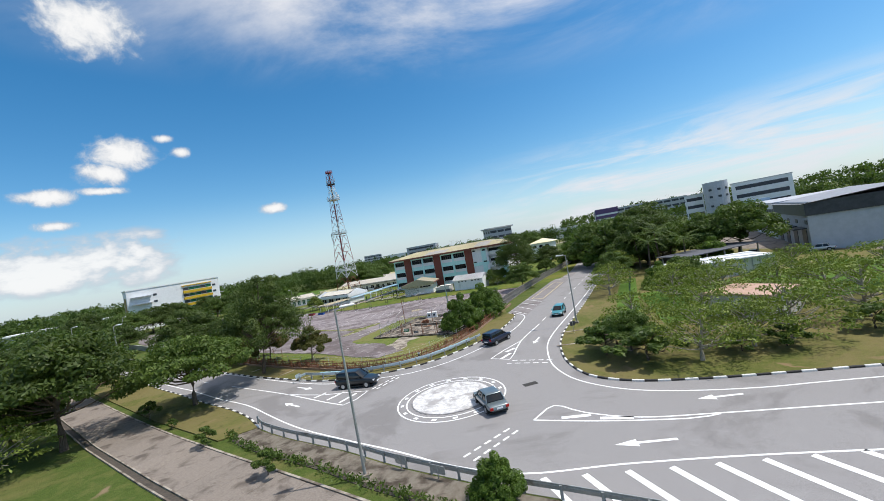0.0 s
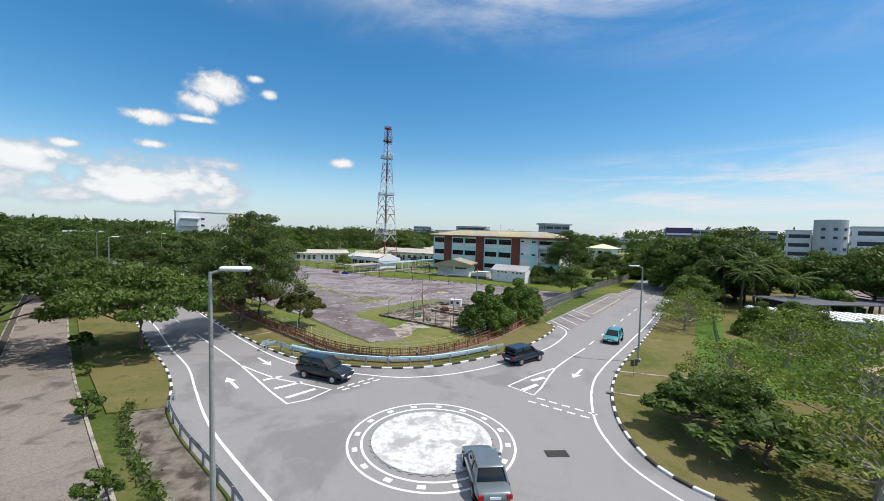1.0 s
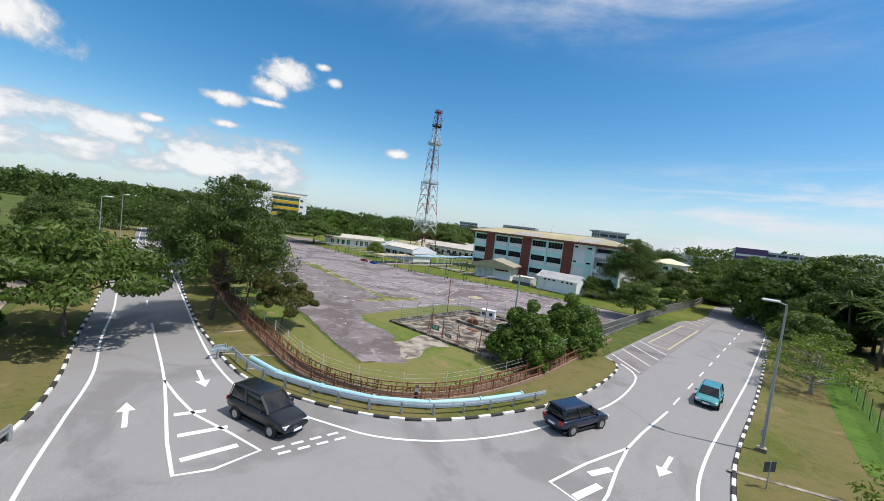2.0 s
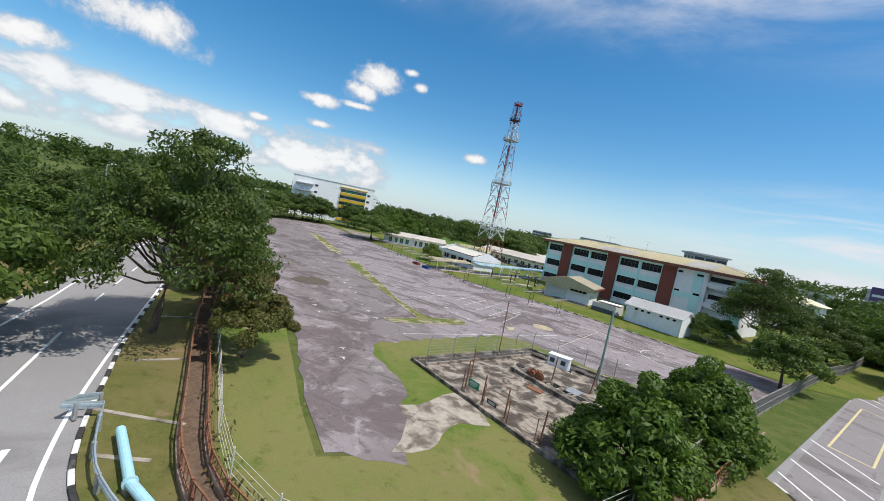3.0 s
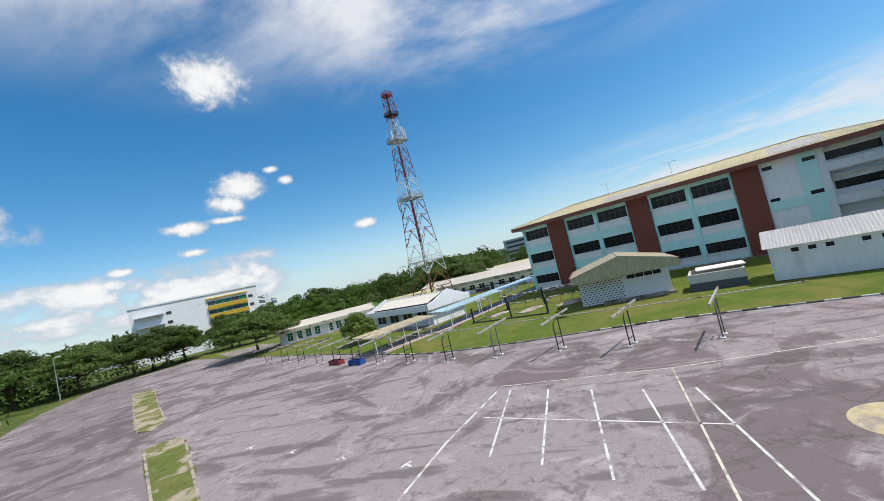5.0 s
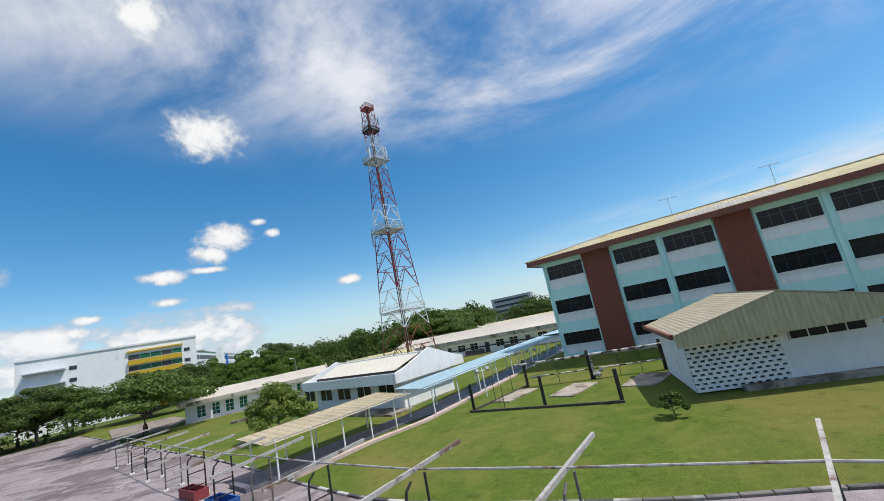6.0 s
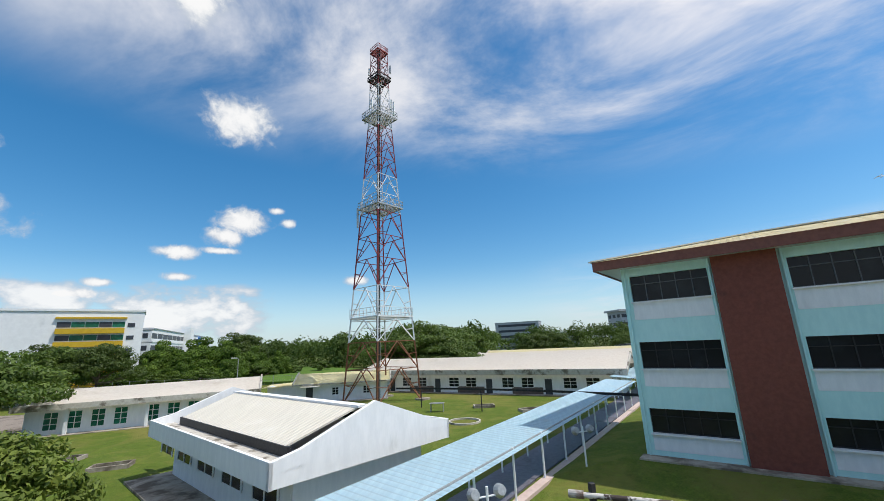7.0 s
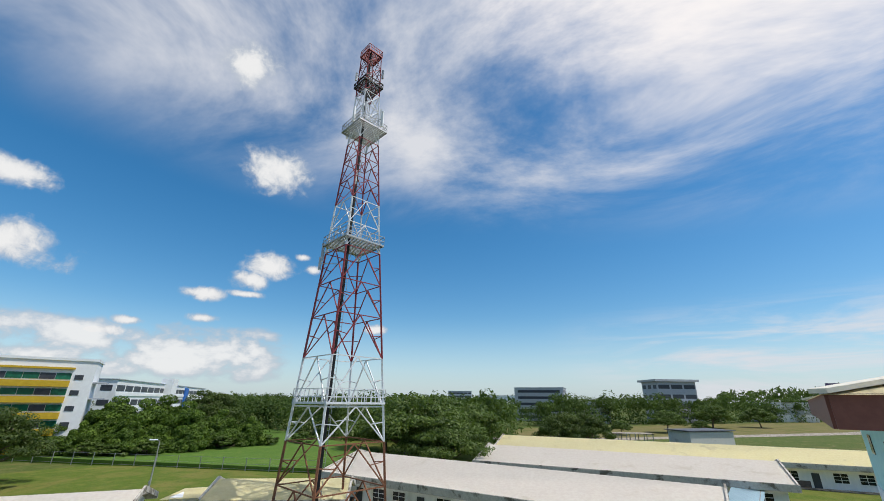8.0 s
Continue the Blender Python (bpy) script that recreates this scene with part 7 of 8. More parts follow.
# ---- gate posts of the car park ----
for (x, y) in ((-68.5, 94.2), (-79.5, 103.4)):
    gp = thing("gate_pier", pose(x, y, 0, 0, 0, -40), "white rendered gate pier", "gate pier", "gate piers")
    bm = bmesh.new()
    box(bm, 0, 0, 0.8, 0.8, 0.6, 1.7, 0, 0.04)
    box(bm, 0, 0, 1.7, 1.0, 0.8, 0.14, 0, 0.03)
    part("pier", bm, WALLW, gp)
wallg = thing("boundary_wall", pose(0, 0, 0), "low stained block wall beside the gate", "wall", kind="structure")
bm = bmesh.new()
band(bm, [Vector(p) for p in ((-80.1, 104.0, 0), (-94, 115.6, 0), (-110, 128.0, 0))], 0.2, 0, 1.3)
part("wall_run", bm, BLOCK, wallg)
wire_fence("lot_fence", [Vector(p) for p in ((-30.0, 67.0, 0), (-42, 76.0, 0), (-65.6, 91.8, 0))], 1.5, "rusted wire fence on concrete posts by the trees", 2.6, 6, RUST)

# ---- pump compound ----
CF = pose(-14.5, 68.5, 0, 0, 0, -27.0) @ Matrix.Diagonal((0.95, 0.95, 1.0, 1.0))
comp = thing("compound_slab", CF, "stained concrete yard of a pump compound", "concrete yard", kind="structure")
bm = bmesh.new()
for i in range(4):
    for j in range(4):
        box(bm, 2.1 + 4.2 * i, 2.0 + 3.95 * j, 0.02, 4.16, 3.9, 0.10, 0, 0.02)
slab(bm, [(0.1, 15.7), (16.8, 15.7), (16.8, 20.2)], -0.03, 0.066)
part("slab", bm, SLABC, comp)
bm = bmesh.new()
for p, q in (((0, 0), (17, 0)), ((0, 0), (0, 15.6)), ((0, 15.6), (17, 20.4)), ((1.3, 0.5), (1.3, 14.4)), ((1.3, 14.4), (17, 18.9))):
    band(bm, [Vector((*p, 0)), Vector((*q, 0))], 0.22, 0, 0.26)
part("kerb", bm, SLABC, comp)
bm = bmesh.new()
band(bm, [Vector((0.65, 0.3, 0)), Vector((0.65, 15.0, 0)), Vector((17, 19.65, 0))], 0.9, 0, 0.075)
part("gutter", bm, DRAIN, comp, "dark silted gutter round the yard")
bm = bmesh.new()
for cx, cy, sx, sy in ((5.4, 11.0, 3.4, 5.6), (9.4, 8.3, 4.6, 0.5), (9.4, 11.9, 4.596, 4.6), (14.2, 10.9, 4.99, 5.0), (9.58, 9.075, 0.28, 1.04)):
    box(bm, cx, cy, 0.22, sx, sy, 0.34, 0, 0.02)
part("raised_slab", bm, SLABC, comp, "raised stained concrete deck with pits")
# shallow black plates imitate the shade down in the open pits
for x, y, sx, sy in ((7.9, 9.1, 0.9, 0.95), (8.95, 9.1, 0.8, 0.95), (10.2, 9.1, 0.95, 0.95), (11.25, 9.1, 0.75, 0.95)):
    part("pit", boxes((x, y, 0.10, sx, sy, 0.05)), BLACK, comp, "black plate standing in for the shaded depth of an open pit")
    bm = bmesh.new()
    for s in (-1, 1):
        box(bm, x + s * sx / 2, y, 0.25, 0.09, sy + 0.1, 0.36)
        box(bm, x, y + s * sy / 2, 0.25, sx, 0.09, 0.36)
    part("pit_rim", bm, CONC, comp)
for x, y in ((3.9, 9.4), (4.9, 9.9), (14.6, 9.6)):
    mh = thing("manhole_cover", CF @ pose(x, y, 0.39), "dark round manhole cover on the deck", "manhole cover", "manhole covers")
    bm = bmesh.new()
    bmesh.ops.create_cone(bm, cap_ends=True, segments=20, radius1=0.42, radius2=0.40, depth=0.07, matrix=pose(0, 0, 0.035))
    part("lid", bm, KERBB, mh)
    bm = bmesh.new()
    for k in range(-2, 3):
        box(bm, k * 0.13, 0, 0.075, 0.05, 0.5, 0.02)
    part("grip", bm, KERBB, mh)
cab = thing("control_cabinet", pose(-4.4, 78.2, 0.06, 0, 0, -9), "white metal control cabinet with vents on a dark base", "cabinet")
bm = bmesh.new()
box(bm, 0, 0, 0.72, 1.9, 0.85, 1.1, 0, 0.03)
part("body", bm, WALLW, cab)
part("base", boxes((0, 0, 0.1, 2.2, 1.1, 0.2)), BLACK, cab)
part("lid", boxes((0, 0, 1.31, 2.0, 0.95, 0.08)), WALLW, cab)
for x in (-0.55, 0.45):
    v = part("vent", boxes((x, -0.435, 0.85, 0.42, 0.03, 0.4)), FARDARK, cab)
pump = thing("rusted_pump", CF @ pose(5.9, 8.7, 0.39), "heap of rusted pump parts on the deck", "pump")
for k, (x, y, z, r, l, a) in enumerate(((0, 0, 0.25, 0.5, 0.5, 0), (0.45, 0.2, 0.4, 0.36, 0.9, 60), (-0.4, 0.1, 0.2, 0.4, 0.5, 100), (0.75, -0.1, 0.25, 0.5, 0.3, 20))):
    bm = bmesh.new()
    bmesh.ops.create_cone(bm, cap_ends=True, segments=14, radius1=r / 2, radius2=r / 2, depth=l, matrix=pose(x, y, z, 90, 0, a))
    bmesh.ops.create_cone(bm, cap_ends=True, segments=14, radius1=r * 0.7, radius2=r * 0.7, depth=0.06, matrix=pose(x, y, z, 90, 0, a))
    part("casing", bm, RUST, pump)
brd = thing("plank", CF @ pose(7.4, 7.2, 0.07, 0, 0, 12), "rust-orange board lying on the yard", "board")
part("board", boxes((0, 0, 0.03, 1.3, 0.7, 0.05)), RUST, brd)
lid = thing("pit_cover", CF @ pose(9.2, 9.9, 0.39, 0, 0, 8), "grey steel pit cover lying on the deck", "pit cover")
part("plate", boxes((0, 0, 0.03, 1.1, 1.3, 0.05)), GALV, lid)


def pole(x, y, h, r, mat_, label, z=0.0, lean_=(0, 0)):
    top = thing("pole", pose(x, y, z), label, "pole")
    part("shaft", beam(bmesh.new(), (0, 0, 0), (lean_[0], lean_[1], h), r * 2, r * 1.6, 8), mat_, top)
    part("collar", beam(bmesh.new(), (0, 0, 0), (0, 0, 0.18), r * 4, r * 3, 8), CONC, top)
    return top


POLEG = plain("weathered green pole paint", (0.17, 0.27, 0.24), (0.24, 0.34, 0.30), (0.2, 0.2, 0.17), 7.0, 1.0, 0.6)
pole(-0.95, 77.8, 6.6, 0.11, POLEG, "weathered green steel pole beside the compound", 0.1)
pole(-9.7, 76.8, 5.2, 0.055, RUST, "thin rust-brown pole beside the compound", 0.1, (-0.1, 0.1))
for lx, ly, h, ln in ((7.0, 9.9, 2.3, (0.1, 0)), (9.9, 11.1, 2.6, (0.25, 0.1)), (6.0, 0.7, 2.2, (0, 0)), (8.0, 0.5, 2.0, (0, 0)), (10.3, 0.3, 2.1, (0, 0)), (13.2, 0.2, 2.2, (0.1, 0)), (4.2, 3.0, 2.2, (-0.1, 0.1))):
    w = CF @ Vector((lx, ly, 0.1))
    pole(w.x, w.y, h, 0.055, RUST, "leaning rusted fence post in the yard", 0.1, ln)
def local_run(m, pts):
    return [m @ Vector((*p, 0)) for p in pts]


wire_fence("compound_fence", local_run(CF, [(1.3, 0.5), (1.3, 14.4), (17, 18.9)]), 2.1, "chain-link fence with outward-leaning arms round the compound", 2.6, 9, GALV, -0.35, 0.15, 0.22)
wire_fence("compound_gate_fence", local_run(CF, [(5.8, 0.6), (17, 0.2)]), 1.5, "sagging wire fence at the compound front", 2.2, 5, RUST, 0.0, 0.1)
sg = thing("notice_board", CF @ pose(7.0, 0.45, 0.75, 0, 0, 4), "green notice board with white lettering on the wire", "sign")
part("board", boxes((0, 0, 0.28, 1.0, 0.03, 0.5)), plain("green sign enamel", (0.015, 0.17, 0.08), (0.025, 0.22, 0.10), None, 6.0, 1.0, 0.4), sg)
for k, (w_, z) in enumerate(((0.7, 0.42), (0.78, 0.30), (0.5, 0.18))):
    part("text_bar", boxes((-0.02 * k, -0.021, z, w_, 0.008, 0.045)), WALLW, sg)
sg = thing("notice_plate", CF @ pose(9.0, 0.35, 0.5, 0, 0, 2), "small dark notice plate on the wire", "sign")
part("board", boxes((0, 0, 0.18, 0.85, 0.02, 0.3)), FARDARK, sg)
part("text_bar", boxes((0, -0.016, 0.22, 0.6, 0.008, 0.04)), WALLW, sg)
part("text_bar", boxes((0, -0.016, 0.13, 0.5, 0.008, 0.04)), WALLW, sg)
tyre = thing("old_tyre", CF @ pose(10.6, 15.3, 0.12, 78, 0, 20), "old black tyre leaning by the yard kerb", "tyre")
bm = bmesh.new()
for k in range(18):
    a0, a1 = k * 20, k * 20 + 20
    beam(bm, (0.24 * math.cos(radians(a0)), 0.24 * math.sin(radians(a0)) + 0.25, 0), (0.24 * math.cos(radians(a1)), 0.24 * math.sin(radians(a1)) + 0.25, 0), 0.16, None, 8)
part("tread", bm, BLACK, tyre)

# ---- bare frames of an old parking shade ----
PIPEW = plain("peeling white pipe paint", (0.33, 0.315, 0.295), (0.47, 0.45, 0.43), (0.16, 0.10, 0.075), 8.0, 1.6, 0.7, 0.2, 0.2, (0.5, 0.66))
POSTG = plain("weathered dark post paint", (0.10, 0.09, 0.085), (0.17, 0.155, 0.145), (0.06, 0.045, 0.04), 8.0, 1.6, 0.7)
FR = [(-61.8, 134.3), (-56.5, 131.0), (-51.8, 127.9), (-47.3, 124.9), (-43.5, 122.6), (-39.8, 120.2), (-36.3, 118.3), (-32.1, 115.8), (-27.6, 113.4), (-23.1, 111.8), (-18.1, 110.2), (-13.5, 108.1), (-8.6, 106.4)]
for k, (x, y) in enumerate(FR):
    fr = thing("shade_canopy", pose(x, y, 0.02, 0, 0, 61.0 - 2.0 * (k % 3)), "bare hooped pipe frame of a stripped parking shade", "shade frame", "parking shade frames")
    mt = BLACK if k % 3 else POSTG
    for s in (-0.45, 0.45):
        bm = bmesh.new()
        rail(bm, [Vector((s, 0, 0)), Vector((s, 0, 1.75)), Vector((s + 0.06, 0, 2.05)), Vector((s + 0.3, 0, 2.25))] if s < 0 else [Vector((s, 0, 0)), Vector((s, 0, 2.3))], 0.085, 8)
        part("post", bm, mt, fr)
        part("foot", boxes((s, 0, 0.04, 0.28, 0.28, 0.1)), KERBW, fr)
    part("crossbar", rail(bmesh.new(), [Vector((-0.45, 0, 0.55)), Vector((0.45, 0, 0.55))], 0.06, 6), mt, fr)
    part("crossbar", rail(bmesh.new(), [Vector((-0.45, 0, 1.3)), Vector((0.45, 0, 1.3))], 0.06, 6), mt, fr)
    part("arm", beam(bmesh.new(), (-2.1, 0, 2.42), (2.3, 0, 2.64), 0.10, 0.13), PIPEW, fr)
pr = thing("shade_purlin", pose(0, 0, 0), "long thin pipe joining the bare shade frames", "pipe")
for a, b in zip(FR[:-1], FR[1:]):
    part("pipe_length", beam(bmesh.new(), (a[0], a[1], 2.58), (b[0], b[1], 2.58), 0.07, None, 8), PIPEW, pr)
part("pipe_length", beam(bmesh.new(), (-8.6, 106.4, 2.58), (-4.4, 105.0, 2.65), 0.07, None, 8), PIPEW, pr)
for (x, y, mt, lab) in ((-39.8, 120.0, plain("blue bin paint", (0.02, 0.07, 0.25), (0.03, 0.10, 0.32), None), "blue painted trough under a shade frame"), (-43.6, 122.4, TOWERR, "dull red trough under a shade frame")):
    bn = thing("trough", pose(x, y, 0.02, 0, 0, -28), lab, "trough")
    bm = bmesh.new()
    for cx, cy, sx, sy in ((0, -0.35, 2.2, 0.08), (0, 0.35, 2.2, 0.08), (-1.06, 0, 0.08, 0.62), (1.06, 0, 0.08, 0.62)):
        box(bm, cx, cy, 0.28, sx, sy, 0.5)
    box(bm, 0, 0, 0.06, 2.1, 0.62, 0.06)
    part("shell", bm, mt, bn)

# ---- pipe yard on the lawn ----
for x, y, w in ((-24.9, 134.9, 1.9), (-20.4, 133.2, 2.0), (-15.2, 132.4, 2.4)):
    pd = thing("concrete_pad", pose(x, y, G - 0.04, 0, 0, 55), "weathered concrete pad on the lawn", "pad", "pads in the pipe yard")
    bm = bmesh.new()
    slab(bm, [(-2.05 + random.uniform(-0.1, 0.1), -w / 2), (0.3, -w / 2 - 0.05), (2.05, -w / 2 + random.uniform(-0.1, 0.1)), (2.0, w / 2), (-0.5, w / 2 + 0.06), (-2.0, w / 2)], 0.0, 0.12)
    part("slab", bm, CONC, pd)
FRONT = [(-27.9, 131.4), (-22.8, 129.6), (-18.3, 127.3)]
BACK = [(-23.7, 137.6), (-18.4, 136.2), (-13.0, 135.0), (-9.0, 134.0)]
for k, (x, y, h) in enumerate([(*p, 2.1) for p in FRONT] + [(*p, 2.45) for p in BACK]):
    ps = thing("yard_post", pose(x, y, 0.05), "dark tarred timber post in the pipe yard", "post", "pipe yard posts")
    bm = bmesh.new()
    box(bm, 0, 0, h / 2, 0.2, 0.2, h, 8 * k, 0.02)
    part("shaft", bm, BLACK, ps)
for x, y in ((-26.4, 133.6), (-25.0, 135.6), (-25.6, 130.7), (-21.0, 136.9), (-16.2, 135.8), (-14.6, 135.5), (-10.8, 134.6)):
    rd_ = thing("fence_rod", pose(x, y, 0.05), "thin dark steel rod of the yard fence", "rod", "yard fence rods")
    part("shaft", beam(bmesh.new(), (0, 0, 0), (0.03, 0.02, 1.75), 0.05, None, 6), BLACK, rd_)
MOTTLED = plain("flaking white and black pipe", (0.50, 0.47, 0.44), (0.62, 0.59, 0.56), (0.055, 0.04, 0.035), 3.0, 1.9, 0.7, 0.0, 0.3, (0.46, 0.54))
pr = thing("yard_pipe", pose(0, 0, 0), "flaking pipes with white valves across the pipe yard", "pipe")
for z, d, a, b in ((2.12, 0.19, (-24.2, 137.6), (-8.2, 133.7)), (0.95, 0.12, (-23.0, 137.4), (-8.2, 133.8))):
    part("pipe_length", beam(bmesh.new(), (*a, z), (*b, z), d, None, 12), MOTTLED, pr)
part("pipe_cap", beam(bmesh.new(), (-24.5, 137.7, 2.12), (-24.0, 137.56, 2.12), 0.27, None, 12), PIPEW, pr)
for x, y in ((-18.2, 136.1), (-12.7, 134.8)):
    part("riser", beam(bmesh.new(), (x, y, 0.1), (x, y, 2.1), 0.16, None, 10), MOTTLED, pr)
    bm = bmesh.new()
    beam(bm, (x - 0.1, y - 0.25, 0.5), (x + 0.75, y - 0.15, 0.85), 0.24, None, 10)
    beam(bm, (x + 0.25, y - 0.45, 0.35), (x + 0.25, y + 0.05, 0.75), 0.14, None, 10)
    bmesh.ops.create_uvsphere(bm, u_segments=10, v_segments=8, radius=0.24, matrix=pose(x + 0.3, y - 0.25, 0.5))
    part("valve", bm, PIPEW, pr, "white painted valve")
part("valve", beam(bmesh.new(), (-23.2, 137.3, 0.95), (-22.2, 137.06, 0.95), 0.2, None, 10), PIPEW, pr, "white painted valve")
bm = bmesh.new()
band(bm, [Vector(p) for p in ((-23.9, 137.8, 0), (-28.2, 131.4, 0), (-18.2, 127.1, 0))], 0.16, 0.0, 0.3)
setting("yard_curb", bm, DRAIN, "low dark kerb round the pipe yard", "kerb")
hd = plant(shrub, -16.9, 122.9, 0.7, 20, 0.05, "dry brown weed heap by the store wall")
hd.children[2].data = hd.children[2].data.copy()
hd.children[2].data.materials[0] = leafy("dry brown weeds", (0.09, 0.06, 0.03), (0.20, 0.14, 0.07), (0.16, 0.13, 0.06))

# ---- lawn ornaments by the mast ----
rg = thing("garden_ring", pose(-31.2, 161.5, G), "round white-edged flower ring on the lawn", "flower bed")
bm = bmesh.new()
band(bm, arc(0, 0, 1.45, 0, 360, 28), 0.15, 0.0, 0.16)
part("edging", bm, STAINED, rg)
for x, y, a in ((-30.0, 170.2, 10), (-24.8, 167.2, 20), (-54.0, 147.0, 30), (-60.0, 148.6, 20)):
    pb = thing("planter", pose(x, y, G, 0, 0, a), "low rectangular concrete planter on the lawn", "planter", "lawn planters")
    bm = bmesh.new()
    for cx, cy, sx, sy in ((0, -0.6, 2.4, 0.14), (0, 0.6, 2.4, 0.14), (-1.13, 0, 0.14, 1.06), (1.13, 0, 0.14, 1.06)):
        box(bm, cx, cy, 0.12, sx, sy, 0.3)
    part("edging", bm, CONC, pb)
for x, y in ((-22.6, 146.4), (-27.3, 136.6)):
    fl = thing("flood_light", pose(x, y, G - 0.1, 0, 0, 30), "short post with two white flood lights", "flood light")
    part("post", beam(bmesh.new(), (0, 0, 0), (0, 0, 2.6), 0.1, None, 8), WALLW, fl)
    part("bar", beam(bmesh.new(), (-0.5, 0, 2.3), (0.5, 0, 2.3), 0.06, None, 6), WALLW, fl)
    for s in (-0.5, 0.5):
        bm = bmesh.new()
        bmesh.ops.create_cone(bm, cap_ends=True, segments=14, radius1=0.24, radius2=0.16, depth=0.22, matrix=pose(s, -0.05, 2.42, 70))
        part("lamp_head", bm, GALV, fl)
cb = thing("cable_bridge", pose(0, 0, 0), "thick black cable run on posts from the mast", "cable")
for k in range(4):
    part("cable", tube(bmesh.new(), smooth([(-41.0, 172.0, 2.2 + 0.05 * k), (-33, 169.0, 2.3 + 0.05 * k), (-24.0, 163.5, 2.5 + 0.05 * k), (-14.0, 156.6, 2.6 + 0.06 * k)], 3.0), 0.06, 5), BLACK, cb)
for x, y in ((-37.5, 170.7), (-30.0, 167.3)):
    part("post", beam(bmesh.new(), (x, y, G), (x, y, 2.3), 0.12, None, 6), BLACK, cb)
tg = thing("lawn_table", pose(-35.0, 167.6, G), "small metal frame table on the lawn", "table")
part("tabletop", boxes((0, 0, 0.9, 1.6, 0.8, 0.05)), GALV, tg)
for s in (-0.7, 0.7):
    part("leg", boxes((s, 0, 0.45, 0.06, 0.5, 0.9)), GALV, tg)

# ---- cars ----
RUBBER = plain("tyre rubber", (0.02, 0.02, 0.02), (0.035, 0.035, 0.035), None, 12.0, 2.0, 0.85)
ALLOY = plain("wheel alloy", (0.42, 0.43, 0.44), (0.52, 0.53, 0.54), None, 10.0, 2.0, 0.35, 0.8)
LAMPC = plain("clear lamp", (0.62, 0.64, 0.66), (0.72, 0.74, 0.76), None, 10.0, 2.0, 0.15)
LAMPR = plain("red lamp", (0.35, 0.015, 0.01), (0.45, 0.02, 0.015), None, 10.0, 2.0, 0.2)
CARGLASS = glass_dark("car glass", (0.010, 0.012, 0.014))
CARGLASS.node_tree.nodes["Principled BSDF"].inputs["Specular IOR Level"].default_value = 0.6
CARGLASS.node_tree.nodes["Principled BSDF"].inputs["Roughness"].default_value = 0.05


def car_paint(name, c):
    m, nt, b = material(name, 0.28, 0.35, 0.5)
    v = coords(nt)
    col = mix(nt, ramp(nt, noise_tex(nt, v, 1.4, 4.0), 0.3, 0.7), c, tuple(min(1, x * 1.12 + 0.004) for x in c))
    link(nt, col, b.inputs["Base Color"])
    b.inputs["Coat Weight"].default_value, b.inputs["Coat Roughness"].default_value = 0.6, 0.08
    return m


def loft(bm_, stations):
    """Skin over cross-sections with equal counts of points."""
    rings = [[bm_.verts.new(p) for p in st] for st in stations]
    n = len(rings[0])
    for a, b in zip(rings[:-1], rings[1:]):
        for i in range(n):
            bm_.faces.new((a[i], a[(i + 1) % n], b[(i + 1) % n], b[i]))
    bm_.faces.new(rings[0][::-1]), bm_.faces.new(rings[-1])
    bmesh.ops.recalc_face_normals(bm_, faces=bm_.faces)


def rounded(ob, bevel=0.0):
    """Smooth skin: subdivided, or bevelled at the edges."""
    for f in ob.data.polygons:
        f.use_smooth = True
    if bevel:
        m = ob.modifiers.new("bevel", "BEVEL")
        m.width, m.segments, m.limit_method = bevel, 3, "NONE"
    else:
        m = ob.modifiers.new("smooth skin", "SUBSURF")
        m.levels = m.render_levels = 2
    return ob


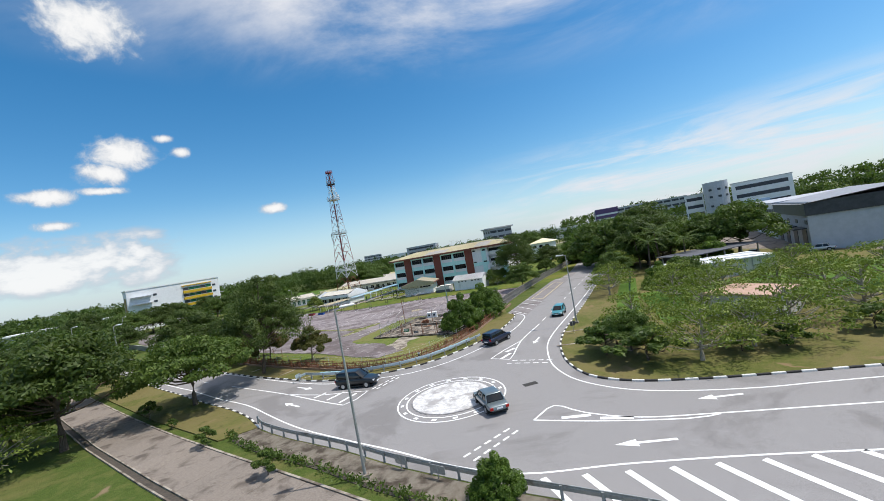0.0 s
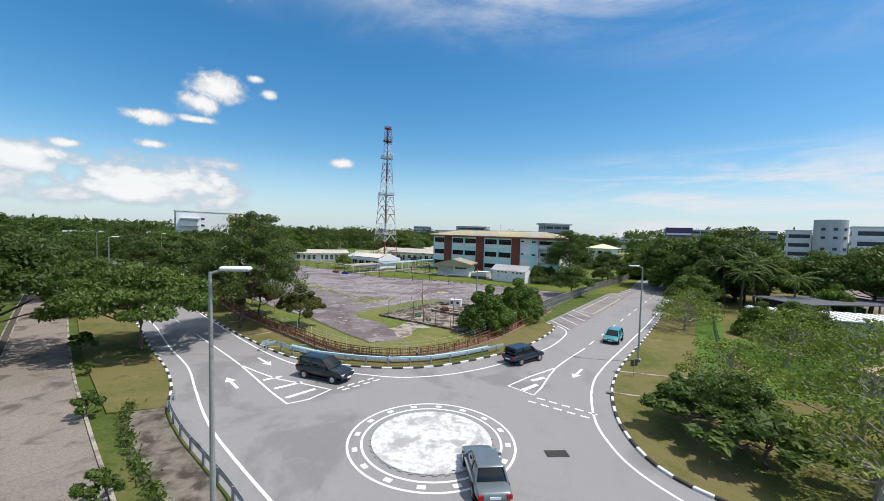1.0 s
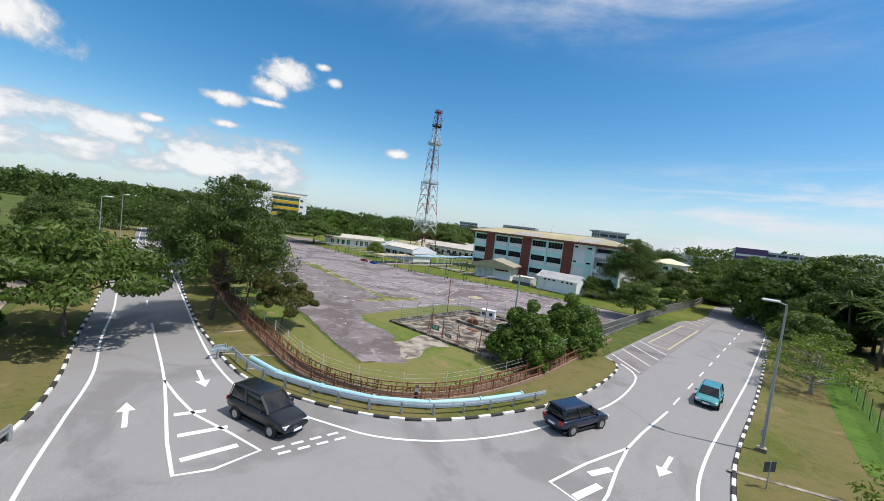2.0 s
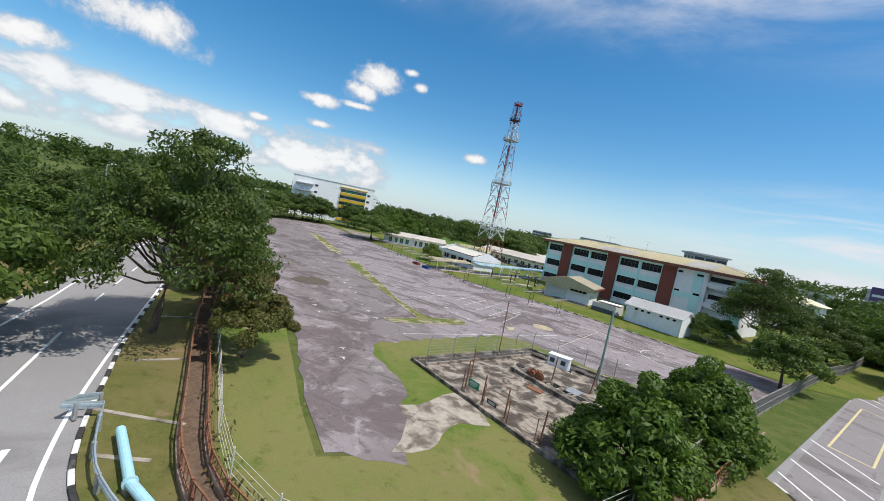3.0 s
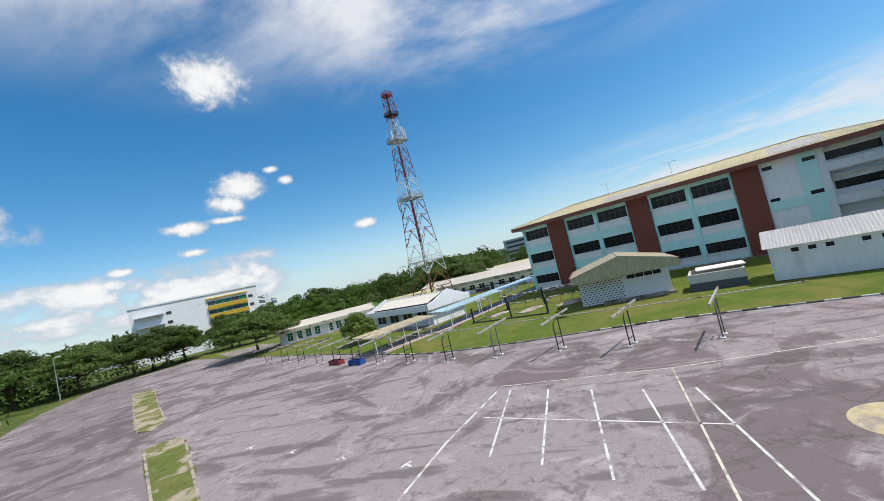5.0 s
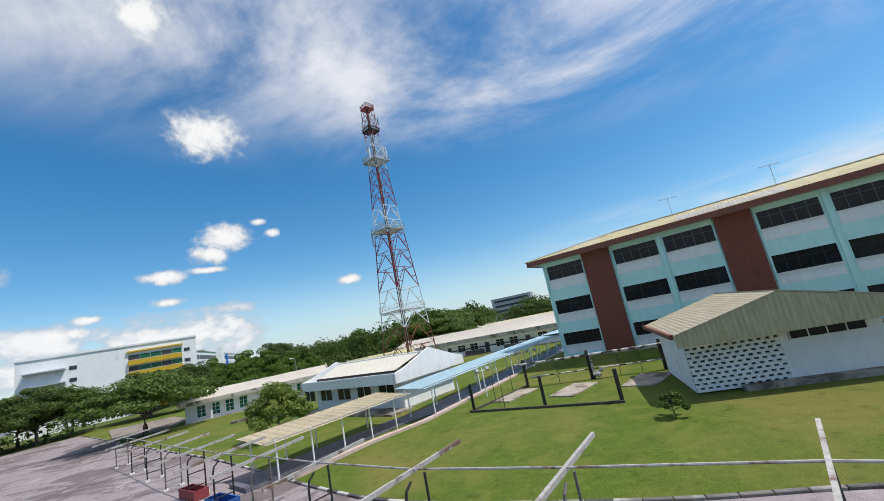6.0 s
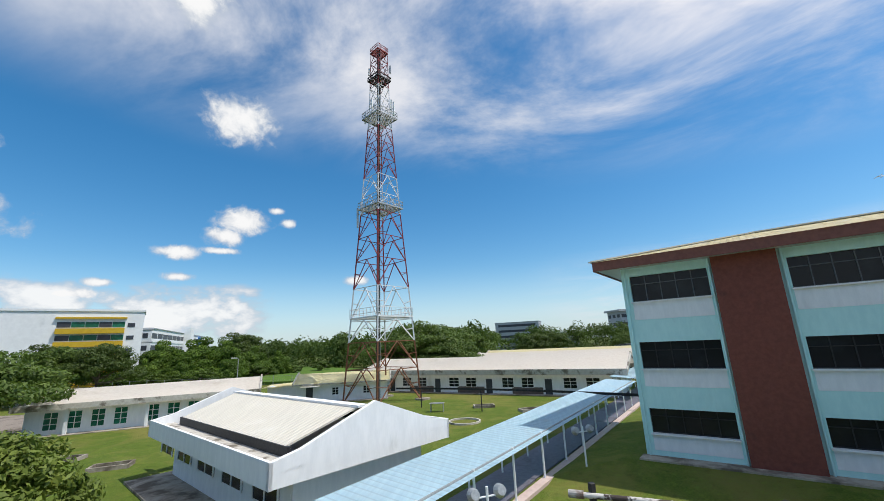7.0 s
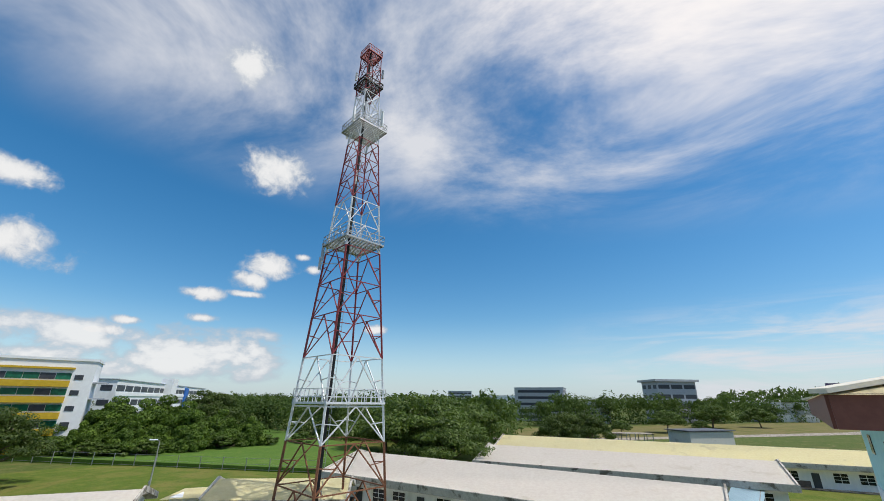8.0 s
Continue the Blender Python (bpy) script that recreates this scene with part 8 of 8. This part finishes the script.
def car(name, x, y, heading, L, W, H, paint_, label, boxy=0.0, bonnet=0.25, boot=0.2):
    """Local x points ahead."""
    top = thing(name, pose(x, y, 0.014, 0, 0, heading), label, "car")
    belt, sill = H * 0.60, 0.24
    body = bmesh.new()
    st = []
    prof = [(-0.5, 0.50, 0.80, 0.62), (-0.485, 0.36, 0.92, 0.90), (-0.42, 0.30, 0.985, 0.98), (-0.30, 0.26, 1.0, 1.0), (-0.1, sill, 1.0, 1.0), (0.12, sill, 1.0, 1.0), (0.26, 0.26, 1.0, 0.985), (0.36, 0.27, 0.99, 0.90), (0.45, 0.30, 0.95, 0.82), (0.49, 0.36, 0.88, 0.70), (0.5, 0.46, 0.78, 0.58)]
    for fx, z0, fw, fz in prof:
        w2, zt = W / 2 * fw, belt * fz
        if fx < -0.4:
            zt = belt * max(fz, 0.62 + boxy * 0.3)
        zm = z0 + (zt - z0) * 0.55
        st.append([(fx * L, -w2 * 0.94, z0), (fx * L, -w2, zm), (fx * L, -w2 * 0.93, zt - 0.03), (fx * L, -w2 * 0.8, zt), (fx * L, w2 * 0.8, zt), (fx * L, w2 * 0.93, zt - 0.03), (fx * L, w2, zm), (fx * L, w2 * 0.94, z0)])
    loft(body, st)
    rounded(part("body", body, paint_, top))
    # cabin: glass house and roof
    x_rear, x_front = -0.5 * L + boot * L, 0.5 * L - bonnet * L
    rr, rf = x_rear + (0.30 - 0.22 * boxy) * (H - belt) * 2.0, x_front - 0.85 * (H - belt) * 1.35
    glass = bmesh.new()
    g0 = [(x_rear, W * 0.43), (x_front, W * 0.43)]
    loft(glass, [[(x_rear, -W * 0.43, belt - 0.02), (x_rear, W * 0.43, belt - 0.02), (x_front, W * 0.43, belt - 0.04), (x_front, -W * 0.43, belt - 0.04)],
                 [(rr, -W * 0.355, H - 0.05), (rr, W * 0.355, H - 0.05), (rf, W * 0.355, H - 0.05), (rf, -W * 0.355, H - 0.05)]])
    rounded(part("glasshouse", glass, CARGLASS, top, "dark tinted glass house"), 0.1)
    roof = bmesh.new()
    loft(roof, [[(rr - 0.06, -W * 0.37, H - 0.09), (rr - 0.06, W * 0.37, H - 0.09), (rf + 0.06, W * 0.37, H - 0.09), (rf + 0.06, -W * 0.37, H - 0.09)],
                [(rr + 0.02, -W * 0.345, H - 0.015), (rr + 0.02, W * 0.345, H - 0.015), (rf - 0.04, W * 0.345, H - 0.015), (rf - 0.04, -W * 0.345, H - 0.015)],
                [(rr + 0.25, -W * 0.26, H + 0.01), (rr + 0.25, W * 0.26, H + 0.01), (rf - 0.25, W * 0.26, H + 0.01), (rf - 0.25, -W * 0.26, H + 0.01)]])
    rounded(part("roof", roof, paint_, top), 0.05)
    for s in (-1, 1):
        for (xa, za, xb, zb) in ((x_rear, belt, rr, H - 0.05), (x_front, belt, rf, H - 0.05), ((x_rear + x_front) / 2 - 0.15, belt, (rr + rf) / 2 - 0.1, H - 0.05)):
            part("pillar", beam(bmesh.new(), (xa, s * W * 0.436, za - 0.02), (xb, s * W * 0.36, zb), 0.09, 0.05), paint_, top)
        part("mirror", boxes((x_front - 0.35, s * (W / 2 + 0.05), belt + 0.08, 0.12, 0.18, 0.14)), paint_, top)
        part("headlamp", boxes((0.467 * L, s * W * 0.335, belt * 0.66, 0.2, 0.36, 0.15, -s * 14)), LAMPC, top)
        part("tail_lamp", boxes((-0.489 * L, s * W * 0.37, belt * (0.72 + 0.12 * boxy), 0.08, 0.26, 0.2)), LAMPR, top)
        for fx in (-0.29, 0.30):
            wh = new("wheel")
            wh.parent = top
            wh.matrix_basis = pose(fx * L, s * (W / 2 - 0.10), 0.33, 90)
            bm_ = bmesh.new()
            bmesh.ops.create_cone(bm_, cap_ends=True, segments=22, radius1=0.335, radius2=0.335, depth=0.23)
            bmesh.ops.bevel(bm_, geom=[e for e in bm_.edges if abs(e.verts[0].co.z - e.verts[1].co.z) < 0.01], offset=0.03, segments=2, affect="EDGES")
            part("tyre", bm_, RUBBER, wh)
            bm_ = bmesh.new()
            bmesh.ops.create_cone(bm_, cap_ends=True, segments=18, radius1=0.21, radius2=0.21, depth=0.24)
            for k in range(5):
                box(bm_, 0.1 * math.cos(k * 1.2566), 0.1 * math.sin(k * 1.2566), 0, 0.2, 0.05, 0.262, k * 72)
            part("rim", bm_, ALLOY, wh)
            arch = bmesh.new()
            bmesh.ops.create_cone(arch, cap_ends=True, segments=22, radius1=0.40, radius2=0.40, depth=0.02, matrix=pose(fx * L, s * (W / 2 - 0.012), 0.35, 90))
            part("wheel_arch", arch, RUBBER, top)
    part("grille", boxes((0.497 * L, 0, belt * 0.6, 0.05, W * 0.38, 0.13)), CARGLASS, top)
    part("number_plate", boxes((0.505 * L, 0, 0.45, 0.03, 0.5, 0.12)), WALLW, top)
    part("number_plate", boxes((-0.504 * L, 0, 0.62, 0.03, 0.5, 0.12)), WALLW, top)
    part("underbody", boxes((0, 0, 0.22, L * 0.86, W * 0.86, 0.12)), RUBBER, top)
    return top


car("suv", -11.9, 43.9, -14, 4.75, 1.86, 1.78, car_paint("black car paint", (0.008, 0.010, 0.013)), "glossy black sport utility car entering the junction", 1.0, 0.27, 0.05)
car("sedan", 1.6, 32.4, 104, 4.5, 1.75, 1.44, car_paint("silver blue car paint", (0.15, 0.185, 0.20)), "silver-blue sedan beside the roundabout", 0.0, 0.27, 0.17)
car("wagon", 4.9, 52.2, 46, 4.6, 1.82, 1.66, car_paint("navy car paint", (0.010, 0.018, 0.045)), "navy blue car leaving along the east road", 0.9, 0.26, 0.05)
car("hatchback", 16.2, 62.3, 243, 3.9, 1.68, 1.5, car_paint("teal car paint", (0.06, 0.30, 0.35)), "teal hatchback coming down the east road", 0.6, 0.22, 0.07)
for x, y, a, c, nm in ((66.0, 86.0, 40, (0.02, 0.022, 0.026), "dark"), (58.5, 99.0, 60, (0.3, 0.31, 0.33), "grey"), (73.0, 78.0, 130, (0.55, 0.56, 0.57), "white"), (62.5, 92.0, 55, (0.5, 0.5, 0.52), "silver")):
    car("parked_car", x, y, a, 4.4, 1.75, 1.5, car_paint(nm + " parked car paint", c), nm + " car parked by the industrial sheds", 0.4)

# ---- far buildings ----
def storey_block(name, x, y, turn, w, d, h, floors, wall, band_mat, label, bays=6, first=0.0, solid=0.0, z0=0.0):
    """A block with window bands on the front and both ends; local x along the front, y to the back."""
    top = thing(name, pose(x, y, z0, 0, 0, turn), label, "building")
    part("wall", boxes((w / 2, d / 2, h / 2, w, d, h)), wall, top)
    fh = (h - first - 0.8) / floors
    for f in range(floors):
        z = first + f * fh + fh * 0.62
        for k in range(bays):
            bw = w * (1 - solid) / bays
            wi = part("window", boxes((w * solid + bw * (k + 0.5), -0.04, z, bw * 0.86, 0.1, fh * 0.42)), band_mat, top)
        for sx in (0, w):
            for k in range(3):
                part("window", boxes((sx, d * (k + 0.5) / 3, z, 0.1, d / 3 * 0.6, fh * 0.4)), band_mat, top)
        part("floor_band", boxes((w * (0.5 + solid / 2), -0.1, first + f * fh + fh * 0.2, w * (1 - solid), 0.24, fh * 0.22)), wall, top)
    part("roof", boxes((w / 2, d / 2, h + 0.12, w + 0.6, d + 0.6, 0.24)), FARGREY, top)
    return top


# white block with mustard bands, west of the school
yb = thing("college_block", pose(-149.6, 184.4, 0, 0, 0, 46.0), "large white block with mustard-yellow balcony bands", "building")
YL, YD, YH = 39.5, 10.0, 19.3
part("wall", boxes((YL / 2, YD / 2, YH / 2, YL, YD, YH)), FARWHITE, yb)
part("parapet", boxes((YL / 2, YD / 2, YH + 0.2, YL + 0.5, YD + 0.5, 0.5)), FARWHITE, yb)
for f in range(5):
    z = 1.6 + f * 3.2
    part("balcony", boxes((29.2, -0.45, z, 13.0, 0.9, 1.25)), MUSTARD, yb, "mustard-yellow balcony band")
    for k in range(5):
        part("window", boxes((24.0 + 2.6 * k, -0.04, z + 1.55, 2.5, 0.1, 1.3)), GLASSG if k % 3 else FARDARK, yb)
    for x in (11.0, 37.0):
        part("window", boxes((x, -0.04, z + 1.4, 1.5, 0.1, 1.0)), FARDARK, yb)
part("frame_band", boxes((29.2, -0.3, 17.6, 13.6, 0.6, 0.4)), MUSTARD, yb)
for z in (12.4, 15.8):
    part("canopy", boxes((5.5, -1.3, z, 8.0, 2.6, 0.3)), FARGREY, yb)
    part("canopy", boxes((YL + 1.2, 4.0, z - 1.0, 2.4, 6.0, 0.3)), FARGREY, yb)
part("panel", boxes((-0.08, 5.0, 9.0, 0.2, 4.4, 14.0)), plain("ochre panel", (0.30, 0.23, 0.09), (0.36, 0.28, 0.12), None), yb, "tall ochre panel")
for z in (4.2, 7.4, 10.6, 13.8):
    part("window", boxes((-0.06, 8.6, z, 0.12, 1.2, 1.2)), FARDARK, yb)
storey_block("banded_school", -143.0, 236.0, 121, 120.0, 14.0, 16.6, 4, FARWHITE, FARDARK, "long white school with open galleries", 18)
bt = thing("stair_tower", pose(-168.0, 277.0, 0, 0, 0, 121), "white stair tower rising over the long school", "tower")
part("wall", boxes((0, -1.0, 9.4, 7, 4, 18.8)), FARWHITE, bt)
part("strip", boxes((30.0, -0.6, 8.0, 5.0, 0.9, 16.0)), plain("blue strip paint", (0.03, 0.13, 0.45), (0.04, 0.16, 0.5), None), bt, "bright blue wall strip")
storey_block("office_block", -39.0, 428.0, -10, 32.0, 18.0, 20.5, 5, FARGREY, FARDARK, "grey five-storey office block with dark window bands", 1)
storey_block("low_block", -4.0, 414.0, -10, 22.0, 14.0, 11.5, 3, FARWHITE, FARDARK, "white low block beside the office building", 4)
tb = storey_block("tower_block", 54.0, 440.0, 18, 27.0, 18.0, 25.0, 4, FARGREY, FARDARK, "grey tower block with a jutting flat roof", 3)
part("crown", boxes((13.5, 9, 25.9, 31, 21, 1.4)), FARGREY, tb)
storey_block("far_pale_roof", 130.0, 486.0, 10, 40.0, 10.0, 13.0, 1, FARWHITE, FARGREY, "long low hall with a pale roof", 5)
storey_block("far_flats", -120.0, 600.0, 10, 26.0, 14.0, 22.0, 6, FARGREY, FARDARK, "pale far block of flats", 6)
storey_block("far_white_hall", -80.0, 560.0, 2, 50.0, 14.0, 17.0, 2, FARWHITE, FARWHITE, "long far white hall above the trees", 4)
mall = storey_block("mall_block", 222.0, 566.0, -18, 116.0, 30.0, 27.0, 4, FARGREY, FARDARK, "long grey shopping block with a violet front", 12)
violet = part("entrance", boxes((15.0, -1.4, 14.6, 30.0, 2.8, 29.2)), plain("violet cladding", (0.10, 0.06, 0.16), (0.14, 0.09, 0.2), None), mall, "violet clad front bay")
for z in (8.0, 14.5, 21.0):
    part("band", boxes((15.0, -2.9, z, 28.0, 0.2, 2.4)), FARWHITE, violet)
# industrial quarter to the east
storey_block("white_works", 126.5, 171.0, -36, 20.0, 16.0, 19.0, 5, FARWHITE, FARDARK, "white banded works office", 1)
storey_block("works_wing", 113.0, 182.0, -30, 7.0, 9.0, 17.5, 5, FARWHITE, FARDARK, "low white wing of the works office", 1)
rt = thing("round_tower", pose(121.5, 173.5, 0), "pale rounded stair tower of the works office", "tower")
bm = bmesh.new()
bmesh.ops.create_cone(bm, cap_ends=True, segments=28, radius1=4.6, radius2=4.6, depth=21.4, matrix=pose(0, 0, 10.7))
part("wall", bm, FARGREY, rt)
for z in (7.0, 11.0, 15.0, 18.0):
    for a in (-150, -110, -70):
        part("window", boxes((4.52 * math.cos(radians(a)), 4.52 * math.sin(radians(a)), z, 0.3, 1.2, 0.9, a)), FARDARK, rt)
storey_block("annex_works", 117.0, 151.0, -122, 50.0, 26.0, 9.8, 2, FARWHITE, FARDARK, "long pale works building with small windows", 12)
part_blue = thing("works_corner", pose(118.5, 155.5, 0, 0, 0, -122), "pale blue corner bay of the works", "building")
part("wall", boxes((0, 4, 5.6, 6, 8, 11.2)), plain("pale blue cladding", (0.30, 0.42, 0.55), (0.36, 0.48, 0.6), None), part_blue)


def factory_shed(name, x, y, turn, w, d, h, label, roof=None):
    top = thing(name, pose(x, y, 0, 0, 0, turn), label, "shed")
    part("wall", boxes((w / 2, d / 2, h * 0.42, w, d, h * 0.84)), FARGREY, top)
    part("cladding", boxes((w / 2, d / 2, h * 0.88, w + 0.6, d + 0.6, h * 0.28)), FARDARK, top, "dark upper cladding")
    bm_ = bmesh.new()
    for ya, zb in ((-0.8, h + 0.02), (d + 0.8, h + 0.02)):
        vs = [bm_.verts.new(p) for p in ((-0.8, ya, zb), (w + 0.8, ya, zb), (w + 0.8, d / 2, h + 1.4), (-0.8, d / 2, h + 1.4))]
        bm_.faces.new(vs)
    bmesh.ops.recalc_face_normals(bm_, faces=bm_.faces)
    part("roof", bm_, roof or ROOFG, top)
    for k in range(4):
        part("door", boxes((w * (k + 0.5) / 4, -0.05, h * 0.22, w / 9, 0.12, h * 0.42)), FARDARK, top)
        part("canopy", boxes((w * (k + 0.5) / 4, -1.1, h * 0.47, w / 7, 2.2, 0.25)), FARDARK, top)
        part("window", boxes((w * (k + 1.0) / 4 - 1.5, -0.05, h * 0.6, 2.0, 0.12, 0.8)), FARDARK, top)
    return top


factory_shed("factory_shed", 90.4, 107.8, -122, 33.5, 30.0, 9.6, "grey factory shed with dark upper cladding")
factory_shed("factory_shed", 118.0, 84.0, -122, 30.0, 26.0, 9.0, "dark factory shed behind the yard")
bm = bmesh.new()
slab(bm, [(52, 82), (60, 70), (84, 66), (74, 80), (92, 108), (118, 151), (112, 158), (80, 118), (62, 100)], -0.02, 0.02)
setting("works_yard", bm, PATHC, "pale concrete yard of the factory sheds", "pavement")
# dark-roofed lean-to and pale ribbed store near the east trees
ds = thing("dark_roof_shed", pose(46.4, 76.8, 0, 0, 0, 14), "low open shed with a dark grey sheet roof", "shed")
part("roof", boxes((9.0, 3.6, 3.55, 19, 8.4, 0.14)), ROOFD, ds)
for k in range(5):
    for y in (0.2, 7.0):
        part("post", boxes((0.4 + 4.3 * k, y, 1.75, 0.2, 0.2, 3.48)), GREYP, ds)
part("wall", boxes((9.0, 7.3, 1.6, 18, 0.15, 3.2)), FARDARK, ds)
rb = thing("ribbed_store", pose(37.6, 69.6, 0, 0, 0, -10), "pale grey container store with a white ribbed roof", "container store")
part("wall", boxes((8.6, 3.6, 1.4, 17.2, 7.2, 2.8)), BLOCK, rb)
part("roof_bed", boxes((8.6, 3.5, 2.84, 17.6, 7.8, 0.08)), GREYP, rb)
for k in range(15):
    part("roof_panel", boxes((0.55 + 1.15 * k, 3.5, 2.95, 0.8, 8.0, 0.14)), FARWHITE, rb)
for k in range(16):
    part("rib", boxes((0.05 + 1.14 * k, -0.05, 1.42, 0.12, 0.12, 2.76)), GREYP, rb)
pk = thing("pink_roof_hut", pose(32.2, 40.7, 0, 0, 0, 24), "small grey hut with a faded pink flat roof", "hut")
part("wall", boxes((2.8, 3.3, 1.35, 5.4, 6.4, 2.7)), BLOCK, pk)
part("roof", boxes((2.8, 3.3, 2.78, 6.0, 7.0, 0.16)), plain("faded pink roof", (0.42, 0.26, 0.19), (0.52, 0.36, 0.28), (0.30, 0.2, 0.15), 4.0, 0.7), pk)
part("door", boxes((1.6, 0.08, 1.05, 0.9, 0.06, 2.0)), FARDARK, pk)
# far playing field with a road, low walls and a hut at its near edge
bm = bmesh.new()
slab(bm, [(-40, 292), (-20, 290), (112, 372), (190, 440), (178, 500), (90, 440), (0, 372), (-50, 330)], -0.02, 0.02)
setting("far_field", bm, VERGE, "wide mown playing field beyond the school", "field")
bm = bmesh.new()
slab(bm, [(-44, 284), (-20, 282), (116, 362), (194, 430), (190, 440), (112, 372), (-20, 290), (-40, 292)], -0.02, 0.03)
setting("far_road", bm, CONC, "pale service road along the playing field", "road")
fh = thing("field_hut", pose(17.0, 276.0, 0, 0, 0, 28), "grey hut with a low brown gable roof", "hut")
part("wall", boxes((8, 4, 2.0, 16, 8, 4.0)), BLOCK, fh)
part("roof", boxes((8, 2.0, 4.3, 17.4, 5.0, 0.2), (8, 6.4, 4.3, 17.4, 4.6, 0.2)), ROOFD, fh)
for x, y, w in ((-22, 283, 15.0), (-4, 284, 14.0)):
    lw = thing("low_wall_pen", pose(x, y, 0, 0, 0, 6), "low open concrete pen with thin posts", "pen")
    part("slab_roof", boxes((w / 2, 3, 2.6, w, 6, 0.2)), CONC, lw)
    for k in range(6):
        part("post", boxes((0.4 + (w - 0.8) * k / 5, 0.3, 1.25, 0.2, 0.2, 2.5)), GREYP, lw)
        part("post", boxes((0.4 + (w - 0.8) * k / 5, 5.7, 1.25, 0.2, 0.2, 2.5)), GREYP, lw)
bm = bmesh.new()
slab(bm, [(-150, 203.5), (-57, 207.5), (-62, 236), (-92, 262), (-140, 300), (-170, 270)], -0.02, 0.87)
setting("meadow", bm, LUSH, "lush green meadow behind the houses", "meadow")
# chain-link fence and lamp at the edge of the meadow
mf = thing("meadow_fence", pose(0, 0, 0), "thin wire fence along the meadow", "fence")
for k in range(22):
    x = -150 + 4.4 * k
    part("post", boxes((x, 205.0 + 0.06 * (x + 100), 1.1, 0.1, 0.1, 2.2)), GREYP, mf)
for z in (0.4, 1.2, 2.1):
    part("wire", beam(bmesh.new(), (-150, 202.0, z), (-57.6, 207.5, z), 0.035), GREYP, mf)
# stacked pale sheds far to the west
for x, y, w, a in ((-230, 200, 60, 30), (-262, 250, 50, 24)):
    fs = thing("far_shed", pose(x, y, 0, 0, 0, a), "long pale far shed among trees", "shed", "far western sheds")
    part("wall", boxes((w / 2, 10, 3.5, w, 20, 7)), FARGREY, fs)
    part("roof", boxes((w / 2, 10, 7.4, w + 2, 22, 0.8)), FARWHITE, fs)
# roundabout island and far grass at the end of the east road
mk = thing("stone_marker", pose(62.5, 176.0, 0, 0, 0, 20), "low brown stone marker by the road", "marker")
bm = bmesh.new()
box(bm, 0, 0, 0.7, 3.2, 1.2, 1.4, 0, 0.3)
part("stone", bm, EARTH, mk)
